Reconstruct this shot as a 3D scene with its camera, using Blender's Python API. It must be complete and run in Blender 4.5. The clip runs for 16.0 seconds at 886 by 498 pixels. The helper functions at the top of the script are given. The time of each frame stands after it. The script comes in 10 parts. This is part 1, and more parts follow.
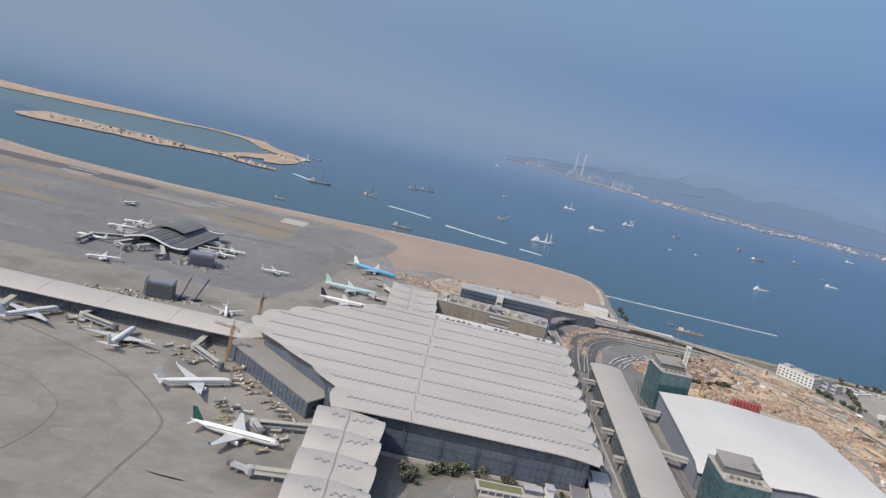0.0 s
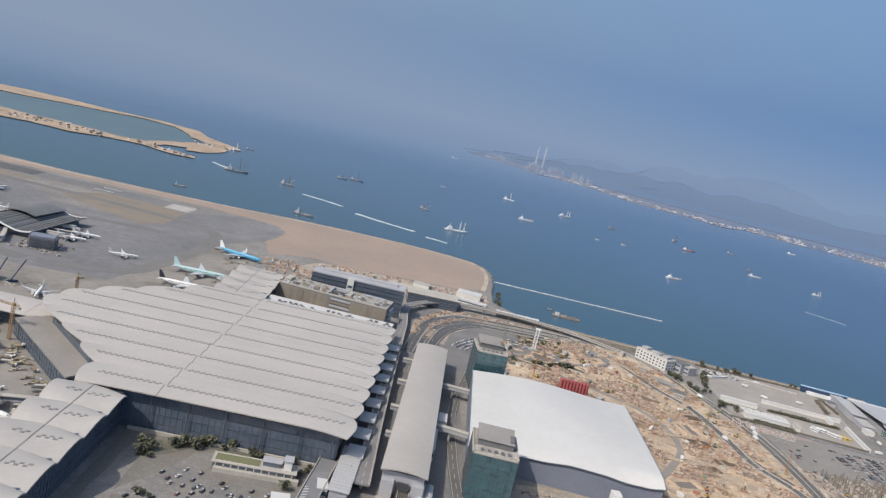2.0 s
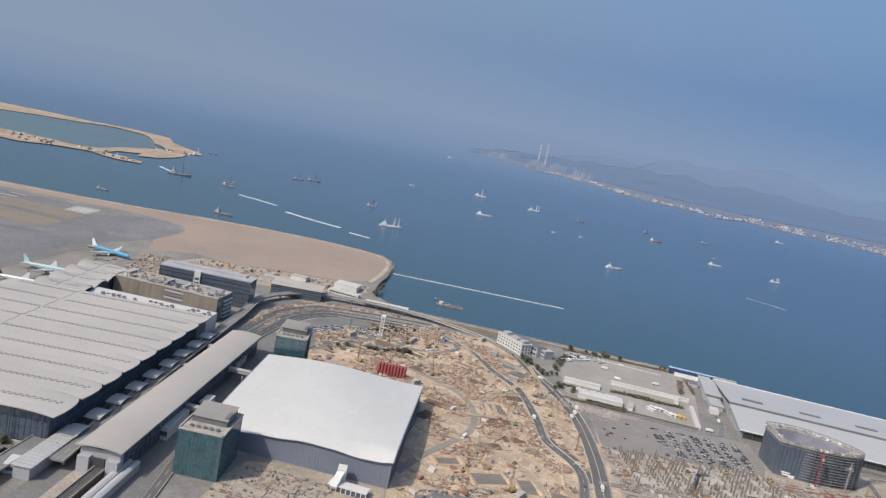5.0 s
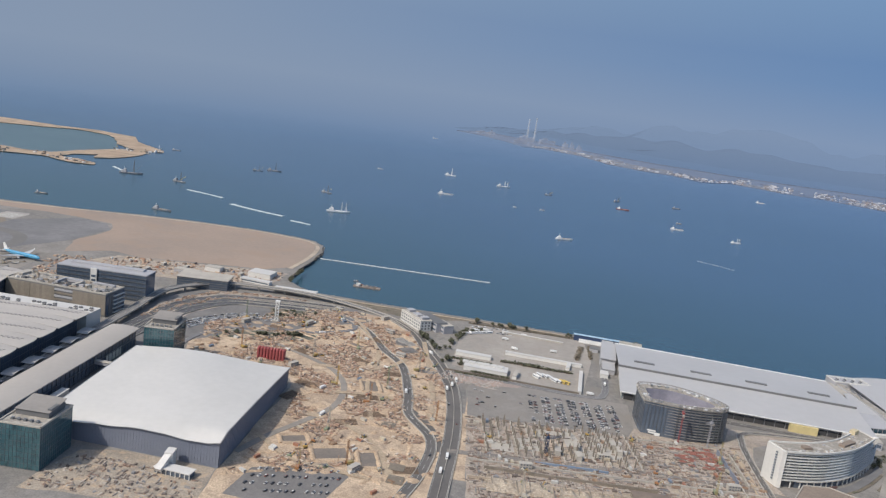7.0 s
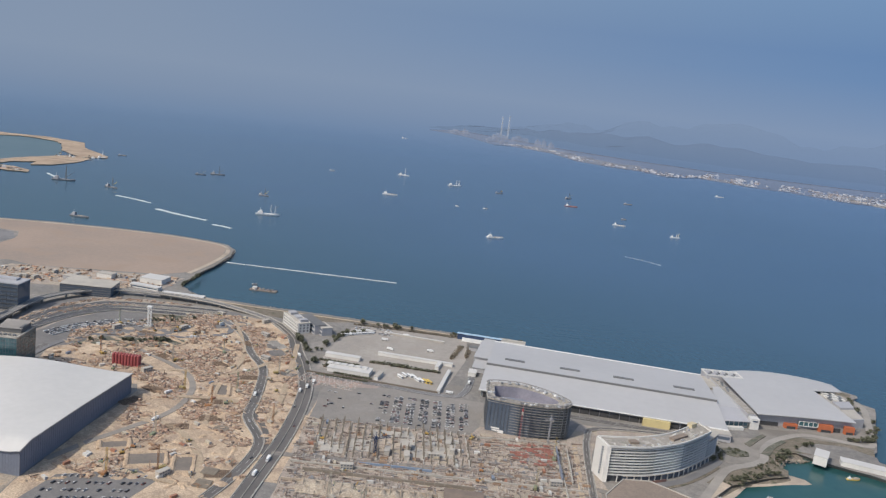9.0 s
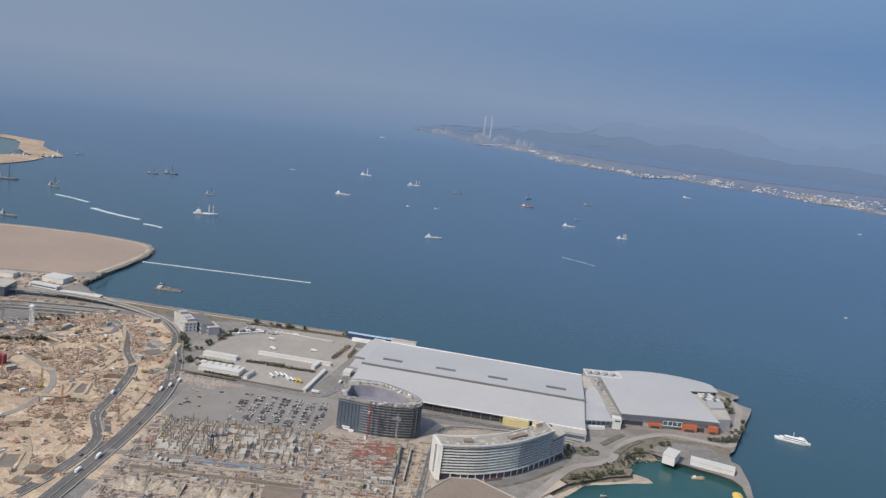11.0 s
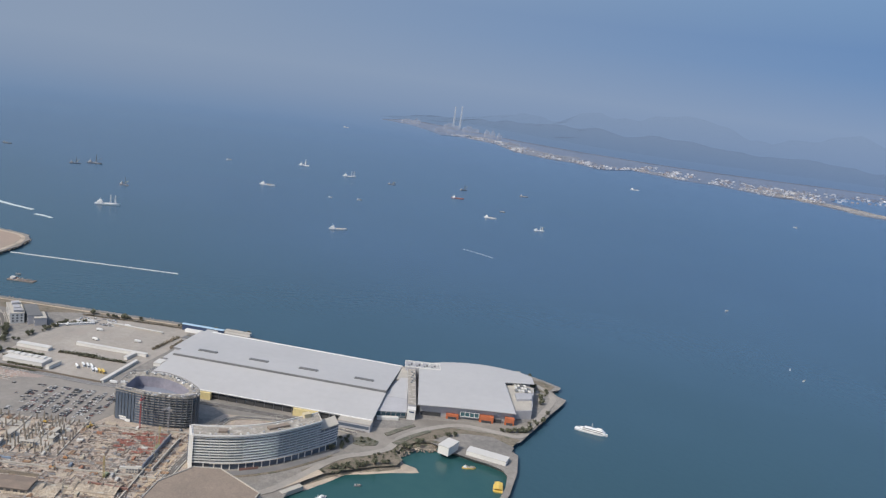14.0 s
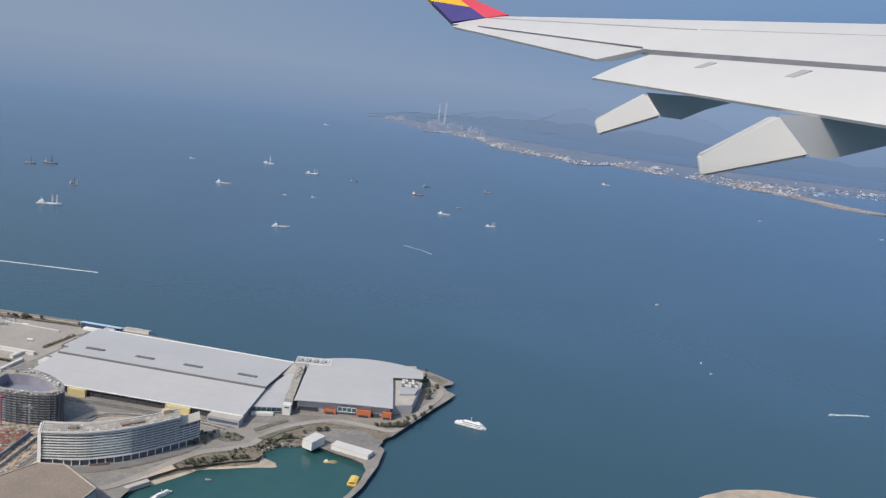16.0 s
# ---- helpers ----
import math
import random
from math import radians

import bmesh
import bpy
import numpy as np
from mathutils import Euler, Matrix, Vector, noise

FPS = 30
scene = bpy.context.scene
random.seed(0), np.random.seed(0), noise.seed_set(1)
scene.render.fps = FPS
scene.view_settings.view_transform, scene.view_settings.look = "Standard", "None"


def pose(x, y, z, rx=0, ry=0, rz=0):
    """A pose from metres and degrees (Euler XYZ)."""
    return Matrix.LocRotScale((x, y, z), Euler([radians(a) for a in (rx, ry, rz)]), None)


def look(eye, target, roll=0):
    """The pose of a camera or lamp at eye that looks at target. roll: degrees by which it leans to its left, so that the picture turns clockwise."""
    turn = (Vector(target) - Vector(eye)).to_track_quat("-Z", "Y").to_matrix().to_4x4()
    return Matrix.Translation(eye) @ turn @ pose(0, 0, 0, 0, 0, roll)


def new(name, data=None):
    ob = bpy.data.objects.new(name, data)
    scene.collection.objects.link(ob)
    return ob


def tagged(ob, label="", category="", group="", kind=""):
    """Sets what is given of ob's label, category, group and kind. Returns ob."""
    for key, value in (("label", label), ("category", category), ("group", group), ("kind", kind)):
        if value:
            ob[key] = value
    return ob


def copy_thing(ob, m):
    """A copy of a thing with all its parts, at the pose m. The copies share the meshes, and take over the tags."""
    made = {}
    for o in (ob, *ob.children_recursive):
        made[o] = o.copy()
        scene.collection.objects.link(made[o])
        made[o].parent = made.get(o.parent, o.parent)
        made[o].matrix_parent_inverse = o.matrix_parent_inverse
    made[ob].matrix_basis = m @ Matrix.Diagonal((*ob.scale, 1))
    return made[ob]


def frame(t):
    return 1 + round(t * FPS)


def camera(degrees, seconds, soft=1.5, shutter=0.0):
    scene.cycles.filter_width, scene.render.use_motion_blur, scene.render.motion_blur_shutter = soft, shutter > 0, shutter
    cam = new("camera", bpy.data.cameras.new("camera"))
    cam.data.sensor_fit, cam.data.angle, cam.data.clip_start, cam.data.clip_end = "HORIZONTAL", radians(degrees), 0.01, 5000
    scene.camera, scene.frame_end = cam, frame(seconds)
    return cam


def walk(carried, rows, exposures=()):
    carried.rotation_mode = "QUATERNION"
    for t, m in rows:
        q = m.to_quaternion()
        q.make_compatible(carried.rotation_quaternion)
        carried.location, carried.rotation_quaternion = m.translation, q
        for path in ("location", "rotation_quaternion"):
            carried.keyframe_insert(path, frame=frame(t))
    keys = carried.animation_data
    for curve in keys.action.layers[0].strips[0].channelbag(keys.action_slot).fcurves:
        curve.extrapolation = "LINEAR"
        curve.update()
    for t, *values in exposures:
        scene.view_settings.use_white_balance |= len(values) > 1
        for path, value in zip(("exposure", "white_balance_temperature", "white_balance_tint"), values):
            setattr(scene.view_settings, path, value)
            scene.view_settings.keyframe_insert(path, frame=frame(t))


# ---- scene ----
cam = camera(58.8, 16.0, soft=1.3)
PATH = [
    (0, (-0.01, -2.27, 242.88), (6.59, 195.23, 211.98), 13.10),
    (0.5, (40.73, -3.22, 248.04), (54.73, 194.18, 218.94), 13.50),
    (1, (81.47, -4.98, 253.86), (91.97, 192.32, 223.26), 13.50),
    (1.5, (122.19, -7.64, 260.51), (133.89, 189.66, 229.61), 13.40),
    (2, (162.03, -9.18, 266.47), (174.83, 187.92, 235.47), 13.40),
    (2.5, (202.15, -11.52, 272.07), (213.45, 185.58, 240.47), 13.40),
    (3, (241.68, -12.82, 277.58), (254.18, 184.28, 245.98), 13.40),
    (3.5, (281.24, -15.10, 283.29), (292.94, 181.90, 251.29), 13.30),
    (4, (322.54, -16.85, 290.34), (333.64, 180.15, 257.84), 13.00),
    (4.2, (338.80, -17.76, 291.91), (348.70, 179.44, 259.71), 12.80),
    (6.3, (504.80, -37.77, 320.98), (508.20, 159.63, 288.58), 9.20),
    (6.5, (521.23, -37.97, 323.07), (525.13, 158.93, 288.37), 8.90),
    (7, (562.00, -39.83, 328.44), (566.10, 156.57, 291.34), 7.80),
    (7.5, (603.37, -41.21, 334.38), (608.47, 155.29, 297.58), 7.00),
    (8, (643.19, -42.75, 340.36), (648.49, 153.85, 303.66), 6.40),
    (8.5, (683.13, -43.51, 346.78), (689.43, 152.89, 309.78), 6.60),
    (9, (722.50, -45.24, 352.52), (728.90, 151.26, 315.42), 6.80),
    (9.5, (762.11, -47.81, 358.75), (768.11, 148.59, 321.45), 6.80),
    (10, (801.10, -51.51, 366.61), (808.30, 144.79, 328.91), 6.90),
    (10.2, (817.04, -53.27, 368.18), (824.74, 143.13, 331.18), 7.10),
    (12.5, (1000.95, -66.43, 396.49), (1007.05, 129.77, 357.79), 6.80),
    (13, (1040.99, -69.68, 402.95), (1051.19, 126.22, 363.85), 7.70),
    (13.5, (1081.16, -73.33, 408.76), (1092.16, 122.47, 369.46), 7.80),
    (14, (1120.51, -77.14, 414.04), (1130.01, 118.66, 374.54), 7.50),
    (14.5, (1160.92, -80.02, 418.90), (1170.12, 115.68, 379.00), 7.30),
    (15, (1201.30, -82.80, 424.65), (1210.30, 113.00, 384.65), 7.00),
    (15.5, (1240.73, -85.66, 430.41), (1249.93, 110.04, 390.11), 7.00),
    (16, (1280.24, -89.19, 435.16), (1289.64, 106.51, 394.76), 7.00),
]
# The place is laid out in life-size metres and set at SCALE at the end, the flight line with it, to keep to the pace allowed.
SCALE = 0.47
walk(cam, [(t, look(Vector(eye) * SCALE, Vector(target) * SCALE, roll)) for t, eye, target, roll in PATH],
     exposures=[(0, 0.0), (4, 0.0), (7, -0.09), (10, -0.12), (12.5, -0.02), (16, 0.0)])

# ---- sky, sun ----
SUN_AZ, SUN_EL = math.atan2(-0.62, -0.78), radians(46)
to_sun = Vector((math.cos(SUN_AZ) * math.cos(SUN_EL), math.sin(SUN_AZ) * math.cos(SUN_EL), math.sin(SUN_EL)))
world = bpy.data.worlds.new("sky")
scene.world = world
world.use_nodes = True
wn, wl = world.node_tree.nodes, world.node_tree.links
wn.clear()
sky = wn.new("ShaderNodeTexSky")
sky.sky_type, sky.sun_disc = "NISHITA", False
sky.sun_elevation, sky.sun_rotation = SUN_EL, math.pi / 2 - SUN_AZ
sky.air_density, sky.dust_density, sky.altitude = 1.3, 2.5, 0
wtc = wn.new("ShaderNodeTexCoord")
wsep = wn.new("ShaderNodeSeparateXYZ")
wl.new(wtc.outputs["Generated"], wsep.inputs[0])
# hazy air: pale round the horizon and towards the sun, bluer away from it and in the distance below
wmap = wn.new("ShaderNodeMapRange")
wmap.inputs["From Min"].default_value, wmap.inputs["From Max"].default_value = -0.15, 0.25
wl.new(wsep.outputs["Z"], wmap.inputs["Value"])
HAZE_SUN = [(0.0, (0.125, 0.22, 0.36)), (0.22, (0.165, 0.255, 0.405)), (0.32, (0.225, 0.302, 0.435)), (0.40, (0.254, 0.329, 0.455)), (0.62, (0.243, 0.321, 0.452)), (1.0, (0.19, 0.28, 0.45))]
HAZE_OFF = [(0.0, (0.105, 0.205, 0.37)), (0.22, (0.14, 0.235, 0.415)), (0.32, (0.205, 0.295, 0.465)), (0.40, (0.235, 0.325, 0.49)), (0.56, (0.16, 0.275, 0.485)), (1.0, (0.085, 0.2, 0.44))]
tones = []
for HAZE in (HAZE_SUN, HAZE_OFF):
    ramp = wn.new("ShaderNodeValToRGB")
    wl.new(wmap.outputs[0], ramp.inputs["Fac"])
    el = ramp.color_ramp.elements
    while len(el) < len(HAZE):
        el.new(0.5)
    for e, (p_, c_) in zip(el, HAZE):
        e.position, e.color = p_, (*c_, 1)
    tones.append(ramp)
side = wn.new("ShaderNodeMapRange")
side.inputs["From Min"].default_value, side.inputs["From Max"].default_value = -0.35, 0.5
wl.new(wsep.outputs["X"], side.inputs["Value"])
tone = wn.new("ShaderNodeMix")
tone.data_type = "RGBA"
wl.new(side.outputs[0], tone.inputs["Factor"])
wl.new(tones[0].outputs["Color"], tone.inputs["A"])
wl.new(tones[1].outputs["Color"], tone.inputs["B"])
fac = wn.new("ShaderNodeMapRange")
fac.inputs["From Min"].default_value, fac.inputs["From Max"].default_value = 0.1, 0.5
fac.inputs["To Min"].default_value, fac.inputs["To Max"].default_value = 1.0, 0.0
wl.new(wsep.outputs["Z"], fac.inputs["Value"])
bg1, bg2, wmix, wout = wn.new("ShaderNodeBackground"), wn.new("ShaderNodeBackground"), wn.new("ShaderNodeMixShader"), wn.new("ShaderNodeOutputWorld")
bg1.inputs["Strength"].default_value, bg2.inputs["Strength"].default_value = 0.15, 1.0
wl.new(sky.outputs[0], bg1.inputs["Color"])
wl.new(tone.outputs["Result"], bg2.inputs["Color"])
wl.new(fac.outputs[0], wmix.inputs["Fac"])
wl.new(bg1.outputs[0], wmix.inputs[1])
wl.new(bg2.outputs[0], wmix.inputs[2])
wl.new(wmix.outputs[0], wout.inputs["Surface"])

sun = new("sun", bpy.data.lights.new("sun", "SUN"))
sun.data.energy, sun.data.angle, sun.data.color = 3.1, radians(0.6), (1.0, 0.93, 0.825)
sun.matrix_world = look(to_sun * 2000, (0, 0, 0))

# ---- materials ----
def life_size(n, l):
    """Places in life-size metres."""
    v = n.new("ShaderNodeVectorMath")
    v.operation = "SCALE"
    v.inputs["Scale"].default_value = 1 / SCALE
    l.new(n.new("ShaderNodeNewGeometry").outputs["Position"], v.inputs[0])
    return v.outputs[0]


def mat(name, c1, c2=None, big=0.02, fine=0.4, rough=0.8, metal=0.0, bump=0.0, where="Position", c3=None, clear=0.0, vary=0.0, spec=0.4, grain=0.0):
    """Two colours mixed by coarse and fine noise, with relief; c3: a third colour in blotches; clear: share made
    transparent in place of haze; grain: small stones and litter.
    """
    m = bpy.data.materials.new(name)
    m.use_nodes = True
    n, l = m.node_tree.nodes, m.node_tree.links
    bsdf = n["Principled BSDF"]
    c2 = c2 or tuple(v * 0.8 for v in c1)
    if where == "Position":
        co = life_size(n, l)
    else:
        co = n.new("ShaderNodeTexCoord").outputs["Object"]
    a, b = n.new("ShaderNodeTexNoise"), n.new("ShaderNodeTexNoise")
    a.inputs["Scale"].default_value, a.inputs["Detail"].default_value = big, 6
    b.inputs["Scale"].default_value, b.inputs["Detail"].default_value = fine, 3
    for t_ in (a, b):
        l.new(co, t_.inputs["Vector"])
    add = n.new("ShaderNodeMath")
    add.operation, add.use_clamp = "MULTIPLY_ADD", False
    l.new(b.outputs["Fac"], add.inputs[0])
    add.inputs[1].default_value = 0.6
    l.new(a.outputs["Fac"], add.inputs[2])
    mr = n.new("ShaderNodeMapRange")
    mr.inputs["From Min"].default_value, mr.inputs["From Max"].default_value = 0.58, 1.02
    l.new(add.outputs[0], mr.inputs["Value"])
    mix = n.new("ShaderNodeMix")
    mix.data_type = "RGBA"
    l.new(mr.outputs[0], mix.inputs["Factor"])
    mix.inputs["A"].default_value, mix.inputs["B"].default_value = (*c1, 1), (*c2, 1)
    col = mix.outputs["Result"]
    if c3:
        d = n.new("ShaderNodeTexNoise")
        d.inputs["Scale"].default_value, d.inputs["Detail"].default_value = big * 2.7, 4
        l.new(co, d.inputs["Vector"])
        r3 = n.new("ShaderNodeMapRange")
        r3.inputs["From Min"].default_value, r3.inputs["From Max"].default_value = 0.52, 0.66
        l.new(d.outputs["Fac"], r3.inputs["Value"])
        m3 = n.new("ShaderNodeMix")
        m3.data_type = "RGBA"
        l.new(r3.outputs[0], m3.inputs["Factor"])
        l.new(col, m3.inputs["A"])
        m3.inputs["B"].default_value = (*c3, 1)
        col = m3.outputs["Result"]
    if grain:
        gn, gr, gh = n.new("ShaderNodeTexNoise"), n.new("ShaderNodeMapRange"), n.new("ShaderNodeHueSaturation")
        gn.inputs["Scale"].default_value, gn.inputs["Detail"].default_value = 0.75, 3
        gr.inputs["From Min"].default_value, gr.inputs["From Max"].default_value = 0.33, 0.67
        gr.inputs["To Min"].default_value, gr.inputs["To Max"].default_value = 1 - grain, 1 + grain
        l.new(co, gn.inputs["Vector"])
        l.new(gn.outputs["Fac"], gr.inputs["Value"])
        l.new(gr.outputs[0], gh.inputs["Value"])
        l.new(col, gh.inputs["Color"])
        col = gh.outputs["Color"]
    if vary:
        oi = n.new("ShaderNodeObjectInfo")
        hs = n.new("ShaderNodeHueSaturation")
        vr = n.new("ShaderNodeMapRange")
        vr.inputs["To Min"].default_value, vr.inputs["To Max"].default_value = 1 - vary, 1 + vary
        l.new(oi.outputs["Random"], vr.inputs["Value"])
        l.new(vr.outputs[0], hs.inputs["Value"])
        l.new(col, hs.inputs["Color"])
        col = hs.outputs["Color"]
    l.new(col, bsdf.inputs["Base Color"])
    bsdf.inputs["Roughness"].default_value, bsdf.inputs["Metallic"].default_value = rough, metal
    bsdf.inputs["Specular IOR Level"].default_value = spec
    if bump:
        bp = n.new("ShaderNodeBump")
        bp.inputs["Strength"].default_value, bp.inputs["Distance"].default_value = 0.6, bump * SCALE
        l.new(b.outputs["Fac"], bp.inputs["Height"])
        l.new(bp.outputs[0], bsdf.inputs["Normal"])
    if clear:
        tr, ms = n.new("ShaderNodeBsdfTransparent"), n.new("ShaderNodeMixShader")
        ms.inputs["Fac"].default_value = clear
        l.new(bsdf.outputs[0], ms.inputs[1])
        l.new(tr.outputs[0], ms.inputs[2])
        l.new(ms.outputs[0], n["Material Output"].inputs["Surface"])
    return m


def many(name, colours, rough=0.35, metal=0.0, island=False, clear=0.0):
    """Paint whose colour is one of a few, thing by thing (or piece by piece of a heap)."""
    m = bpy.data.materials.new(name)
    m.use_nodes = True
    n, l = m.node_tree.nodes, m.node_tree.links
    src = n.new("ShaderNodeNewGeometry").outputs["Random Per Island"] if island else n.new("ShaderNodeObjectInfo").outputs["Random"]
    r = n.new("ShaderNodeValToRGB")
    r.color_ramp.interpolation = "CONSTANT"
    e_ = r.color_ramp.elements
    while len(e_) < len(colours):
        e_.new(0.5)
    for i, c in enumerate(colours):
        e_[i].position, e_[i].color = i / len(colours), (*c, 1)
    l.new(src, r.inputs["Fac"])
    nz = n.new("ShaderNodeTexNoise")
    nz.inputs["Scale"].default_value = 0.8
    l.new(life_size(n, l), nz.inputs["Vector"])
    mr = n.new("ShaderNodeMapRange")
    mr.inputs["To Min"].default_value, mr.inputs["To Max"].default_value = 0.75, 1.15
    l.new(nz.outputs["Fac"], mr.inputs["Value"])
    hs = n.new("ShaderNodeHueSaturation")
    l.new(mr.outputs[0], hs.inputs["Value"])
    l.new(r.outputs["Color"], hs.inputs["Color"])
    l.new(hs.outputs["Color"], n["Principled BSDF"].inputs["Base Color"])
    n["Principled BSDF"].inputs["Roughness"].default_value, n["Principled BSDF"].inputs["Metallic"].default_value = rough, metal
    if clear:
        tr, ms = n.new("ShaderNodeBsdfTransparent"), n.new("ShaderNodeMixShader")
        ms.inputs["Fac"].default_value = clear
        l.new(n["Principled BSDF"].outputs[0], ms.inputs[1])
        l.new(tr.outputs[0], ms.inputs[2])
        l.new(ms.outputs[0], n["Material Output"].inputs["Surface"])
    return m


GROUND = mat("old_concrete_and_dust", (0.29, 0.271, 0.25), (0.168, 0.162, 0.155), 0.012, 0.16, 0.95, c3=(0.222, 0.205, 0.184), grain=0.16)
APRON = mat("apron_concrete", (0.285, 0.262, 0.235), (0.195, 0.182, 0.165), 0.008, 0.12, 0.9, c3=(0.185, 0.17, 0.152), grain=0.05)
TAXI = mat("taxiway_asphalt", (0.222, 0.217, 0.22), (0.142, 0.143, 0.149), 0.006, 0.1, 0.9, c3=(0.178, 0.176, 0.18), grain=0.05)
RUNWAY = mat("runway_asphalt", (0.085, 0.085, 0.098), (0.135, 0.13, 0.135), 0.01, 0.2, 0.9)
SAND = mat("reclaimed_sand", (0.355, 0.275, 0.222), (0.285, 0.235, 0.20), 0.006, 0.15, 0.95, bump=0.5, c3=(0.325, 0.25, 0.2))
PALE_SAND = mat("pale_sand", (0.50, 0.42, 0.335), (0.38, 0.315, 0.25), 0.012, 0.1, 0.95, bump=0.4, c3=(0.33, 0.285, 0.235), grain=0.1)
BANK_SAND = mat("damp_orange_sand", (0.46, 0.355, 0.26), (0.33, 0.25, 0.185), 0.008, 0.05, 0.95, c3=(0.29, 0.225, 0.17))
DRY = mat("dry_grass", (0.255, 0.215, 0.17), (0.20, 0.178, 0.15), 0.02, 0.3, 0.95)
EARTH = mat("yellow_earth", (0.575, 0.452, 0.328), (0.365, 0.278, 0.203), 0.03, 0.22, 0.95, bump=1.2, c3=(0.35, 0.272, 0.207), grain=0.26)
MUD = mat("grey_building_mud", (0.425, 0.363, 0.308), (0.28, 0.24, 0.207), 0.035, 0.3, 0.95, bump=0.8, c3=(0.40, 0.34, 0.265), grain=0.26)
ROCK = mat("seawall_rock", (0.34, 0.295, 0.245), (0.20, 0.178, 0.15), 0.08, 0.5, 0.95, bump=1.0, grain=0.2)
ROAD = mat("road_asphalt", (0.15, 0.14, 0.133), (0.104, 0.1, 0.098), 0.02, 0.4, 0.9)
LINE = mat("road_paint", (0.55, 0.55, 0.52), (0.42, 0.42, 0.40), 0.3, 2.0, 0.7)
# base grey lifted to stand in for haze over the shaded roads
FORECOURT = mat("grey_forecourt_asphalt", (0.215, 0.205, 0.197), (0.15, 0.145, 0.142), 0.02, 0.25, 0.9, c3=(0.18, 0.172, 0.165), grain=0.12)
CONC = mat("pale_concrete", (0.47, 0.44, 0.39), (0.37, 0.345, 0.31), 0.05, 0.6, 0.85)
T1ROOF = mat("terminal_roof_sheet", (0.462, 0.432, 0.402), (0.405, 0.381, 0.357), 0.012, 0.2, 0.7, vary=0.03)
SEAM = mat("roof_seam", (0.30, 0.285, 0.27), (0.24, 0.23, 0.22), 0.1, 0.6, 0.7)
LOUVRE = mat("roof_skylight_glass", (0.18, 0.172, 0.168), (0.265, 0.25, 0.24), 0.2, 0.9, 0.35)
WHITE_ROOF = mat("white_membrane_roof", (0.600, 0.586, 0.562), (0.542, 0.531, 0.509), 0.015, 0.15, 0.5)
GREY_ROOF = mat("station_roof_sheet", (0.435, 0.402, 0.366), (0.39, 0.361, 0.33), 0.02, 0.2, 0.5)
EXPO_ROOF = mat("expo_roof_sheet", (0.46, 0.455, 0.455), (0.42, 0.415, 0.415), 0.01, 0.1, 0.45)
DARK_ROOF = mat("dark_grey_roof", (0.175, 0.177, 0.18), (0.135, 0.138, 0.142), 0.03, 0.3, 0.72)
WALL = mat("white_cladding", (0.68, 0.67, 0.64), (0.58, 0.57, 0.55), 0.03, 0.4, 0.6)
# GREYWALL darkened and blued, to put the hall's shade into the wall colour
SHADEWALL = mat("shade_toned_ribbed_cladding", (0.215, 0.235, 0.29), (0.18, 0.2, 0.25), 0.03, 0.4, 0.6)
HOARD = mat("faded_blue_hoarding", (0.16, 0.24, 0.36), (0.24, 0.29, 0.36), 0.1, 0.6, 0.6)
GREYWALL = mat("grey_ribbed_cladding", (0.42, 0.42, 0.44), (0.35, 0.35, 0.37), 0.03, 0.4, 0.6)
BROWNWALL = mat("brown_cladding", (0.255, 0.222, 0.182), (0.205, 0.182, 0.152), 0.05, 0.5, 0.85, c3=(0.23, 0.2, 0.165), vary=0.1, grain=0.1)
EARTH_UNIT = mat("dusty_plant_paint", (0.36, 0.30, 0.24), (0.28, 0.24, 0.2), 0.2, 0.8, 0.85, vary=0.2)
PODIUM_ROOF = mat("podium_roof_felt", (0.275, 0.222, 0.18), (0.21, 0.172, 0.143), 0.03, 0.3, 0.9, c3=(0.235, 0.19, 0.155), grain=0.12)
ROOM_GLASS = mat("dark_room_windows", (0.05, 0.058, 0.07), (0.09, 0.1, 0.115), 0.3, 1.2, 0.3)
# both glass bases are lifted and blued to stand in for haze
GLASS = mat("dark_blue_glass", (0.075, 0.1, 0.14), (0.112, 0.142, 0.186), 0.05, 0.3, 0.12, spec=0.9)
GREEN_GLASS = mat("green_glass", (0.038, 0.094, 0.112), (0.062, 0.148, 0.168), 0.09, 0.25, 0.12, spec=0.9, c3=(0.03, 0.07, 0.085))
MULL = mat("mullion_metal", (0.17, 0.185, 0.205), (0.13, 0.142, 0.16), 0.2, 1.0, 0.4, metal=0.5)
STEEL = mat("grey_steel", (0.33, 0.34, 0.35), (0.22, 0.23, 0.24), 0.1, 0.8, 0.45, metal=0.6)
CLUTTER_ROOF = mat("flat_roof_gravel", (0.36, 0.33, 0.29), (0.25, 0.235, 0.21), 0.06, 0.5, 0.95, c3=(0.44, 0.41, 0.37), grain=0.18)
YELLOW = mat("yellow_paint", (0.70, 0.50, 0.12), (0.60, 0.42, 0.10), 0.1, 0.8, 0.5)
ORANGE = mat("orange_cladding", (0.52, 0.16, 0.075), (0.43, 0.135, 0.065), 0.1, 0.8, 0.6)
RED = mat("red_paint", (0.35, 0.088, 0.092), (0.27, 0.072, 0.075), 0.1, 0.8, 0.6)
RUST = mat("red_oxide_steel", (0.30, 0.165, 0.135), (0.24, 0.15, 0.125), 0.1, 0.6, 0.7)
BLUE = mat("navy_paint", (0.028, 0.05, 0.105), (0.035, 0.06, 0.125), 0.1, 0.8, 0.5)
SKYBLUE = mat("light_blue_paint", (0.10, 0.38, 0.62), (0.09, 0.33, 0.55), 0.1, 0.8, 0.4)
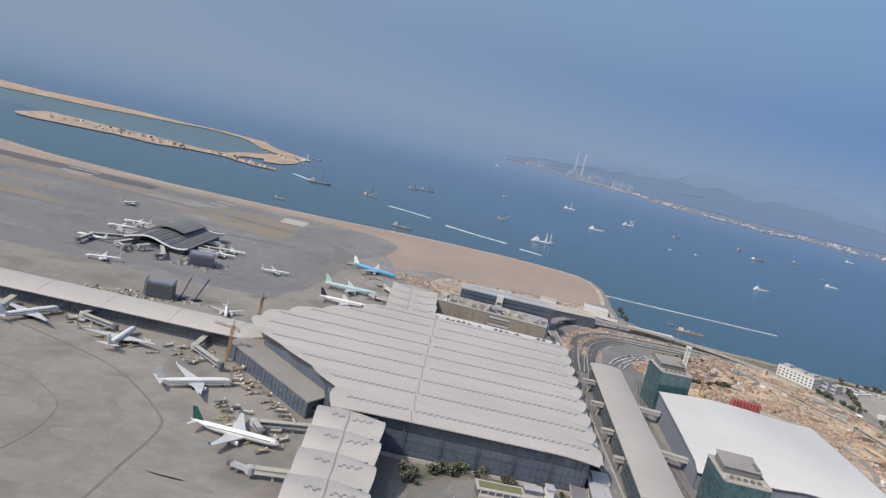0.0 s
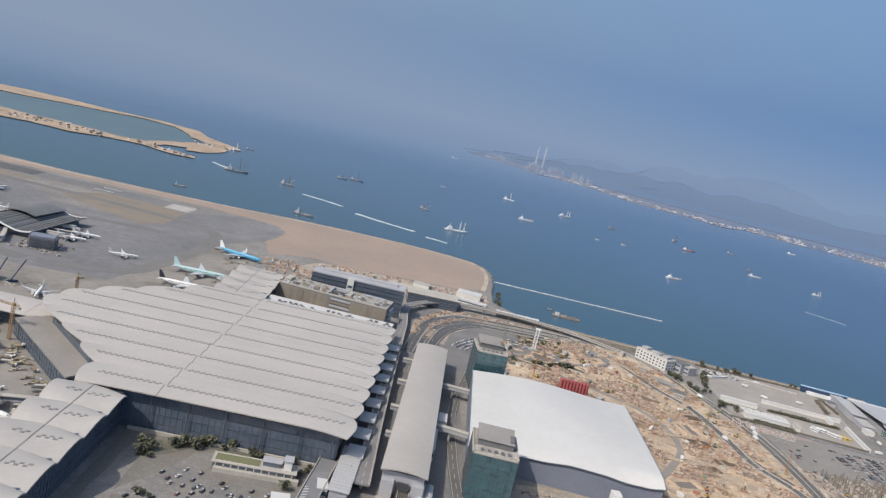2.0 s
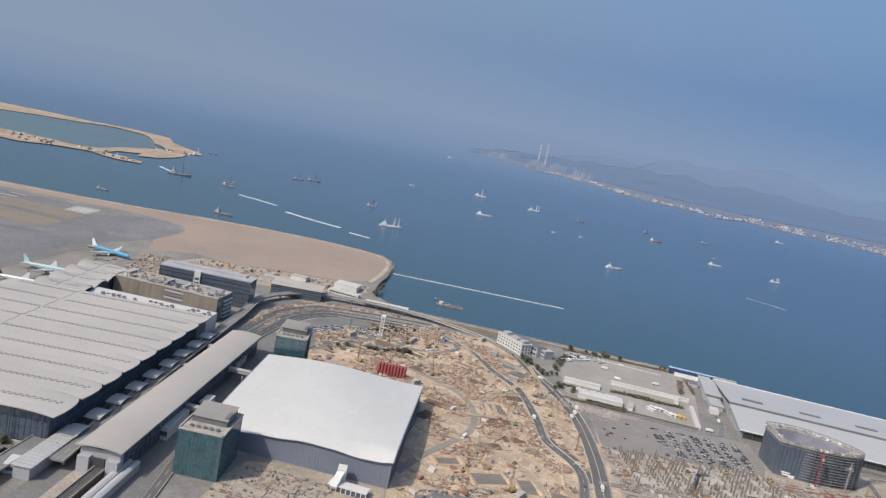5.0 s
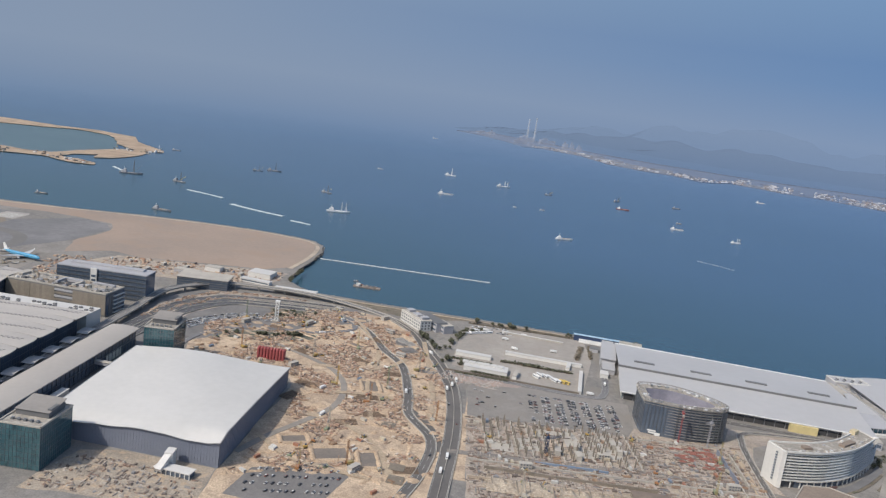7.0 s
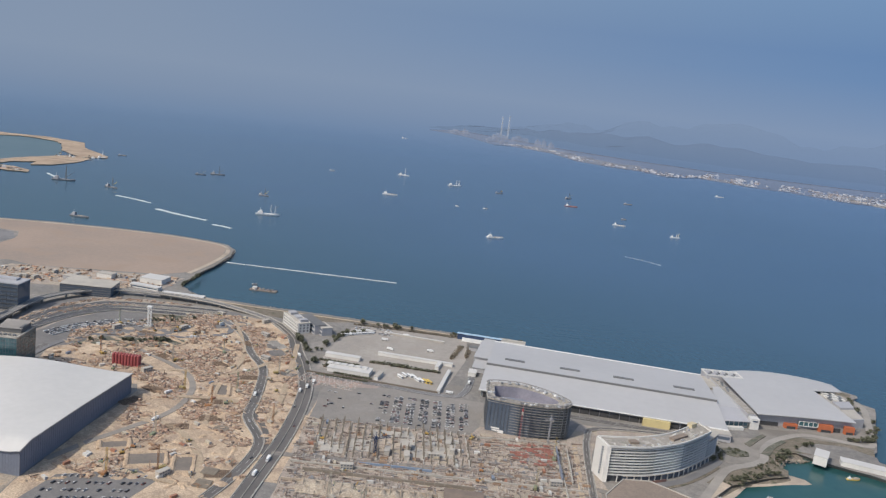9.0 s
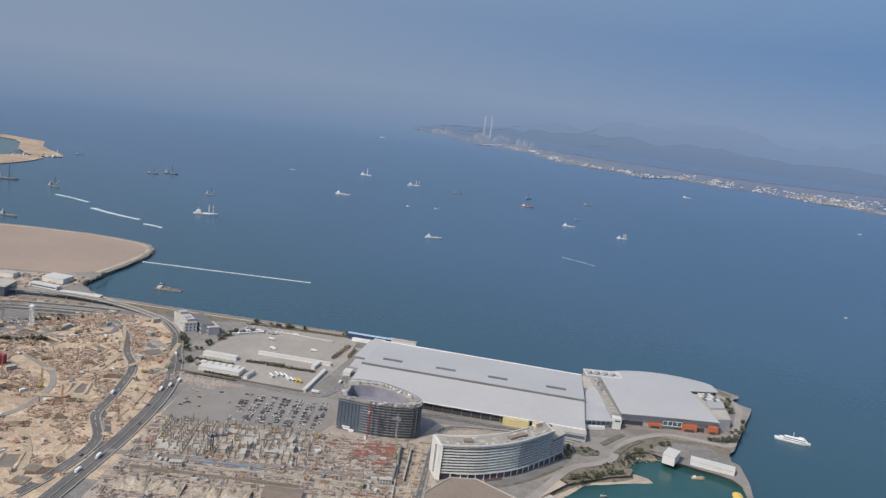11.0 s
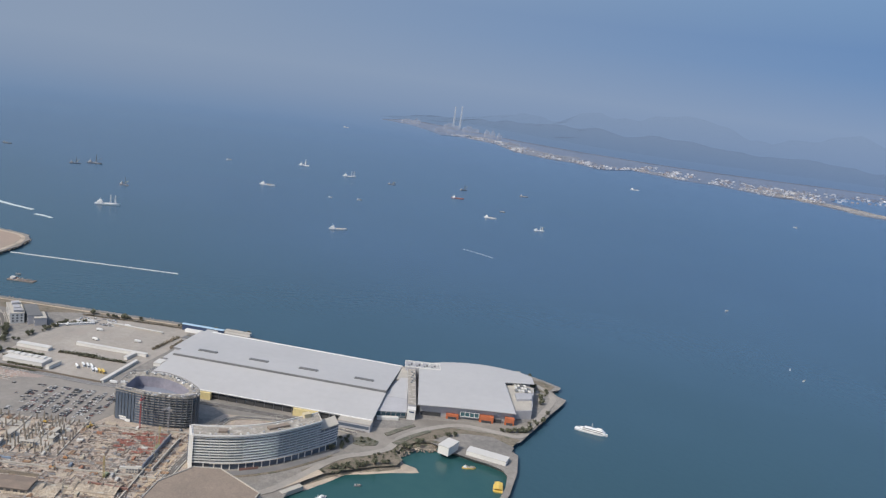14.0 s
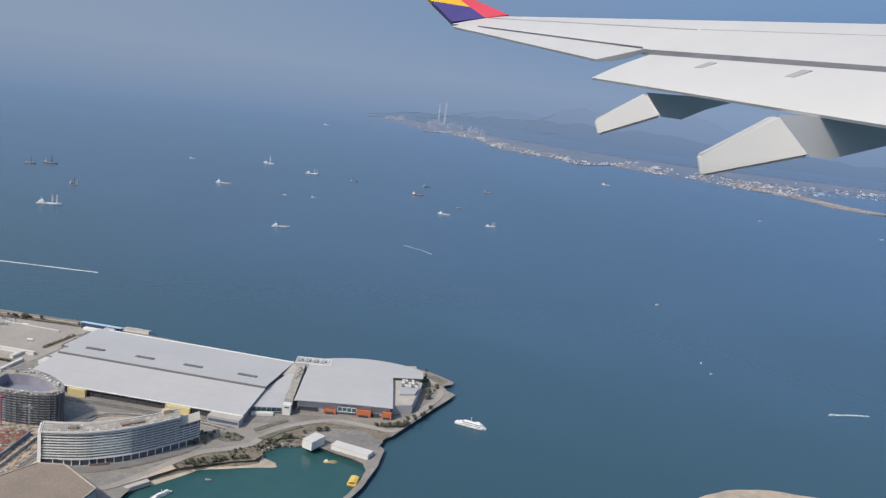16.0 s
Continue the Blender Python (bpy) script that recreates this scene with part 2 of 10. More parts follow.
TEAL = mat("pale_teal_paint", (0.46, 0.63, 0.64), (0.40, 0.56, 0.57), 0.1, 0.8, 0.4)
WHITE = mat("white_gloss_paint", (0.80, 0.80, 0.79), (0.72, 0.72, 0.71), 0.05, 0.5, 0.35)
TYRE = mat("black_rubber", (0.03, 0.03, 0.03), (0.05, 0.05, 0.05), 0.5, 2.0, 0.8)
# near-black colour stands in for the shade inside doorways, bays and the tunnel
DARK = mat("dark_opening", (0.045, 0.047, 0.05), (0.07, 0.07, 0.075), 0.1, 0.8, 0.7)
TREE = mat("dusty_foliage", (0.085, 0.092, 0.06), (0.13, 0.13, 0.09), 0.15, 1.0, 0.9)
TRUNK = mat("bark", (0.14, 0.10, 0.07), (0.10, 0.075, 0.05), 0.5, 3.0, 0.9)
BROWN_SCRUB = mat("brown_scrub", (0.225, 0.192, 0.15), (0.15, 0.13, 0.102), 0.05, 0.45, 0.95, bump=1.0, c3=(0.105, 0.105, 0.075), grain=0.25)
SLAB_GREY = mat("blue_grey_slab_edge", (0.27, 0.27, 0.275), (0.21, 0.212, 0.22), 0.06, 0.5, 0.8)
FRAME_CONC = mat("raw_grey_concrete", (0.335, 0.32, 0.305), (0.26, 0.25, 0.24), 0.06, 0.5, 0.9)
LAWN = mat("lawn", (0.15, 0.165, 0.085), (0.18, 0.18, 0.10), 0.1, 0.8, 0.95)
SCRUB = mat("dusty_scrub", (0.105, 0.11, 0.085), (0.15, 0.145, 0.115), 0.06, 0.6, 0.95, bump=1.5, c3=(0.19, 0.17, 0.14), grain=0.25)


def sea_material():
    """Blue water with wave relief, fading to transparent far out in place of haze; greener and stirred up near the
    shore.
    """
    m = bpy.data.materials.new("sea_water")
    m.use_nodes = True
    n, l = m.node_tree.nodes, m.node_tree.links
    bsdf = n["Principled BSDF"]
    pos = life_size(n, l)
    a, b, w = (n.new("ShaderNodeTexNoise") for _ in range(3))
    for t_, s_, d_ in ((a, 0.0012, 5), (b, 0.006, 4), (w, 0.09, 4)):
        t_.inputs["Scale"].default_value, t_.inputs["Detail"].default_value = s_, d_
        l.new(pos, t_.inputs["Vector"])
    add = n.new("ShaderNodeMath")
    add.operation = "MULTIPLY_ADD"
    l.new(b.outputs["Fac"], add.inputs[0])
    add.inputs[1].default_value = 0.45
    l.new(a.outputs["Fac"], add.inputs[2])
    mr = n.new("ShaderNodeMapRange")
    mr.inputs["From Min"].default_value, mr.inputs["From Max"].default_value = 0.55, 0.9
    l.new(add.outputs[0], mr.inputs["Value"])
    mix = n.new("ShaderNodeMix")
    mix.data_type = "RGBA"
    mix.inputs["A"].default_value, mix.inputs["B"].default_value = (0.038, 0.083, 0.148, 1), (0.044, 0.095, 0.165, 1)
    l.new(mr.outputs[0], mix.inputs["Factor"])
    sep = n.new("ShaderNodeSeparateXYZ")
    l.new(pos, sep.inputs[0])
    near = n.new("ShaderNodeMapRange")
    near.inputs["From Min"].default_value, near.inputs["From Max"].default_value = 700, 2300
    near.inputs["To Min"].default_value, near.inputs["To Max"].default_value = 1.0, 0.0
    jit = n.new("ShaderNodeMath")
    jit.operation = "MULTIPLY_ADD"
    l.new(a.outputs["Fac"], jit.inputs[0])
    jit.inputs[1].default_value = 900.0
    l.new(sep.outputs["Y"], jit.inputs[2])
    l.new(jit.outputs[0], near.inputs["Value"])
    skew = n.new("ShaderNodeMath")
    skew.operation = "MULTIPLY_ADD"
    l.new(sep.outputs["X"], skew.inputs[0])
    skew.inputs[1].default_value = 0.9
    l.new(jit.outputs[0], skew.inputs[2])
    west = n.new("ShaderNodeMapRange")
    west.inputs["From Min"].default_value, west.inputs["From Max"].default_value = 1500, 3300
    west.inputs["To Min"].default_value, west.inputs["To Max"].default_value = 1.0, 0.0
    l.new(skew.outputs[0], west.inputs["Value"])
    both = n.new("ShaderNodeMath")
    both.operation = "MAXIMUM"
    l.new(near.outputs[0], both.inputs[0])
    l.new(west.outputs[0], both.inputs[1])
    silt = n.new("ShaderNodeMix")
    silt.data_type = "RGBA"
    l.new(both.outputs[0], silt.inputs["Factor"])
    l.new(mix.outputs["Result"], silt.inputs["A"])
    silt.inputs["B"].default_value = (0.03, 0.077, 0.093, 1)
    l.new(silt.outputs["Result"], bsdf.inputs["Base Color"])
    bsdf.inputs["Roughness"].default_value, bsdf.inputs["IOR"].default_value = 0.22, 1.33
    bp = n.new("ShaderNodeBump")
    bp.inputs["Strength"].default_value, bp.inputs["Distance"].default_value = 0.5, 0.7 * SCALE
    l.new(w.outputs["Fac"], bp.inputs["Height"])
    l.new(bp.outputs[0], bsdf.inputs["Normal"])
    # haze stand-in: transparency grows with distance from the middle of the flight line
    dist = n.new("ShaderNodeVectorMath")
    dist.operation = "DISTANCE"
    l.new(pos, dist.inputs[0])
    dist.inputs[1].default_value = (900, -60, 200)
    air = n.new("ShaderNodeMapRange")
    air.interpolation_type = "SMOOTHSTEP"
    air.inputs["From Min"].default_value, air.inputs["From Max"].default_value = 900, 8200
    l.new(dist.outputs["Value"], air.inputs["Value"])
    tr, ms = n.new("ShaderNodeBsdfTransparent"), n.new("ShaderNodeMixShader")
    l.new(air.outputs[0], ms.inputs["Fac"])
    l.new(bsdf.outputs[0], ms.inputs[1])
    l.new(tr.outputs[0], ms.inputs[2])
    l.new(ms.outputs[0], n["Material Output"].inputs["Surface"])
    return m


SEA = sea_material()

# ---- building helpers ----
def obj(name, bm, material, parent=None, m=None):
    me = bpy.data.meshes.new(name)
    bmesh.ops.recalc_face_normals(bm, faces=bm.faces)
    bm.to_mesh(me)
    bm.free()
    me.materials.append(material)
    ob = new(name, me)
    if m is not None:
        ob.matrix_basis = m
    ob.parent = parent
    return ob


def part(name, bm, material, parent, label="", m=None):
    ob = obj(name, bm, material, parent, m)
    return tagged(ob, label)


def share(name, ob, parent, m, label=""):
    """Another part on the same mesh."""
    o = new(name, ob.data)
    o.parent, o.matrix_basis = parent, m
    return tagged(o, label)


def thing(name, x, y, z, rz, label, category, group="", kind=""):
    e = new(name)
    e.matrix_basis = pose(x, y, z, 0, 0, rz)
    e.empty_display_size = 1
    return tagged(e, label, category, group, kind)


def quad(bm, *vs):
    return bm.faces.new([bm.verts.new(v) for v in vs])


def box(bm, cx, cy, z0, sx, sy, sz, rz=0.0, taper=1.0):
    c, s = math.cos(radians(rz)), math.sin(radians(rz))
    vs = []
    for z, k in ((z0, 1.0), (z0 + sz, taper)):
        for dx, dy in ((-1, -1), (1, -1), (1, 1), (-1, 1)):
            x, y = dx * sx / 2 * k, dy * sy / 2 * k
            vs.append(bm.verts.new((cx + x * c - y * s, cy + x * s + y * c, z)))
    for f in ((3, 2, 1, 0), (4, 5, 6, 7), (0, 1, 5, 4), (1, 2, 6, 5), (2, 3, 7, 6), (3, 0, 4, 7)):
        bm.faces.new([vs[i] for i in f])


def beam(bm, a, b, w, h=None):
    """A straight bar from a to b."""
    a, b = Vector(a), Vector(b)
    h = h or w
    d = (b - a).normalized()
    up = Vector((0, 0, 1)) if abs(d.z) < 0.95 else Vector((1, 0, 0))
    s = d.cross(up).normalized() * w / 2
    u = s.cross(d).normalized() * h / 2
    vs = [bm.verts.new(p + q) for p in (a, b) for q in (-s - u, s - u, s + u, -s + u)]
    for f in ((0, 1, 2, 3), (7, 6, 5, 4), (0, 4, 5, 1), (1, 5, 6, 2), (2, 6, 7, 3), (3, 7, 4, 0)):
        bm.faces.new([vs[i] for i in f])


def prism(bm, pts, z0, z1, slope=0.0):
    """Upright walls on a plan, with a top; slope: how far the foot stands out."""
    n = len(pts)
    cx, cy = sum(p[0] for p in pts) / n, sum(p[1] for p in pts) / n
    lo = []
    for i, (x, y) in enumerate(pts):
        if slope:
            (ax, ay), (bx, by) = pts[i - 1], pts[(i + 1) % n]
            nx, ny = by - ay, ax - bx
            k = slope / max(1e-6, math.hypot(nx, ny))
            x, y = x + nx * k, y + ny * k
        lo.append(bm.verts.new((x, y, z0)))
    hi = [bm.verts.new((x, y, z1)) for x, y in pts]
    for i in range(n):
        j = (i + 1) % n
        bm.faces.new((lo[i], lo[j], hi[j], hi[i]))
    bm.faces.new(hi)
    bm.faces.new(lo[::-1])


def shell(bm, nu, nv, f, th):
    """A curved sheet with thickness: f(u, v) for u, v in 0..1."""
    top = [[bm.verts.new(f(i / nu, j / nv)) for j in range(nv + 1)] for i in range(nu + 1)]
    low = [[bm.verts.new(v.co - Vector((0, 0, th))) for v in row] for row in top]
    for i in range(nu):
        for j in range(nv):
            bm.faces.new((top[i][j], top[i + 1][j], top[i + 1][j + 1], top[i][j + 1]))
            bm.faces.new((low[i][j], low[i][j + 1], low[i + 1][j + 1], low[i + 1][j]))
    for i in range(nu):
        for j in (0, nv):
            bm.faces.new((top[i][j], low[i][j], low[i + 1][j], top[i + 1][j]))
    for j in range(nv):
        for i in (0, nu):
            bm.faces.new((top[i][j], top[i][j + 1], low[i][j + 1], low[i][j]))


def smooth_line(pts, step=12.0):
    """A rounded line through the points (Catmull-Rom)."""
    P = [Vector(p) for p in pts]
    out = []
    for i in range(len(P) - 1):
        p0, p1, p2, p3 = P[max(i - 1, 0)], P[i], P[i + 1], P[min(i + 2, len(P) - 1)]
        k = max(1, int((p2 - p1).length / step))
        for q in range(k):
            t = q / k
            out.append(0.5 * (2 * p1 + (p2 - p0) * t + (2 * p0 - 5 * p1 + 4 * p2 - p3) * t * t + (3 * p1 - p0 - 3 * p2 + p3) * t ** 3))
    out.append(P[-1])
    return out


def ribbon(bm, pts, w, th=0.3, side=0.0):
    """A band of width w along a line of 3D points, with thickness."""
    rows = []
    for i, p in enumerate(pts):
        d = (pts[min(i + 1, len(pts) - 1)] - pts[max(i - 1, 0)])
        d = Vector((d.x, d.y, 0)).normalized()
        nrm = Vector((-d.y, d.x, 0))
        c = p + nrm * side
        rows.append([bm.verts.new(c + nrm * w / 2), bm.verts.new(c - nrm * w / 2), bm.verts.new(c - nrm * w / 2 - Vector((0, 0, th))), bm.verts.new(c + nrm * w / 2 - Vector((0, 0, th)))])
    for r, s in zip(rows, rows[1:]):
        for i in range(4):
            j = (i + 1) % 4
            bm.faces.new((r[i], s[i], s[j], r[j]))
    bm.faces.new(rows[0])
    bm.faces.new(rows[-1][::-1])


def tube(bm, profile, n=12, axis="z"):
    """A turned body: profile of (along, radius)."""
    rings = []
    for a, r in profile:
        ring = []
        for i in range(n):
            t = 2 * math.pi * i / n
            p = (r * math.cos(t), r * math.sin(t), a) if axis == "z" else (a, r * math.cos(t), r * math.sin(t))
            ring.append(bm.verts.new(p))
        rings.append(ring)
    for r, s in zip(rings, rings[1:]):
        for i in range(n):
            j = (i + 1) % n
            bm.faces.new((r[i], r[j], s[j], s[i]))
    bm.faces.new(rings[0][::-1])
    bm.faces.new(rings[-1])


def wobble(pts, amount, step=14.0, seed=0.0):
    """A closed natural outline: points added and shifted a little."""
    out = []
    for i, (x, y) in enumerate(pts):
        bx, by = pts[(i + 1) % len(pts)]
        k = max(1, int(math.hypot(bx - x, by - y) / step))
        for q in range(k):
            px, py = x + (bx - x) * q / k, y + (by - y) * q / k
            v = noise.noise_vector((px * 0.02 + seed, py * 0.02, seed)) + 0.6 * noise.noise_vector((px * 0.07, py * 0.07, seed))
            out.append((px + v.x * amount, py + v.y * amount))
    return out


def inside(pts, x, y):
    hit = False
    for i in range(len(pts)):
        (ax, ay), (bx, by) = pts[i - 1], pts[i]
        if (ay > y) != (by > y) and x < (bx - ax) * (y - ay) / (by - ay) + ax:
            hit = not hit
    return hit


def sheet(name, pts, z, material, label, category="ground", th=0.6):
    """A flat patch of ground with an edge."""
    bm = bmesh.new()
    prism(bm, pts, z - th, z)
    return tagged(obj(name, bm, material), label, category, kind="structure")


def soften(o, angle=30):
    """Smooth shading with the folds kept sharp."""
    for f in o.data.polygons:
        f.use_smooth = True
    o.data.set_sharp_from_angle(angle=radians(angle))


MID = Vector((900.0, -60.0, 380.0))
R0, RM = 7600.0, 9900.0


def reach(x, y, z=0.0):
    """Lays what lies beyond R0 of the flight line's middle nearer on its own line of sight, all of it within RM, to
    look right from the camera.
    """
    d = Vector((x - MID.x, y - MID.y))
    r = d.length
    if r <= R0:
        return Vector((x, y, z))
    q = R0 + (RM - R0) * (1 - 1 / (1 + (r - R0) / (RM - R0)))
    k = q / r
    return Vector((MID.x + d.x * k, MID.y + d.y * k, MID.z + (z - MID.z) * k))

# ---- sea, land ----
G = 5.0
bm = bmesh.new()
rings = []
RAD = [0, 300, 700, 1200, 1800, 2400, 3000, 4000, 5000, 6200, 7600, 8600, 9800, 11500, 14000, 20000, 40000]
for r in RAD:
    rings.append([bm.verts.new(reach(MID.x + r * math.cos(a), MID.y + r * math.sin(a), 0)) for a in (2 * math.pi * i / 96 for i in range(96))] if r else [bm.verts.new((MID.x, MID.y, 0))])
for i in range(96):
    j = (i + 1) % 96
    bm.faces.new((rings[0][0], rings[1][i], rings[1][j]))
    for a, b in zip(rings[1:], rings[2:]):
        bm.faces.new((a[i], b[i], b[j], a[j]))
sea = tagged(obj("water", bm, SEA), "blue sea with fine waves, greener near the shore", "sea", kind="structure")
for f in sea.data.polygons:
    f.use_smooth = True

SHORE = [(-3000, 1690), (-1500, 1680), (-904, 1660), (-753, 1600), (-509, 1570), (-281, 1576), (-165, 1584), (-50, 1606), (71, 1615), (192, 1612), (285, 1590), (330, 1568), (352, 1530), (360, 1470), (355, 1386), (345, 1300), (340, 1225), (367, 1186), (399, 1161), (526, 1146), (702, 1126), (866, 1106), (900, 1086), (984, 1066), (1110, 1040), (1160, 1034), (1200, 1044), (1253, 1062), (1300, 1066), (1334, 1056), (1350, 1042), (1366, 1028), (1374, 1022), (1370, 1014), (1357, 1002), (1364, 986), (1375, 973), (1350, 926), (1318, 868), (1290, 818), (1267, 800), (1281, 780), (1277, 738), (1262, 686), (1242, 632), (1232, 634), (1250, 672), (1258, 698), (1264, 727), (1259, 741), (1244, 750), (1227, 757), (1215, 765), (1200, 774), (1188, 783), (1176, 790), (1160, 784), (1146, 770), (1140, 757), (1143, 745), (1136, 733), (1116, 724), (1096, 716), (1076, 704), (1058, 690), (1046, 668), (1034, 640), (1024, 600), (1000, 540), (940, 480), (900, 300), (850, -800), (-3000, -800)]
bm = bmesh.new()
prism(bm, wobble(SHORE, 3.0, 16), -3, G, slope=7.0)
tagged(obj("ground", bm, GROUND), "dusty grey-brown made ground of the airport island", "ground", kind="structure")
# rock facing of the seawall
edge = SHORE[2:31]
bm = bmesh.new()
for (ax, ay), (bx, by) in zip(edge, edge[1:]):
    k = max(1, int(math.hypot(bx - ax, by - ay) / 4))
    nx, ny = by - ay, ax - bx
    L = math.hypot(nx, ny)
    for q in range(k):
        for _ in range(2):
            t, o = (q + random.random()) / k, random.uniform(-3, 7)
            s = random.uniform(0.9, 2.2)
            box(bm, ax + (bx - ax) * t - nx / L * -o, ay + (by - ay) * t - ny / L * -o, (G - 2.2 if o < 1 else 1.5 - o * 0.25) , s, s * random.uniform(0.7, 1.2), 2.2, random.uniform(0, 90), random.uniform(0.5, 0.85))
tagged(obj("seawall_rock", bm, ROCK), "tumbled brown rocks facing the seawall", "seawall", kind="stuff")

sheet("sand_flat", wobble([(-1500, 1655), (-904, 1640), (-753, 1586), (-509, 1556), (-281, 1563), (-165, 1570), (-50, 1592), (71, 1601), (192, 1598), (278, 1578), (318, 1556), (338, 1522), (345, 1470), (340, 1386), (330, 1310), (290, 1270), (211, 1262), (94, 1240), (38, 1262), (-25, 1215), (-45, 1300), (-30, 1420), (-60, 1480), (-132, 1500), (-204, 1510), (-1500, 1530)], 4, 20), G + 0.15, SAND, "flat brown reclaimed sand beside the runway")
sheet("taxi_shoulder", wobble([(-1500, 1452), (-640, 1440), (-214, 1448), (-130, 1490), (-60, 1470), (-35, 1420), (-50, 1300), (-95, 1210), (-300, 1200), (-1500, 1240)], 3, 20, 12), G + 0.10, GROUND, "dusty paved shoulder between runway and taxiway")
for pts, k_ in (([(-410, 1340), (-345, 1432), (-240, 1428), (-205, 1380), (-205, 1260), (-230, 1222), (-300, 1262), (-360, 1296)], 3), ([(-1500, 1428), (-700, 1415), (-560, 1424), (-485, 1408), (-470, 1390), (-560, 1366), (-700, 1362), (-1500, 1370)], 5), ([(-1500, 1250), (-760, 1222), (-610, 1196), (-515, 1150), (-530, 1128), (-640, 1138), (-780, 1160), (-1500, 1180)], 6), ([(-1500, 1110), (-760, 1066), (-600, 1010), (-500, 960), (-540, 950), (-700, 990), (-1500, 1050)], 7), ([(-1500, 1300), (-800, 1296), (-600, 1276), (-545, 1255), (-640, 1252), (-1500, 1282)], 8)):
    sheet("dry_verge", wobble(pts, 5, 18, k_), G + 0.2, DRY, "dry brown grass beside the taxiway")
sheet("taxiway", wobble([(-1500, 1390), (-640, 1378), (-480, 1364), (-385, 1262), (-300, 1244), (-220, 1300), (-205, 1400), (-130, 1490), (-60, 1470), (-35, 1420), (-50, 1300), (-95, 1210), (-115, 1010), (-145, 880), (-235, 868), (-1500, 830)], 3, 20, 2), G + 0.12, TAXI, "grey worn taxiway asphalt with stains")
sheet("apron", wobble([(-1500, 860), (-235, 872), (-148, 882), (-118, 1006), (-100, 1190), (-30, 1190), (-20, 860), (-20, 300), (-1500, 300)], 2, 30, 3), G + 0.16, APRON, "pale dusty concrete aircraft apron")
bm = bmesh.new()
prism(bm, [(-2500, 1560), (-2500, 1612), (-500, 1490), (-500, 1434)], G - 0.3, G + 0.3)
tagged(obj("runway", bm, RUNWAY), "long dark asphalt runway", "runway", kind="structure")
bm = bmesh.new()
prism(bm, [(-499, 1434), (-499, 1490), (-212, 1472), (-212, 1412)], G - 0.3, G + 0.29)
tagged(obj("runway_end", bm, TAXI), "lighter worn asphalt of the runway end", "runway", kind="structure")
bm = bmesh.new()
prism(bm, [(-252, 1406), (-252, 1462), (-211, 1470), (-206, 1456), (-208, 1404)], G - 0.3, G + 0.34)
tagged(obj("runway_threshold", bm, mat("threshold_concrete", (0.40, 0.375, 0.345), (0.33, 0.31, 0.285), 0.03, 0.3, 0.9)), "pale concrete slab at the runway end", "runway", kind="structure")
bm = bmesh.new()
for i in range(6):
    box(bm, -228, 1414 + 7.4 * i, G + 0.34, 30, 3, 0.02)
for x, y in ((-372, 1440), (-368, 1470)):
    box(bm, x, y, G + 0.31, 34, 4, 0.02, -3.5)
for x, y in ((-641, 1449), (-643, 1487)):
    box(bm, x, y, G + 0.31, 58, 5, 0.02, -3.5)
tagged(obj("runway_marking", bm, LINE), "white painted runway threshold bars", "marking", kind="structure")

bm = bmesh.new()
ribbon(bm, smooth_line([(-904, 1640, G + 0.4), (-753, 1584, G + 0.4), (-509, 1554, G + 0.4), (-281, 1561, G + 0.4), (-50, 1590, G + 0.4), (71, 1599, G + 0.4), (192, 1596, G + 0.4), (276, 1576, G + 0.4), (320, 1556, G + 0.4), (342, 1520, G + 0.4), (348, 1470, G + 0.4), (343, 1386, G + 0.4), (330, 1300, G + 0.4)], 14), 8, 0.3)
tagged(obj("perimeter_road", bm, PALE_SAND), "pale dusty track along the seawall", "track", kind="structure")
# sand banks across the channel, round a lagoon
for pts, k_ in (([(-2600, 3560), (-1861, 3365), (-1658, 3300), (-1441, 3369), (-1268, 3373), (-1050, 3330), (-913, 3364), (-800, 3320), (-703, 3274), (-690, 3225), (-640, 3120), (-575, 3030), (-470, 2915), (-440, 2850), (-500, 2790), (-560, 2830), (-640, 2930), (-715, 3090), (-790, 3215), (-880, 3262), (-969, 3270), (-1060, 3200), (-1212, 3135), (-1307, 3063), (-1404, 3053), (-1521, 3018), (-1652, 2993), (-2600, 3150)], 7),
                ([(-1205, 2265), (-1215, 2400), (-1202, 2480), (-1098, 2476), (-990, 2455), (-881, 2462), (-762, 2436), (-690, 2425), (-650, 2450), (-622, 2620), (-575, 2770), (-500, 2810), (-462, 2760), (-455, 2640), (-478, 2500), (-520, 2450), (-545, 2540), (-590, 2480), (-600, 2390), (-530, 2370), (-455, 2330), (-448, 2290), (-527, 2282), (-626, 2345), (-700, 2330), (-739, 2310), (-785, 2257), (-909, 2271), (-1013, 2240), (-1092, 2217), (-1164, 2212)], 9)):
    bm = bmesh.new()
    prism(bm, wobble(pts, 9, 22, k_), -3, 2.2, slope=12)
    tagged(obj("sandbank", bm, BANK_SAND), "long pale sand spit enclosing a lagoon at sea", "sandbank", kind="structure")
bm = bmesh.new()
prism(bm, wobble([(-1205, 2480), (-1098, 2470), (-990, 2450), (-881, 2455), (-762, 2430), (-650, 2440), (-622, 2620), (-575, 2770), (-640, 2930), (-715, 3090), (-790, 3215), (-880, 3265), (-969, 3275), (-1060, 3205), (-1212, 3140), (-1404, 3060), (-1700, 3000), (-1700, 2500)], 6, 22, 4), -1, 0.12)
tagged(obj("lagoon_water", bm, mat("silty_lagoon_water", (0.10, 0.155, 0.165), (0.075, 0.125, 0.14), 0.004, 0.02, 0.3, spec=0.5)), "pale silty lagoon water between the sandbanks", "lagoon", kind="structure")
bm = bmesh.new()
q_ = random.Random(8)
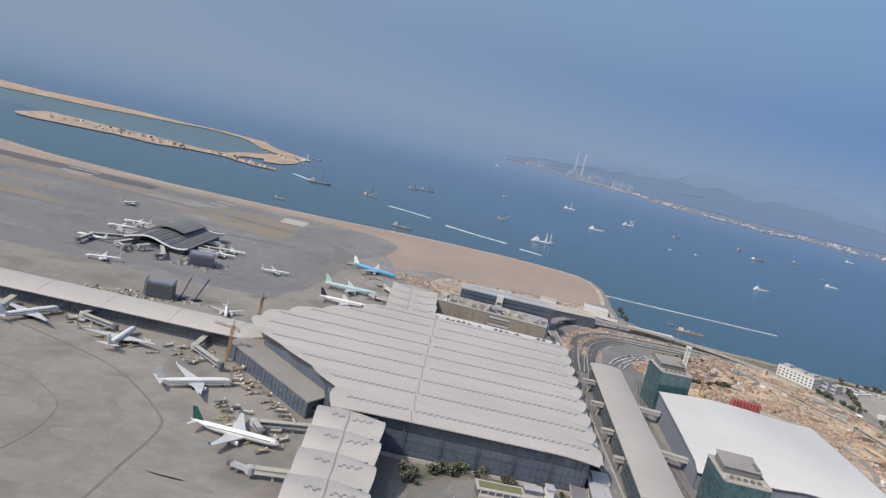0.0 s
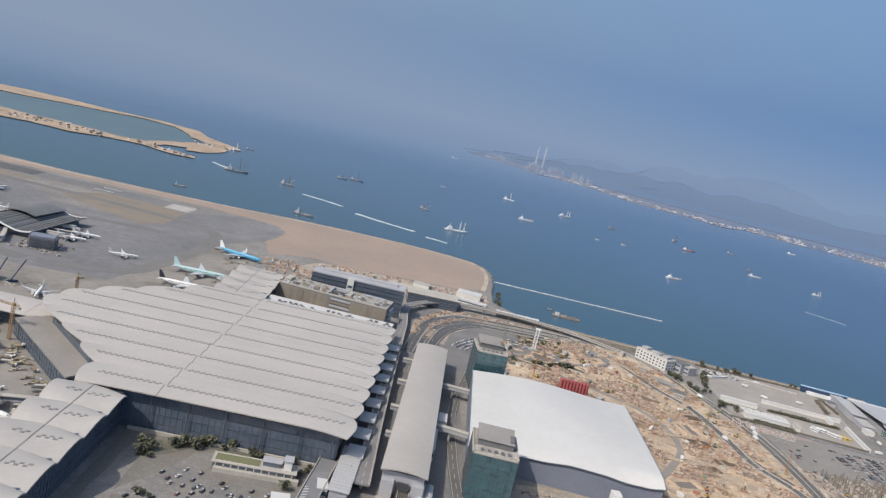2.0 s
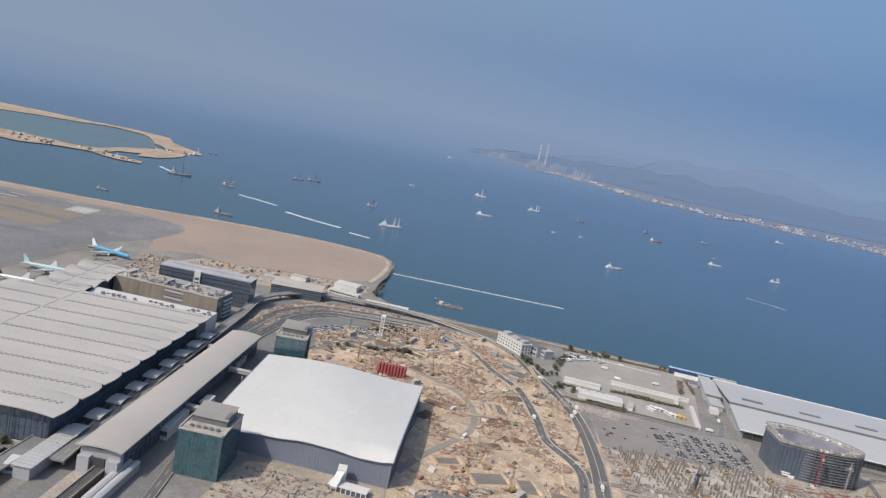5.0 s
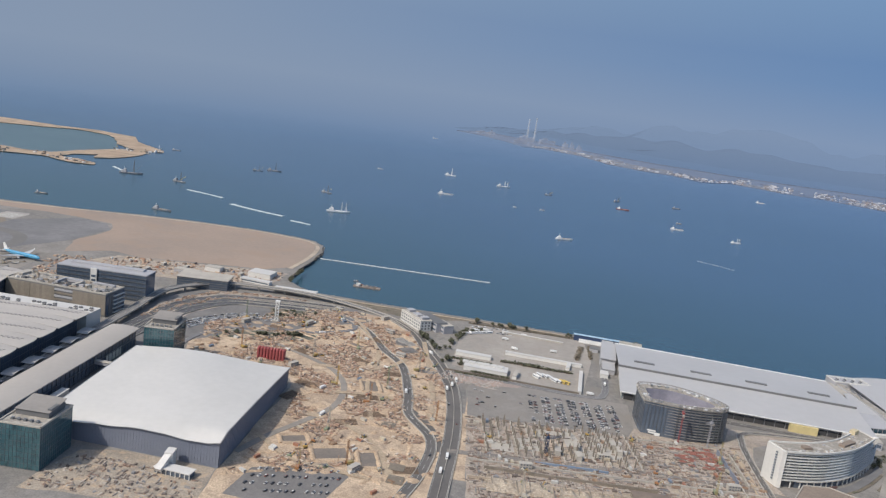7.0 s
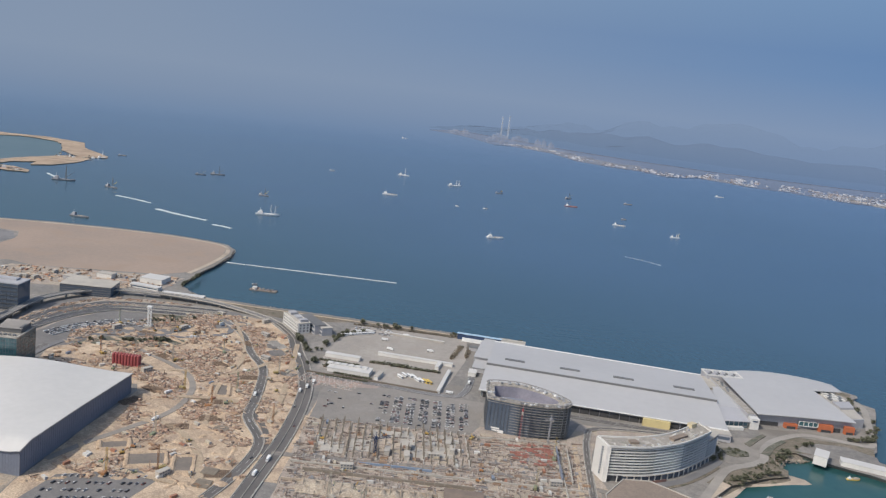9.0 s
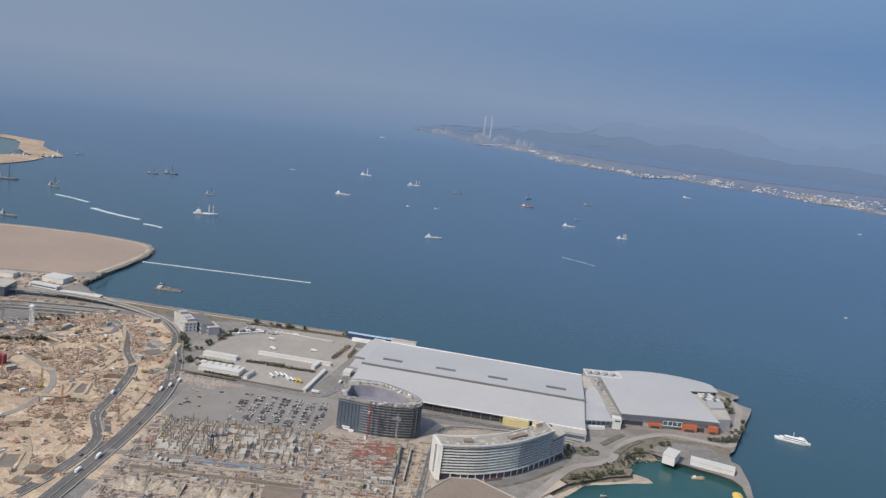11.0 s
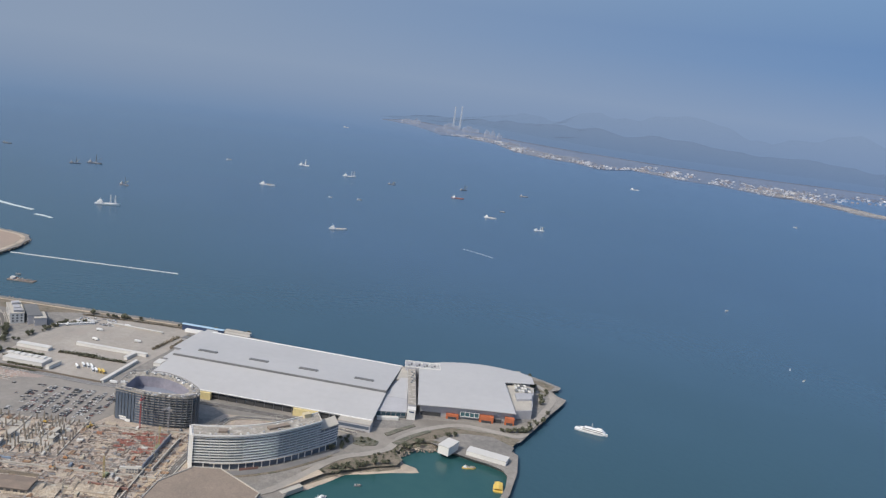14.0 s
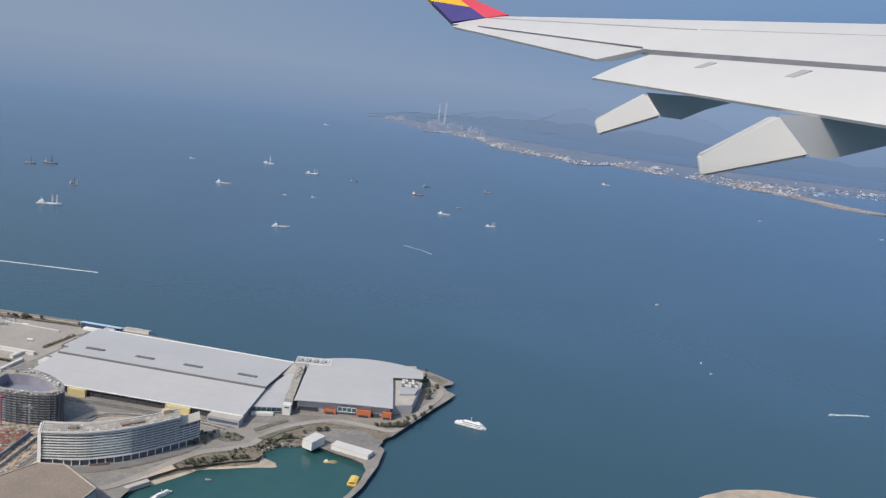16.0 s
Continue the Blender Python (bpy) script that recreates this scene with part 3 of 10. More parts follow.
for _ in range(90):
    t_ = q_.random()
    x, y = (-1150 + 560 * t_, 2350 + 30 * t_ + q_.uniform(-60, 60)) if q_.random() < 0.55 else (-600 + 150 * t_, 2790 + q_.uniform(-60, 50)) if q_.random() < 0.6 else (-640 + 170 * t_, 2360 - 60 * t_ + q_.uniform(-12, 12))
    box(bm, x, y, 1.8, q_.uniform(4, 14), q_.uniform(3, 9), q_.uniform(1.5, 6), q_.uniform(0, 90), q_.uniform(0.4, 0.9))
tagged(obj("bank_works", bm, many("bank_works_paint", [(0.45, 0.40, 0.33), (0.16, 0.17, 0.17), (0.62, 0.6, 0.56), (0.30, 0.25, 0.2)], 0.8, island=True)), "heaps and plant strewn along the sandbank", "works", kind="stuff")
bm = bmesh.new()
prism(bm, wobble([(1635, 690), (1650, 745), (1708, 772), (1770, 780), (1830, 765), (1840, 690)], 5, 14), -3, 3, slope=8)
tagged(obj("sandy_point", bm, PALE_SAND), "low sandy point of another shore", "beach", kind="structure")

# ---- passenger terminal ----
def roof_bay(parent, x0, x1, y0, first, zl=35.0, sag0=5.0, sag1=5.0, w=36.0, rise=1.0, seam=None, tongue=1.0, bow=0.0, part_of=1.0, jog=0.0):
    """One vault of the terminal roof along x, with its strip of skylights at the crown."""
    xa, xb = x0 if isinstance(x0, tuple) else (x0, x0)
    x0 = min(xa, xb)
    L = x1 - x0

    def west(v):
        return xa + (xb - xa) * v - bow * math.sin(math.pi * v)

    def f(u, v):
        xs = west(v)
        x = xs + (x1 - xs) * u
        round_ = 1 - (2 * v - 1) ** 2
        d0, d1 = max(0, 1 - (x - xs) / 34), max(0, 1 - (x1 - x) / 34)
        z = zl + 0.45 * round_ - sag0 * d0 ** 2 - sag1 * d1 ** 2 + rise * round_ * max(d0, d1) ** 2
        return (x + 7.0 * round_ * d1 * tongue, y0 + w * v, z)

    bm = bmesh.new()
    shell(bm, max(6, int(L / 8)), 10, lambda u, v: f(u, v * part_of), 0.9)
    bay = part("roof_bay", bm, T1ROOF, parent)
    soften(bay)
    bm = bmesh.new()
    box(bm, 0, 0, 0, 2.3, 1.8, 0.35)
    k = int((L - 16) / 4.6)
    for i in range(k):
        x = x0 + 12 + 4.6 * i
        if seam is not None and abs(x - seam) < 2.5:
            continue
        for dy, dx in ((-1.25, 0.0), (1.3, 1.9)):
            xs = west(0.5 + dy / w)
            x = x0 + 12 + 4.6 * i + dx
            if x < xs + 10:
                continue
            p = f((x - xs) / (x1 - xs), 0.5 + dy / w)
            m = pose(p[0], p[1], p[2] - 0.1)
            if first[0] is None:
                first[0] = part("skylight", bm, LOUVRE, bay, m=m)
            else:
                share("skylight", first[0], bay, m)
    if first[0] is not None and bm.is_valid:
        bm.free()
    if seam is not None:
        bm = bmesh.new()
        for j in range(int(10 * part_of)):
            at = seam + jog * (0.8 if j >= 5 else 0.0)
            a, b = (f((at - 0.6 * jog * v_ - west(v_)) / (x1 - west(v_)), v_) for v_ in (j / 10, (j + 1) / 10))
            beam(bm, (a[0], a[1], a[2]), (b[0], b[1], b[2]), 0.8, 0.4)
        part("roof_seam", bm, SEAM, bay)
    return f


def mullions(bm, a, b, z0, z1, dx, dz, w=0.35, out=0.25):
    """A grid of bars on an upright face from a to b."""
    a, b = Vector((*a, 0)), Vector((*b, 0))
    d = b - a
    L = d.length
    nrm = Vector((d.y, -d.x, 0)).normalized() * out
    n = max(1, round(L / dx))
    for i in range(n + 1):
        p = a + d * (i / n) + nrm
        beam(bm, (p.x, p.y, z0), (p.x, p.y, z1), w)
    k = max(1, round((z1 - z0) / dz))
    for j in range(k + 1):
        z = z0 + (z1 - z0) * j / k
        p, q = a + nrm, b + nrm
        beam(bm, (p.x, p.y, z), (q.x, q.y, z), w)


t1 = thing("terminal_building", 0, 0, G, 0, "large airport terminal with a pale vaulted roof and dark glass walls", "terminal building")
t1.matrix_basis = Matrix.Translation((0, 0, 0))
first = [None]
WEST = [-34, -36, -60, -92, -124, -126, -108, -80, -42, -20]
for k in range(9):
    y0, wide = (526.0, 40.5) if k == 0 else (531.5 + 35 * k, 35.0)
    roof_bay(t1, (WEST[k], WEST[k + 1]), 161.5 + 2.5 * k, y0, first, 35.0, 1.2, 2.8, w=wide, rise=1.6, tongue=0.72, seam=23.5 + 1.7 * k, bow=6.0 if k > 0 else 3.0, part_of=0.8 if k == 8 else 1.0, jog=2.8)
for k in range(6):
    roof_bay(t1, -42, 4, 526 - 36 * (k + 1), first, 34.0, 2.0, 4.4, rise=5.2, seam=-20, tongue=0.3)
for k in range(4):
    roof_bay(t1, -19, 37, 840 + 36.5 * k, first, 33.0, 1.2, 3.4, rise=4.4, seam=5, tongue=0.2)
bm = bmesh.new()
hall = [(8, 532), (156, 532), (160, 600), (173, 834), (34, 836), (34, 982), (-15, 982), (-15, 836), (-98, 720), (-112, 668), (-46, 590), (-34, 528), (-36, 315), (0, 315), (0, 532)]
prism(bm, hall, G - 0.5, 31.2)
core = part("glass_wall", bm, GLASS, t1, "dark blue glass curtain wall")
bm = bmesh.new()
for i in range(len(hall) - 1):
    mullions(bm, hall[i], hall[i + 1], G, 31.0, 4.5, 6.5, 0.24, 0.1)
part("curtain_grid", bm, MULL, core)
bm = bmesh.new()
for x in (20, 47, 74, 101, 128, 152):
    tube_at = Matrix.Translation((x, 529.5, G))
    b2 = bmesh.new()
    tube(b2, [(0, 0.4), (29, 0.4)], 8)
    part("column", b2, MULL, t1, m=tube_at)
bm.free()
bm = bmesh.new()
box(bm, 82, 528.6, G, 150, 1.6, 2.6)
part("plinth_wall", bm, CONC, t1, "pale plinth along the glass front")
bm = bmesh.new()
prism(bm, [(38, 840), (181, 840), (184, 872), (38, 884)], G, 29.6)
nb_ = part("north_block", bm, WHITE_ROOF, t1, "white flat roof strip behind the hall")
rnl = random.Random(31)
for r_ in range(3):
    for i in range(22):
        if rnl.random() < 0.4:
            continue
        bm = bmesh.new()
        x, y = 46 + 6.2 * i + 3.1 * (r_ % 2), 850 + 7.0 * r_ - 0.03 * i
        box(bm, x, y, 29.6, 3.6, 3.6, rnl.uniform(0.8, 1.8))
        part("rooflight", bm, DARK_ROOF, nb_, "dark rooflight box" if i == 3 else "")

# low concourse running west from the hall
pier = thing("terminal_pier", -560, 715, G, 0, "long low concourse with a pale curved roof and dark glass side", "concourse")
bm = bmesh.new()
shell(bm, 90, 8, lambda u, v: (-440 + 905 * u - (38 * abs(2 * v - 1) if u > 0.99 else 0), -41 + 50 * v, 13.8 + 3.0 * (1 - (2 * v - 1) ** 2) ** 0.8), 0.8)
pr = part("roof", bm, T1ROOF, pier)
soften(pr)
bm = bmesh.new()
box(bm, 5, -14, 0, 880, 40, 14.0)
w = part("glass_wall", bm, GLASS, pier, "dark glass side under the eaves")
bm = bmesh.new()
mullions(bm, (-435, -34), (445, -34), 0.5, 13.5, 5.0, 3.3, 0.4)
part("curtain_grid", bm, MULL, w)
for i in range(50):
    bm = bmesh.new()
    x = -430 + 18 * i
    beam(bm, (x, -40, 13.5), (x, -35, 12.0), 0.5)
    part("bracket", bm, MULL, pier)
for x in range(-420, 440, 60):
    bm = bmesh.new()
    for j in range(8):
        za, zb = (13.9 + 3.0 * (1 - (2 * t_ - 1) ** 2) ** 0.8 for t_ in (j / 8, (j + 1) / 8))
        beam(bm, (x, -41 + 6.25 * j, za), (x, -34.75 + 6.25 * j, zb), 0.3, 0.2)
    part("roof_seam", bm, GREY_ROOF, pier)

# low annex in front of the hall
ANNEX_ROOF = mat("annex_roof_felt", (0.30, 0.28, 0.262), (0.245, 0.232, 0.218), 0.03, 0.3, 0.9)
annex = thing("annex_building", -90, 632, G, 0, "low terminal annex with a flat grey roof and dark glass", "annex")
plan = [(-140 + 90, 660 - 632), (-122 + 90, 688 - 632), (-36 + 90, 592 - 632), (-54 + 90, 562 - 632)]
bm = bmesh.new()
prism(bm, plan, 0, 13.4)
aw = part("glass_wall", bm, GLASS, annex)
bm = bmesh.new()
for i in range(4):
    mullions(bm, plan[i], plan[(i + 1) % 4], 0.5, 13, 6, 4, 0.35)
    mullions(bm, plan[(i + 1) % 4], plan[i], 0.5, 13, 6, 4, 0.35)
part("curtain_grid", bm, MULL, aw)
bm = bmesh.new()
prism(bm, [(x * 1.03, y * 1.03) for x, y in plan], 13.4, 14.6)
part("roof", bm, ANNEX_ROOF, annex, "dusty grey flat roof")
# midfield concourse
mid = thing("midfield_concourse", -315, 1050, G, 0, "midfield concourse with a dark wavy roof edged in white", "concourse")
bm = bmesh.new()


def wave(u, v, off=0.0):
    x, y = -46 + 82 * u, -64 + 140 * v
    x += 10 * (v - 0.5)
    return (x, y, 11.5 + off + 4.0 * math.sin(u * 6.6 - 0.7) + 2.5 * v)


shell(bm, 32, 6, wave, 1.2)
mr_ = part("roof", bm, DARK_ROOF, mid, "dark grey wavy metal roof")
soften(mr_)
for v_ in (0.0, 1.0):
    bm = bmesh.new()
    for i in range(32):
        a, b = wave(i / 32, v_), wave((i + 1) / 32, v_)
        beam(bm, a, b, 2.2, 1.6)
    part("fascia", bm, WHITE, mid, "white curved fascia")
bm = bmesh.new()
prism(bm, [(-41, -58), (25, -58), (35, 68), (-31, 68)], 0, 6.6)
part("glass_wall", bm, GLASS, mid)
bm = bmesh.new()
shell(bm, 10, 4, lambda u, v: (-34 + 40 * u + 6 * v, -4 + 78 * v, 17.5 + 3.4 * math.sin(u * 3.1 + 0.3)), 1.0)
part("roof_monitor", bm, DARK_ROOF, mid)
for k in range(16):
    bm = bmesh.new()
    for j in range(6):
        a, b = wave(0.02 + k / 16.4, j / 6, 0.25), wave(0.02 + k / 16.4, (j + 1) / 6, 0.25)
        beam(bm, a, b, 0.5, 0.5)
    part("roof_rib", bm, STEEL if k % 4 == 0 else GREYWALL if k % 7 == 3 else DARK, mid)

# ---- railway station, arena and the towers ----
stn = thing("railway_station", 217.5, 690, G, -4.4, "long railway station under one pale grey vaulted roof", "railway station")
stn.matrix_basis = Matrix.Translation((217.6, 667, G)) @ Matrix.Rotation(radians(-4.4), 4, "Z") @ Matrix.Diagonal((0.967, 0.967, 1.5, 1))
bm = bmesh.new()
shell(bm, 40, 8, lambda u, v: (-17 + 35 * v, -169 + 338 * u, 13.8 + 1.2 * (1 - (2 * v - 1) ** 2)), 0.7)
r_ = part("roof", bm, GREY_ROOF, stn)
soften(r_)
bm = bmesh.new()
prism(bm, [(-14, -160), (15, -160), (15, 165), (-14, 165)], 0, 13.2)
w = part("side_wall", bm, GLASS, stn)
bm = bmesh.new()
for s, x in ((1, 15), (-1, -14)):
    pa, pb = ((x, -160), (x, 165)) if s > 0 else ((x, 165), (x, -160))
    mullions(bm, pa, pb, 0.5, 13, 8, 6, 0.5)
part("side_frame", bm, MULL, w)
bm = bmesh.new()
box(bm, 0.5, -163, 0, 31, 5, 12.5)
box(bm, -10, -168, 0, 9, 6, 9), box(bm, 12, -168, 0, 9, 6, 9)
part("end_wall", bm, GREYWALL, stn, "pale grey gable wall")
bm = bmesh.new()
box(bm, 1, -167.5, 0, 9, 2, 8.5)
part("tunnel_mouth", bm, DARK, stn)

arena = thing("exhibition_arena", 0, 0, G, 0, "huge windowless hall with a smooth white roof and grey ribbed walls", "exhibition hall")
arena.matrix_basis = Matrix.Translation((0, 0, 0))
AR = [(257, 588), (415, 565), (434, 763), (270, 759)]
AZ = [22.0, 30.0, 27.0, 30.0]
EAVE = [(0.0, 20.5), (0.15, 21.5), (0.35, 24.3), (0.55, 27.3), (0.68, 27.0), (0.82, 25.4), (0.92, 26.0), (1.0, 28.2)]
FOLD = 0.075


def ar(u, v):
    """The arena's roof: a smooth lid whose front strip folds down to a wavy eave."""
    a, b = Vector(AR[0]).lerp(Vector(AR[1]), u), Vector(AR[3]).lerp(Vector(AR[2]), u)
    p = a.lerp(b, v)
    z = (AZ[0] * (1 - u) + AZ[1] * u) * (1 - v) + (AZ[3] * (1 - u) + AZ[2] * u) * v
    z += 3.5 * math.sin(math.pi * u) * math.sin(math.pi * v) + 2.4 * math.sin(u * 5.6 - 0.5) * max(0, v - 0.45) / 0.55 + 2.0
    if v < FOLD:
        for (u0, z0), (u1, z1) in zip(EAVE, EAVE[1:]):
            if u0 <= u <= u1:
                t = (u - u0) / (u1 - u0)
                e = z0 + (z1 - z0) * t * t * (3 - 2 * t)
        z = e + (z - e) * (v / FOLD)
    return (p.x, p.y, z)


bm = bmesh.new()
shell(bm, 36, 28, ar, 0.8)
r_ = part("roof", bm, WHITE_ROOF, arena, "smooth white membrane roof with wavy edges")
soften(r_)
bm = bmesh.new()
N = 40
for side in range(4):
    uv = [((i / N, 0) if side == 0 else (1, i / N) if side == 1 else (1 - i / N, 1) if side == 2 else (0, 1 - i / N)) for i in range(N + 1)]
    c = Vector((345, 680))
    top = []
    for u, v in uv:
        x, y, z = ar(u, v)
        q = c + (Vector((x, y)) - c) * 0.985
        top.append((q.x, q.y, z - 0.4))
    for a, b in zip(top, top[1:]):
        quad(bm, (a[0], a[1], G - 0.5), (b[0], b[1], G - 0.5), b, a)
bmesh.ops.remove_doubles(bm, verts=bm.verts, dist=0.01)
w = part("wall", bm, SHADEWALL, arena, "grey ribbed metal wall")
bm = bmesh.new()
for side in range(4):
    for i in range(61):
        t = i / 60
        u, v = (t, 0) if side == 0 else (1, t) if side == 1 else (1 - t, 1) if side == 2 else (0, 1 - t)
        x, y, z = ar(u, v)
        q = Vector((345, 680)) + (Vector((x, y)) - Vector((345, 680))) * 0.987
        beam(bm, (q.x, q.y, G), (q.x, q.y, z - 0.7), 0.2)
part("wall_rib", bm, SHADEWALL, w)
bm = bmesh.new()
for i in range(60):
    for v_ in (0, 1):
        a, b = ar(i / 60, v_), ar((i + 1) / 60, v_)
        beam(bm, (a[0], a[1], a[2] - 0.3), (b[0], b[1], b[2] - 0.3), 0.7, 0.5)
    for u_ in (0, 1):
        a, b = ar(u_, i / 60), ar(u_, (i + 1) / 60)
        beam(bm, (a[0], a[1], a[2] - 0.3), (b[0], b[1], b[2] - 0.3), 0.9, 0.9)
part("gutter", bm, STEEL, arena)
# white entrance stair tower with a covered ramp at the south wall
bm = bmesh.new()
box(bm, 376, 561, G, 7, 10, 14)
st_ = part("stair_tower", bm, WALL, arena, "white stair tower")
bm = bmesh.new()
beam(bm, (376, 558, 17), (372, 544, 9), 6, 3.2)
part("stair_roof", bm, WALL, st_)
bm = bmesh.new()
box(bm, 384, 549, G, 30, 9, 4.6, -12)
lb_ = part("lobby", bm, GLASS, arena, "glazed entrance lobby")
bm = bmesh.new()
box(bm, 384, 549, G + 4.6, 32, 11, 0.7, -12)
part("lobby_roof", bm, WALL, lb_)
for i in range(8):
    bm = bmesh.new()
    box(bm, 370.4 + 4 * i, 546.8 - 0.85 * i, G, 0.7, 0.7, 4.6, -12)
    part("pillar", bm, WALL, lb_)


def glass_tower(x, y, rz, sx, sy, h, label):
    t = thing("glass_tower", x, y, G, rz, label, "office tower")
    bm = bmesh.new()
    box(bm, 0, 0, 0, sx, sy, h)
    b = part("glass_wall", bm, GREEN_GLASS, t, "green glass curtain wall")
    bm = bmesh.new()
    for a, c in (((-sx / 2, -sy / 2), (sx / 2, -sy / 2)), ((sx / 2, -sy / 2), (sx / 2, sy / 2)), ((sx / 2, sy / 2), (-sx / 2, sy / 2)), ((-sx / 2, sy / 2), (-sx / 2, -sy / 2))):
        mullions(bm, a, c, 0.5, h, 3.0, 4.2, 0.22, 0.05)
    part("curtain_grid", bm, MULL, b)
    bm = bmesh.new()
    for s_, (cx, cy, ex, ey) in enumerate(((0, -sy / 2, sx + 1, 1), (0, sy / 2, sx + 1, 1), (-sx / 2, 0, 1, sy + 1), (sx / 2, 0, 1, sy + 1))):
        box(bm, cx, cy, h, ex, ey, 1.4)
    part("parapet", bm, CONC, t)
    bm = bmesh.new()
    box(bm, 0, 0, h, sx - 1, sy - 1, 0.4)
    part("roof", bm, CLUTTER_ROOF, t)
    bm = bmesh.new()
    box(bm, 0, 6, h + 0.4, sx * 0.8, sy * 0.52, 5.2)
    part("plant_room", bm, DARK_ROOF, t, "dark grey louvred plant room")
    bm = bmesh.new()
    shell(bm, 4, 4, lambda u, v: (sx * 0.42 * (2 * u - 1), 6 + sy * 0.28 * (2 * v - 1), h + 5.6 + 2.6 * v * v), 0.5)
    part("plant_roof", bm, ANNEX_ROOF, t, "grey upswept plant roof")
    bm = bmesh.new()
    box(bm, sx * 0.36, 3, h + 0.4, 3, 12, 6.6)
    part("plant_fin", bm, DARK_ROOF, t)
    for i in range(5):
        bm = bmesh.new()
        box(bm, -sx * 0.3 + i * sx * 0.15, -sy * 0.33, h + 0.4, 2.2, 2.6, 1.8)
        part("air_unit", bm, STEEL, t)
    return t


glass_tower(271, 550, -4, 34, 46, 36, "dark green glass office tower at the hall's front corner")
glass_tower(288, 794, 2, 32, 44, 43, "dark green glass office tower behind the white hall")

# brown and glass office blocks north of the hall
blk = thing("office_block", 108, 943, G, -9, "brown clad airport block with a cluttered dusty flat roof", "office block")
blk.matrix_basis = blk.matrix_basis @ Matrix.Diagonal((1, 1, 1.22, 1))
bm = bmesh.new()
box(bm, 0, 0, 0, 138, 42, 24)
b = part("wall", bm, DARK_ROOF, blk)
for x0_, x1_ in ((-69, -35), (-34.6, -1), (24, 69)):
    n_ = max(2, round((x1_ - x0_) / 4.2))
    for i in range(n_):
        bm = bmesh.new()
        x = x0_ + (x1_ - x0_) * (i + 0.5) / n_
        box(bm, x, -21.3, 2.2, (x1_ - x0_) / n_ - 0.08, 0.7 + 0.06 * (i % 3), 20.6)
        part("cladding_panel", bm, BROWNWALL, b)
for j in range(6):
    bm = bmesh.new()
    box(bm, 11.5, -21.4, 2.4 + 3.5 * j, 25, 0.9, 2.0)
    part("floor_band", bm, BROWNWALL if j in (2, 4) else GREYWALL, b)
# panels on this side are darkened for the shade that falls there
for i in range(7):
    bm = bmesh.new()
    box(bm, 69.4, -18 + 6 * i, 2, 0.8, 5.2, 20)
    part("side_panel", bm, DARK_ROOF if i % 3 else GLASS, b)
for j in range(5):
    bm = bmesh.new()
    box(bm, 70.6, 6, 2 + 4.4 * j, 2.6, 24, 0.8)
    part("side_gallery", bm, WALL, b)
bm = bmesh.new()
box(bm, 0, 0, 24, 137, 41, 0.5)
part("roof", bm, CLUTTER_ROOF, blk)
bm = bmesh.new()
for cx, cy, wx, wy in ((0, -20.6, 138, 0.9), (0, 20.6, 138, 0.9), (-68.6, 0, 0.9, 42), (68.6, 0, 0.9, 42)):
    box(bm, cx, cy, 24, wx, wy, 1.3)
part("parapet", bm, CONC, blk)
# the low dark box stands in for the shade in a roof recess
for x, y, wx, wy, hz, m_ in ((6, -6, 24, 16, 0.8, DARK), (-5, -2, 3, 20, 3.2, GREYWALL), (19, -4, 4, 20, 2.6, CONC), (6, 8, 26, 5, 3.0, GREYWALL), (-62, 6, 8, 22, 2.4, CONC), (45, 14, 30, 4, 2.2, GREYWALL)):
    bm = bmesh.new()
    box(bm, x, y, 24.5, wx, wy, hz)
    part("roof_house" if hz > 1 else "roof_well", bm, m_, blk)
rno = random.Random(17)
for i in range(90):
    bm = bmesh.new()
    x, y = rno.uniform(-65, 65), rno.uniform(-18, 18)
    if -8 < x < 21 and -14 < y < 10 and rno.random() < 0.7:
        continue
    wx, wy, hz = rno.uniform(1, 7), rno.uniform(1, 4), rno.uniform(0.5, 2.0)
    box(bm, x, y, 24.5, wx, wy, hz)
    box(bm, x, y, 24.5 + hz, wx * 0.6, wy * 0.6, 0.35)
    part("roof_unit", bm, rno.choice((STEEL, CONC, GREYWALL, DARK_ROOF, WALL, BROWNWALL, EARTH_UNIT)), blk)

off = thing("glass_office", 131, 1012, G, -2, "long dark glass office building with a white stair bay", "office building")
off.matrix_basis = off.matrix_basis @ Matrix.Diagonal((0.84, 0.9, 1.6, 1))
bm = bmesh.new()
box(bm, 0, 0, 0, 146, 34, 22.6)
b = part("glass_wall", bm, GLASS, off)
bm = bmesh.new()
for j in range(6):
    box(bm, 0, -17.3, 1.5 + 3.6 * j, 146, 0.7, 0.8)
mullions(bm, (-73, -17), (73, -17), 0, 22.4, 6, 24, 0.3)
part("floor_band", bm, MULL, b)
bm = bmesh.new()
box(bm, -12, -18, 0, 10, 2.5, 24)
st = part("stair_bay", bm, WALL, off, "white stair bay")
for j in range(5):
    bm = bmesh.new()
    box(bm, -12, -19.4, 2 + 3.6 * j, 7, 0.3, 2.0)
    part("window", bm, GLASS, st)
bm = bmesh.new()
box(bm, 0, 1, 22.6, 147, 34, 0.9)
box(bm, 0, 6, 23.5, 120, 12, 1.4)
part("roof", bm, GREYWALL, off)
low = thing("low_office", 236, 1120, G, 3, "low wing of the office row with window bands", "office building")
bm = bmesh.new()
box(bm, 0, 0, 0, 74, 40, 15)
b = part("wall", bm, GLASS, low)
bm = bmesh.new()
for j in range(4):
    box(bm, 0, -20.3, 2 + 3.6 * j, 74, 0.6, 0.9)
part("floor_band", bm, MULL, b)
bm = bmesh.new()
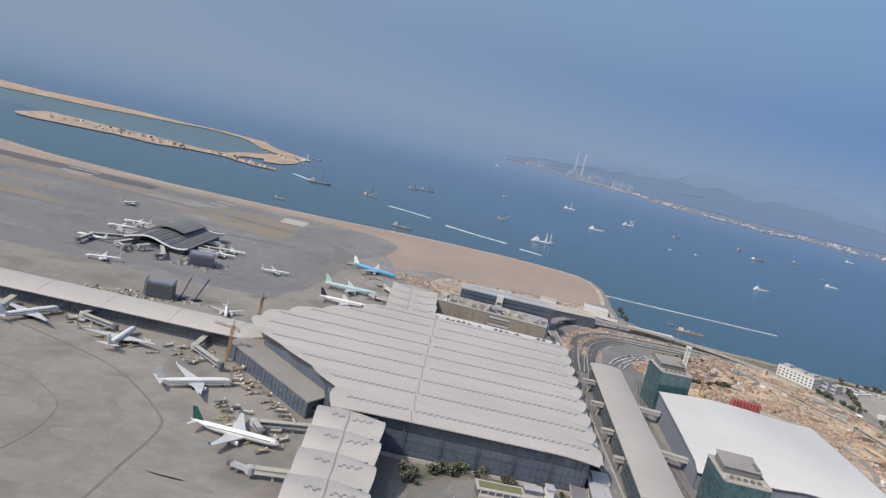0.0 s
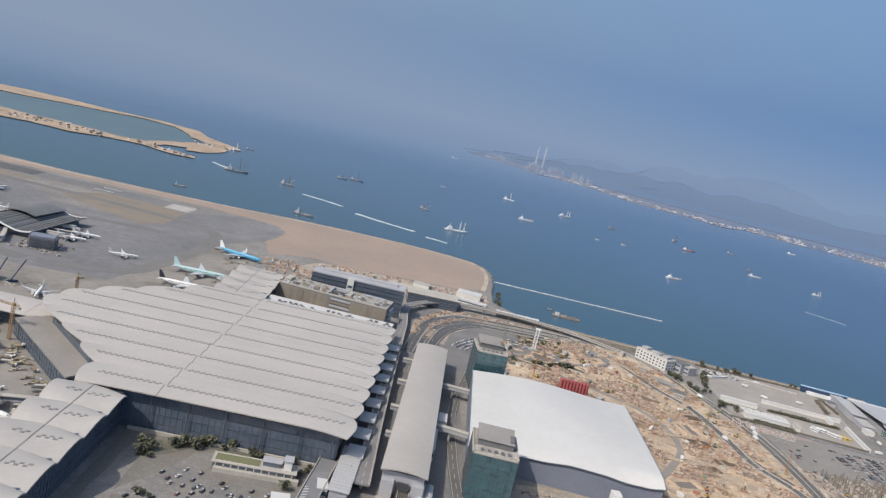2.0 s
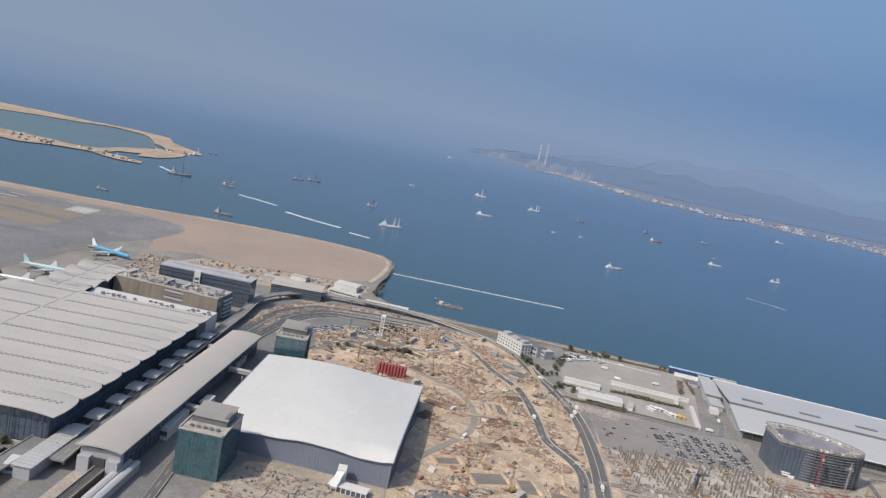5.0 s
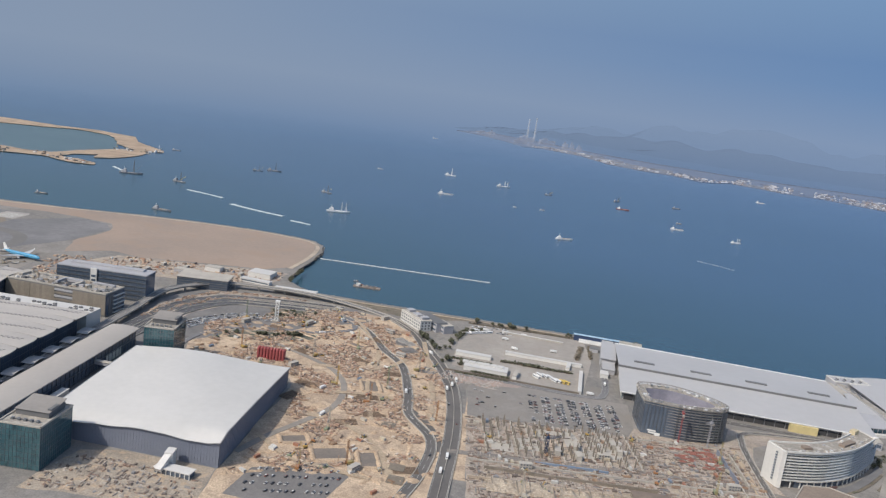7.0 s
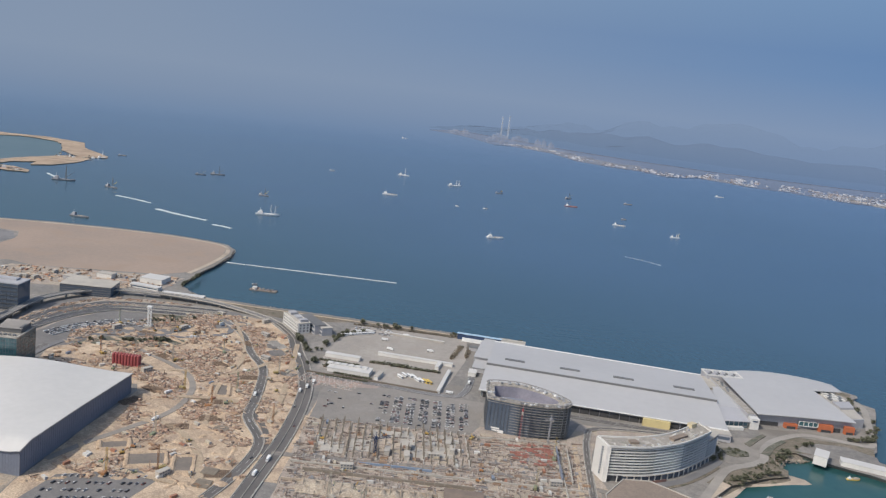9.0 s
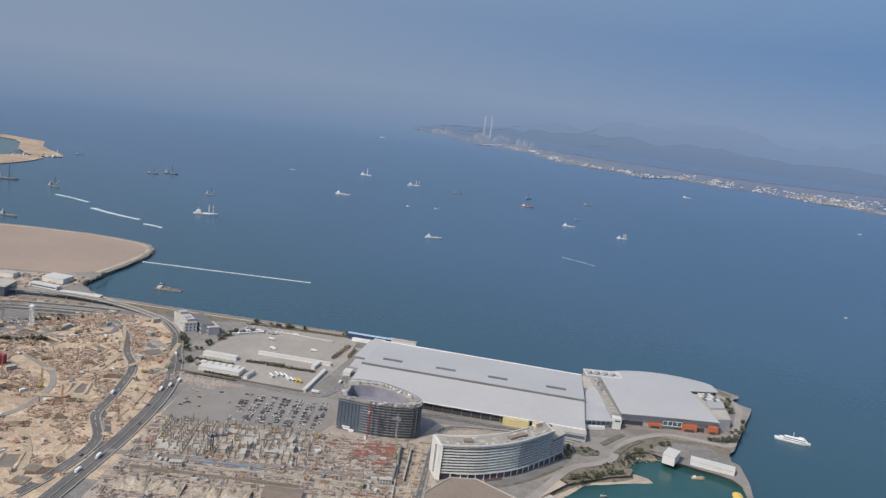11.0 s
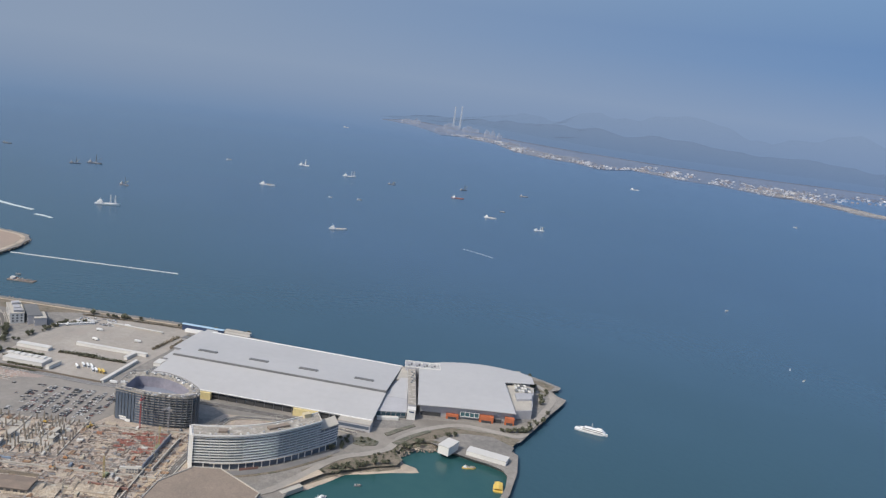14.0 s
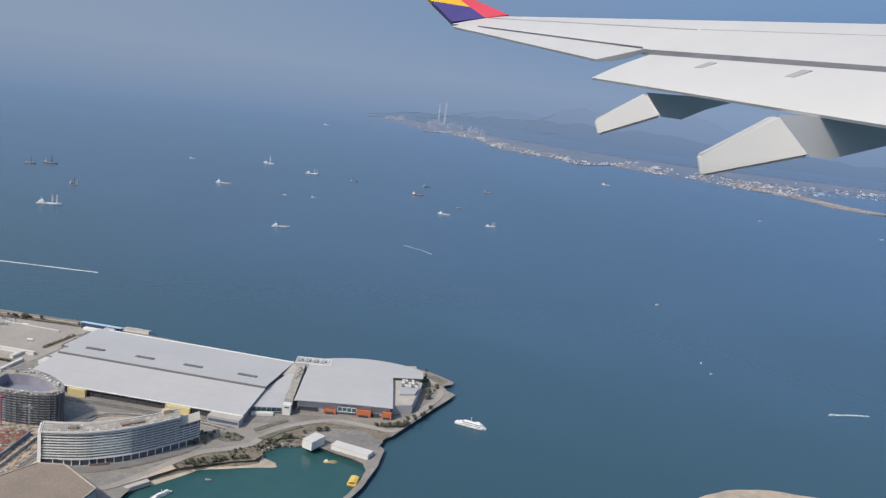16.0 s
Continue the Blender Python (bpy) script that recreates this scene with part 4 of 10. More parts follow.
box(bm, 0, 0, 15, 76, 42, 0.9)
part("roof", bm, CONC, low)

# ---- exhibition centre, hotels ----
expo = thing("exhibition_centre", 0, 0, G, 0, "very long exhibition halls with flat pale grey metal roofs", "exhibition centre")
expo.matrix_basis = Matrix.Translation((0, 0, 0))
SW, SE, NE, NW = Vector((815, 857)), Vector((1106, 811)), Vector((1137, 1003)), Vector((850, 1056))


def ex(u, v):
    p = SW.lerp(SE, u).lerp(NW.lerp(NE, u), v)
    z = 15 + 6.5 * v / 0.4 if v <= 0.4 else 24.0 - 7.0 * (v - 0.4) / 0.6
    return (p.x, p.y, z)


bm = bmesh.new()
shell(bm, 2, 6, lambda u, v: ex(u, v * 0.4), 0.9)
r1 = part("roof_sheet", bm, EXPO_ROOF, expo)
bm = bmesh.new()
shell(bm, 2, 6, lambda u, v: ex(u, 0.401 + v * 0.599), 0.9)
part("roof_sheet", bm, EXPO_ROOF, expo)
a, b = ex(0, 0.395), ex(1, 0.395)
bm = bmesh.new()
beam(bm, (a[0], a[1], 22.4), (b[0], b[1], 22.4), 1.6, 2.6)
part("clerestory", bm, DARK_ROOF, expo)
bm = bmesh.new()
prism(bm, [tuple(SW.lerp(NW, 0.02) + Vector((4, 0))), tuple(SE.lerp(NE, 0.02) - Vector((3, 0))), tuple(NE - Vector((3, 3))), tuple(NW + Vector((4, -3)))], G - 0.5, 14.3)
part("wall", bm, GREYWALL, expo)
a, b = SW.lerp(SE, 0.02), SW.lerp(SE, 0.98)
# dark boxes stand in for the shade under the overhanging eaves
for i in range(24):
    bm = bmesh.new()
    p, q = a.lerp(b, i / 24), a.lerp(b, (i + 0.9) / 24)
    beam(bm, (p.x, p.y + 3.2, 8.5), (q.x, q.y + 3.2, 8.5), 0.8, 6)
    part("dark_bay", bm, DARK, expo, "dark panel in place of the shade under the eaves")
for u in (0.12, 0.37, 0.61, 0.875):
    bm = bmesh.new()
    p = ex(u, 0.545)
    beam(bm, (p[0] - 13, p[1] + 2.2, p[2] + 0.4), (p[0] + 13, p[1] - 2.2, p[2] + 0.4), 6, 1.4)
    v_ = part("roof_vent", bm, DARK_ROOF, expo, "grey louvred roof vent")
    bm = bmesh.new()
    for i in range(9):
        x = p[0] - 12 + 3 * i
        beam(bm, (x, p[1] + 2.0 - 0.5 * i + 2.8, p[2] + 1.3), (x, p[1] + 2.0 - 0.5 * i - 2.8, p[2] + 1.3), 0.5, 0.3)
    part("louvre", bm, STEEL, v_)
for v_, w_ in ((1, 1.5), (0, 1.2)):
    bm = bmesh.new()
    for i in range(70):
        a, b = ex(i / 70, v_), ex((i + 1) / 70, v_)
        beam(bm, (a[0], a[1], a[2] + 0.2), (b[0], b[1], b[2] + 0.2), w_, 1.1)
    part("eaves_gutter", bm, WHITE, expo, "white eaves gutter")
for x0_, x1_ in ((882, 905), (1009, 1040)):
    bm = bmesh.new()
    y0_, y1_ = (SW.lerp(SE, (x - 815) / 291).y - 1.0 for x in (x0_, x1_))
    beam(bm, (x0_, y0_, 9.5), (x1_, y1_, 9.5), 5, 9)
    part("yellow_hoarding", bm, mat("pale_yellow_boarding", (0.64, 0.54, 0.28), (0.56, 0.47, 0.25), 0.1, 0.8, 0.7), expo, "yellow boarded bay")
bm = bmesh.new()
a, b = SW.lerp(NW, 0.03) + Vector((3.4, 0)), SW.lerp(NW, 0.42) + Vector((3.4, 0))
beam(bm, (a.x, a.y, 9.4), (b.x, b.y, 9.4), 0.6, 9.0)
gw_ = part("gable_glass", bm, GREEN_GLASS, expo, "pale green glazed gable wall")
bm = bmesh.new()
mullions(bm, (a.x - 0.3, a.y), (b.x - 0.3, b.y), 5, 14, 5, 3, 0.25, -0.15)
part("gable_grid", bm, WALL, gw_)
for pts_, h_, lab_ in (([(816, 984), (836, 980), (852, 1056), (832, 1060)], 9.5, "pale flat-roofed side wing"), ([(812, 948), (828, 945), (834, 978), (818, 981)], 6.0, "low pale entrance wing"), ([(834, 1062), (850, 1059), (854, 1082), (838, 1085)], 7.0, "small pale end block")):
    bm = bmesh.new()
    prism(bm, pts_, G - 0.3, G + h_)
    sw_ = part("side_wing", bm, GREYWALL, expo, lab_)
    c_ = Vector((sum(q[0] for q in pts_) / 4, sum(q[1] for q in pts_) / 4))
    bm = bmesh.new()
    prism(bm, [tuple(c_ + (Vector(q) - c_) * 1.05) for q in pts_], G + h_, G + h_ + 0.6)
    part("wing_roof", bm, EXPO_ROOF, sw_)
# link block and eastern hall
bm = bmesh.new()
prism(bm, [(1111, 850), (1147, 856), (1150, 985), (1134, 998)], G - 0.5, 14.8)
lk = part("link_block", bm, GREYWALL, expo)
bm = bmesh.new()
shell(bm, 3, 4, lambda u, v: (1116 + 30 * u + (20 - 19 * u) * v, 886 - 4 * u + (66 + 6 * u) * v, 18.2 + 1.0 * v), 0.8)
part("link_roof", bm, EXPO_ROOF, lk)
bm = bmesh.new()
prism(bm, [(1129, 950), (1146, 952), (1146, 996), (1137, 999)], 14.8, 17.2)
part("rear_deck", bm, CONC, lk, "pale rear roof deck")
bm = bmesh.new()
shell(bm, 3, 3, lambda u, v: (1108 + 39 * u + (8 - 9 * u) * v, 843 + 5 * u + (43 - 9 * u) * v, 14.6 + 3.4 * v), 0.9)
part("entrance_fascia", bm, GREYWALL, lk, "sloping grey roof over the entrance")
bm = bmesh.new()
prism(bm, [(1109, 846), (1146, 852), (1146, 855), (1110, 850)], G, 14.2)
part("entrance_glass", bm, mat("blue_entrance_glass", (0.10, 0.19, 0.22), (0.075, 0.15, 0.18), 0.1, 0.4, 0.12, spec=0.8), lk, "blue-green glazed entrance wall")
bm = bmesh.new()
mullions(bm, (1109, 846), (1146, 852), G + 2, 14, 6.2, 6.0, 0.55)
part("entrance_grid", bm, WALL, lk)
bm = bmesh.new()
box(bm, 1124, 842, G, 27, 5, 3.4, 9)
part("entrance_porch", bm, WALL, lk, "low white entrance porch")
bm = bmesh.new()
box(bm, 1151.5, 924, 12, 11, 128, 8.0, 1.2)
sp_ = part("spine_wall", bm, GREYWALL, expo, "tall grey spine wall")
bm = bmesh.new()
box(bm, 1151.5, 924, 20, 10.4, 127, 0.25, 1.2)
part("spine_roof", bm, CLUTTER_ROOF, sp_)
for i in range(7):
    bm = bmesh.new()
    box(bm, 1151 + (i % 3) * 1.4, 936 + 6.5 * i, 20.2, 3.0, 2.2, 1.3)
    part("roof_unit", bm, STEEL, sp_)
bm = bmesh.new()
box(bm, 1153, 853, G, 10.5, 10, 13.6, -3)
py2_ = part("pylon", bm, WALL, expo, "white entrance pylon with a blue sign")
bm = bmesh.new()
box(bm, 1153, 847.8, 14.6, 6, 0.3, 1.6, -3)
part("sign", bm, BLUE, py2_)
bm = bmesh.new()
box(bm, 1166, 1001, G, 50, 25, 17.5, 1)
pb_ = part("plant_block", bm, GREYWALL, expo)
bm = bmesh.new()
for cx, cy, wx, wy in ((1166, 989, 51, 1.2), (1166, 1013, 51, 1.2), (1141, 1001, 1.2, 24), (1191, 1001, 1.2, 24)):
    box(bm, cx, cy, 22.5, wx, wy, 1.2, 1)
part("parapet", bm, WALL, pb_)
for i in range(12):
    bm = bmesh.new()
    box(bm, 1146 + 3.7 * i, 1000 + 4 * ((i * 7) % 3 - 1), 22.5, 2.6, 3.4, 1.4 + 0.4 * (i % 3))
    part("roof_unit", bm, (STEEL, DARK_ROOF, WALL)[i % 3], pb_)
H2 = [(1163, 867), (1283, 871), (1279, 980), (1322, 984), (1320, 1000), (1258, 1024), (1203, 1018), (1166, 1000)]
bm = bmesh.new()
prism(bm, [(x * 0.99 + 12.3, y * 0.99 + 9.5) for x, y in H2], G - 0.5, 21)
part("hall_wall", bm, GREYWALL, expo)


def h2(u, v):
    xr = 1287 - 4 * min(v, 0.76) / 0.76 + 43 * min(1, max(0, (v - 0.76) / 0.03))
    a, b = Vector((1160, 861)).lerp(Vector((xr, 866)), u), Vector((1161, 1004)).lerp(Vector((xr, 1006)), u)
    p = a.lerp(b, v)
    p.y += 27 * math.sin(math.pi * u) ** 0.7 * max(0, v - 0.6) / 0.4
    return (p.x, p.y, 21.0 + 1.4 * math.sin(1.9 * v) + 0.8 * math.sin(math.pi * u))


bm = bmesh.new()
shell(bm, 16, 40, h2, 0.9)
r_ = part("hall_roof", bm, EXPO_ROOF, expo)
soften(r_)
bm = bmesh.new()
beam(bm, (1164, 867, 17.5), (1284, 870.5, 17.5), 1.2, 6)
part("front_band", bm, GREYWALL, expo, "pale grey fascia band")
for x, ww, hh in ((1206, 16, 6), (1250, 18, 9), (1280, 12, 9.5)):
    bm = bmesh.new()
    box(bm, x, 866.5, G, ww, 5, hh)
    op_ = part("orange_portal", bm, ORANGE, expo, "orange entrance portal")
    bm = bmesh.new()
    box(bm, x, 863.9, G, ww * 0.7, 0.4, 3.2)
    part("doorway", bm, DARK, op_)
bm = bmesh.new()
box(bm, 1228, 867.5, G + 4.5, 24, 2.0, 6)
gf_ = part("glazed_front", bm, GREEN_GLASS, expo)
bm = bmesh.new()
mullions(bm, (1216, 866.4), (1240, 866.4), G + 4.5, G + 10.5, 6, 6, 0.6)
part("white_frame", bm, WHITE, gf_)
for x, ww in ((1178, 26), (1265, 10)):
    bm = bmesh.new()
    box(bm, x, 868.5, G, ww, 1.6, 5)
    part("dark_bay", bm, DARK, expo)
bm = bmesh.new()
prism(bm, [(1286, 884), (1312, 892), (1326, 974), (1318, 980), (1281, 976)], G - 0.5, 17)
py_ = part("plant_yard", bm, GREYWALL, expo, "roof plant yard at the hall's corner")
bm = bmesh.new()
prism(bm, [(1287, 886), (1311, 893), (1325, 973), (1317, 979), (1282, 975)], 17, 17.4)
part("plant_deck", bm, CONC, py_)
bm = bmesh.new()
prism(bm, [(1294, 918), (1315, 924), (1320, 946), (1294, 940)], 17.4, 20.5)
part("plant_house", bm, GREYWALL, py_)
for i in range(14):
    bm = bmesh.new()
    box(bm, 1298 + 4.6 * (i % 5), 954 + 10 * (i // 5), 17.4, 3.4, 6.4, 2.4, 8)
    part("cooling_unit", bm, WALL if i % 3 else STEEL, py_)
sail = thing("screen_wall", 829, 1083, G, -9.5, "long blue screen wall by the seawall", "screen wall")
bm = bmesh.new()
box(bm, 0, 0, 0, 66, 4, 9)
part("panel", bm, BLUE, sail)
bm = bmesh.new()
box(bm, 0, 0, 9, 67, 6, 0.8)
part("cap", bm, mat("pale_blue_paint", (0.42, 0.58, 0.72), (0.36, 0.5, 0.64), 0.1, 0.8, 0.5), sail)
bm = bmesh.new()
box(bm, 0, -6, 0, 50, 7, 4)
part("store", bm, WHITE, sail)

# oval hotel under construction
oval = thing("unfinished_hotel", 862, 768, G, 0, "dark glass oval hotel under construction with an open roof court", "hotel")
OV = [(-46, -5), (-46, 10), (-45, 26), (-44, 40), (-41, 45), (-30, 47.5)]
OV += [(p.x, p.y) for p in smooth_line([(-18, 48, 0), (-2, 46, 0), (20, 34, 0), (38, 18, 0), (47, 4, 0), (46, -6, 0), (38, -12.5, 0), (20, -15.5, 0), (2, -15.5, 0), (-10, -14.5, 0)], 5)]
OV += [(-22, -11.5), (-34, -8.2)]
OVI = [(x * 0.76 - 2, y * 0.68 + 5) for x, y in OV]
OVG = [(x * (0.90 if x > 14 else 0.93 if x > -20 else 0.965), y * (0.90 if x > 14 else 0.93 if x > -20 else 0.965) + (1.4 if x > 14 else 0.8 if x > -20 else 0.2)) for x, y in OV]


def ring_wall(bm, outer, inner, z0, z1):
    n = len(outer)
    vs = [[bm.verts.new((*p, z)) for p in poly] for poly, z in ((outer, z0), (outer, z1), (inner, z1), (inner, z0))]
    for i in range(n):
        j = (i + 1) % n
        for a, b in zip(vs, vs[1:] + vs[:1]):
            bm.faces.new((a[i], a[j], b[j], b[i]))


bm = bmesh.new()
ring_wall(bm, OVG, OVI, 0, 36)
ow = part("glass_wall", bm, GLASS, oval)
for j in range(12):
    in_, open_from = 0.985 if j > 9 else 0.945, -20 if j > 4 else 4
    bm = bmesh.new()
    ring_wall(bm, [(x * (1.0 if x > open_from else in_), y * (1.0 if x > open_from else in_)) for x, y in OV], [(x * 0.88, y * 0.88 + 1.5) for x, y in OV], 3.0 + 3.05 * j, 3.6 + 3.05 * j)
    part("floor_slab", bm, SLAB_GREY, oval)
fins = bmesh.new()
for (x, y), (x2, y2) in zip(OV, OV[1:] + OV[:1]):
    if x > -20:
        b2 = bmesh.new()
        beam(b2, (x * 0.99, y * 0.99, 0), (x * 0.99, y * 0.99, 37), 0.7)
        part("column", b2, MULL, ow)
    else:
        for t_ in (0, 0.33, 0.66):
            fx, fy = (x + (x2 - x) * t_) * 0.975, (y + (y2 - y) * t_) * 0.975
            beam(fins, (fx, fy, 3), (fx, fy, 36), 0.35)
part("facade_fin", fins, MULL, ow)
bm = bmesh.new()
ring_wall(bm, OV, OVI, 36, 37.2)
part("roof_slab", bm, CLUTTER_ROOF, oval)
bm = bmesh.new()
ring_wall(bm, [(x * 1.0, y * 1.0) for x, y in OV], [(x * 0.985, y * 0.985) for x, y in OV], 39.5, 40.3)
for x, y in OV:
    beam(bm, (x * 0.99, y * 0.99, 37), (x * 0.99, y * 0.99, 40), 0.5)
    beam(bm, (x * 0.99, y * 0.99, 40), (x * 0.9, y * 0.9, 40), 0.4)
part("roof_frame", bm, FRAME_CONC, oval)
bm = bmesh.new()
prism(bm, [(x * 0.99, y * 0.99) for x, y in OVI], 0, 24)
part("court_floor", bm, SHADEWALL, oval, "bluish grey floor of the open court")
bm = bmesh.new()
ring_wall(bm, [(x * 1.01, y * 1.01) for x, y in OVI], [(x * 0.99, y * 0.99) for x, y in OVI], 20, 36.5)
part("court_wall", bm, mat("lilac_boarding", (0.30, 0.29, 0.34), (0.22, 0.215, 0.26), 0.08, 0.5, 0.8), oval, "lilac boarded court wall")
for i in range(80):
    bm = bmesh.new()
    a = random.choice(OV)
    k = random.uniform(0.82, 0.97)
    box(bm, a[0] * k, a[1] * k + 1, 37.2, random.uniform(1.5, 5), random.uniform(1.5, 4), random.uniform(0.6, 2.2), random.uniform(0, 90))
    part("roof_material", bm, random.choice((CONC, STEEL, WHITE, GREYWALL)), oval)

for k, (w_, z_) in enumerate(((9, 4.6), (13, 2.2), (6, 0.6))):
    bm = bmesh.new()
    box(bm, -34 + 3 * k, -9.9 - 0.75 * k, z_, w_, 0.4, 1.6, -14)
    part("sign_board", bm, WHITE, oval, "plain white board at the site entrance")

# curved white hotel
SHADE_PANEL = mat("shaded_balcony_grey", (0.53, 0.55, 0.58), (0.46, 0.48, 0.51), 0.05, 0.5, 0.5)
hotel = thing("curved_hotel", 985, 705, G, 0, "curved white hotel with ribbon balconies and a flat roof", "hotel")
front = [(-55, -37), (-32, -34), (-8, -28), (25, -11), (57, 17), (79, 40), (85, 48)]
fl = [p for p in smooth_line([(x, y, 0) for x, y in front], 4)]
back = [p + Vector((-7, 21, 0)) for p in fl]


def slab_outline(a, b, k=0.0):
    return [(p.x, p.y) for p in a] + [(p.x, p.y) for p in reversed(b)]


n_hi = int(len(fl) * 0.86)
bm = bmesh.new()
prism(bm, slab_outline([p + Vector((-1.1, 2.4, 0)) for p in fl[:n_hi]], back[:n_hi]), 0, 36)
hwall = part("glass_wall", bm, ROOM_GLASS, hotel)
bm = bmesh.new()
prism(bm, slab_outline([p + Vector((-0.4, 1.3, 0)) for p in fl[n_hi - 1:]], back[n_hi - 1:]), 0, 27)
part("low_wing_wall", bm, GLASS, hotel, "blue-grey glass wing")
for j in range(10):
    n_ = n_hi if 7.5 + 3.0 * j > 25 else len(fl)
    cuts = [0, int(len(fl) * 0.3), int(len(fl) * 0.54), n_ - 1]
    for q, (c0_, c1_) in enumerate(zip(cuts, cuts[1:])):
        bm = bmesh.new()
        s_ = [p + Vector((0.0, 0.25 * q, 0)) for p in fl[c0_:c1_ + 1]]
        prism(bm, slab_outline(s_, [p + Vector((-1.4, 2.8, 0)) for p in s_]), 7.2 + 3.0 * j, (8.2, 8.25, 8.3)[q] + 3.0 * j)
        # one balcony run in three tones; the right part is greyed for shade
        part("balcony", bm, (WALL, WHITE, SHADE_PANEL)[q], hotel, ("cream ribbon balcony", "white ribbon balcony", "ribbon balcony toned grey for shade")[q])
for i in range(0, len(fl), 2):
    bm = bmesh.new()
    p = fl[i]
    beam(bm, (p.x - 0.3, p.y + 1.4, 7), (p.x - 0.3, p.y + 1.4, 36 if i < n_hi else 26), 0.4)
    part("balcony_divider", bm, WALL, hwall)
bm = bmesh.new()
prism(bm, slab_outline([p + Vector((0, -0.8, 0)) for p in fl[:n_hi]], [p + Vector((-0.5, 0.8, 0)) for p in back[:n_hi]]), 36, 37)
part("roof", bm, CLUTTER_ROOF, hotel, "mottled gravel roof")
bm = bmesh.new()
out_ = [(p.x, p.y) for p in [q + Vector((0.1, -0.9, 0)) for q in fl[:n_hi]] + [q + Vector((-0.6, 0.9, 0)) for q in reversed(back[:n_hi])]]
in_ = [(p.x, p.y) for p in [q + Vector((-0.3, 0.1, 0)) for q in fl[:n_hi]] + [q + Vector((-0.2, -0.1, 0)) for q in reversed(back[:n_hi])]]
ring_wall(bm, out_, in_, 36.6, 38.4)
part("parapet", bm, WALL, hotel)
bm = bmesh.new()
prism(bm, slab_outline(fl[n_hi - 1:], back[n_hi - 1:]), 27, 28)
part("low_roof", bm, CONC, hotel)
for i in range(3, len(fl), 2):
    bm = bmesh.new()
    p = fl[i]
    beam(bm, (p.x - 0.3, p.y + 0.9, 0), (p.x - 0.3, p.y + 0.9, 7.4), 1.0)
    part("pillar", bm, WALL, hotel, "white pillar")
bm = bmesh.new()
a, b = fl[0], back[0]
prism(bm, [(a.x - 2.5, a.y), (a.x + 1.5, a.y - 1), (b.x + 1.5, b.y + 0.5), (b.x - 2, b.y)], 0, 37.5)
ew = part("end_wall", bm, WALL, hotel)
for j in range(11):
    bm = bmesh.new()
    box(bm, a.x - 2.7 - 2.6, a.y + 6, 6 + 2.7 * j, 0.5, 2.2, 1.2, 28)
    part("window", bm, GLASS, ew)
for t_ in (0.22, 0.62):
    bm = bmesh.new()
    p = fl[int(n_hi * t_)].lerp(back[int(n_hi * t_)], 0.5)
    d_ = fl[int(n_hi * t_) + 1] - fl[int(n_hi * t_)]
    box(bm, p.x, p.y, 37, 24 if t_ > 0.5 else 9, 6, 2.4, math.degrees(math.atan2(d_.y, d_.x)))
    part("plant_room", bm, PODIUM_ROOF, hotel, "brown plant room")
for i in range(34):
    bm = bmesh.new()
    c_ = random.randint(1, n_hi - 3)
    p = fl[c_].lerp(back[c_], random.choice((0.16, 0.24, 0.8)))
    box(bm, p.x, p.y, 37, random.uniform(1, 3.2), random.uniform(1, 2), random.uniform(0.6, 1.6), random.choice((10, 35)))
    part("roof_unit", bm, random.choice((CONC, GREYWALL, WALL)), hotel)
bm = bmesh.new()
p = fl[n_hi - 3].lerp(back[n_hi - 3], 0.75)
box(bm, p.x - 6, p.y, 37, 9, 6, 4.5, 40)
part("stair_tower", bm, mat("cream_render", (0.58, 0.50, 0.33), (0.50, 0.43, 0.29), 0.1, 0.8, 0.8), hotel, "cream stair tower")
bm = bmesh.new()
prism(bm, slab_outline([p + Vector((-0.6, 1.8, 0)) for p in fl[4:]], [p + Vector((-0.9, 2.3, 0)) for p in fl[4:]]), 0, 6.6)
pd_ = part("podium", bm, GLASS, hotel, "dark glazed podium")
bm = bmesh.new()
prism(bm, slab_outline([p + Vector((0.2, -0.5, 0)) for p in fl[4:]], [p + Vector((0, 2.5, 0)) for p in fl[4:]]), 6.65, 7.15)
part("podium_roof", bm, CONC, pd_)

# drive before the hotel, with a planted strip and hoardings
def along_front(o0, o1, a=4, b=None):
    ln = [p + Vector((985, 705, 0)) for p in fl[a:b]]
    return [(p.x + 0.45 * o0, p.y - 0.9 * o0) for p in ln] + [(p.x + 0.45 * o1, p.y - 0.9 * o1) for p in reversed(ln)]


sheet("drive", along_front(3.5, 12), G + 0.42, TAXI, "grey paved drive along the hotel front")
sheet("planted_strip", wobble(along_front(12.2, 15.5, 6, -3), 0.5, 6, 2), G + 0.5, BROWN_SCRUB, "brown planted strip beside the hotel drive")
hb = thing("site_hoarding", 985, 705, G, 0, "faded red hoarding panels before the hotel", "hoarding")
for i in range(11, 16):
    a_, b_ = fl[i] + Vector((1.2, -2.4, 0)), fl[i + 1] + Vector((1.2, -2.4, 0))
    bm = bmesh.new()
    beam(bm, (a_.x, a_.y, 1.5), (b_.x, b_.y, 1.5), 0.3, 2.6)
    part("panel", bm, RUST, hb)

# flat roofed block by the basin
flat = thing("podium_building", 968, 600, G, 0, "low block with a wide tan flat roof beside the hotel", "building")
PL = [(-58, -40), (-52, 8), (-28, 42), (-2, 44), (44, 6), (30, -60)]
bm = bmesh.new()
prism(bm, PL, 0, 15.5)
part("wall", bm, GREYWALL, flat)
bm = bmesh.new()
prism(bm, [(x * 1.02, y * 1.02) for x, y in PL], 15.5, 16.6)
part("roof", bm, PODIUM_ROOF, flat, "tan dusty flat roof")
bm = bmesh.new()
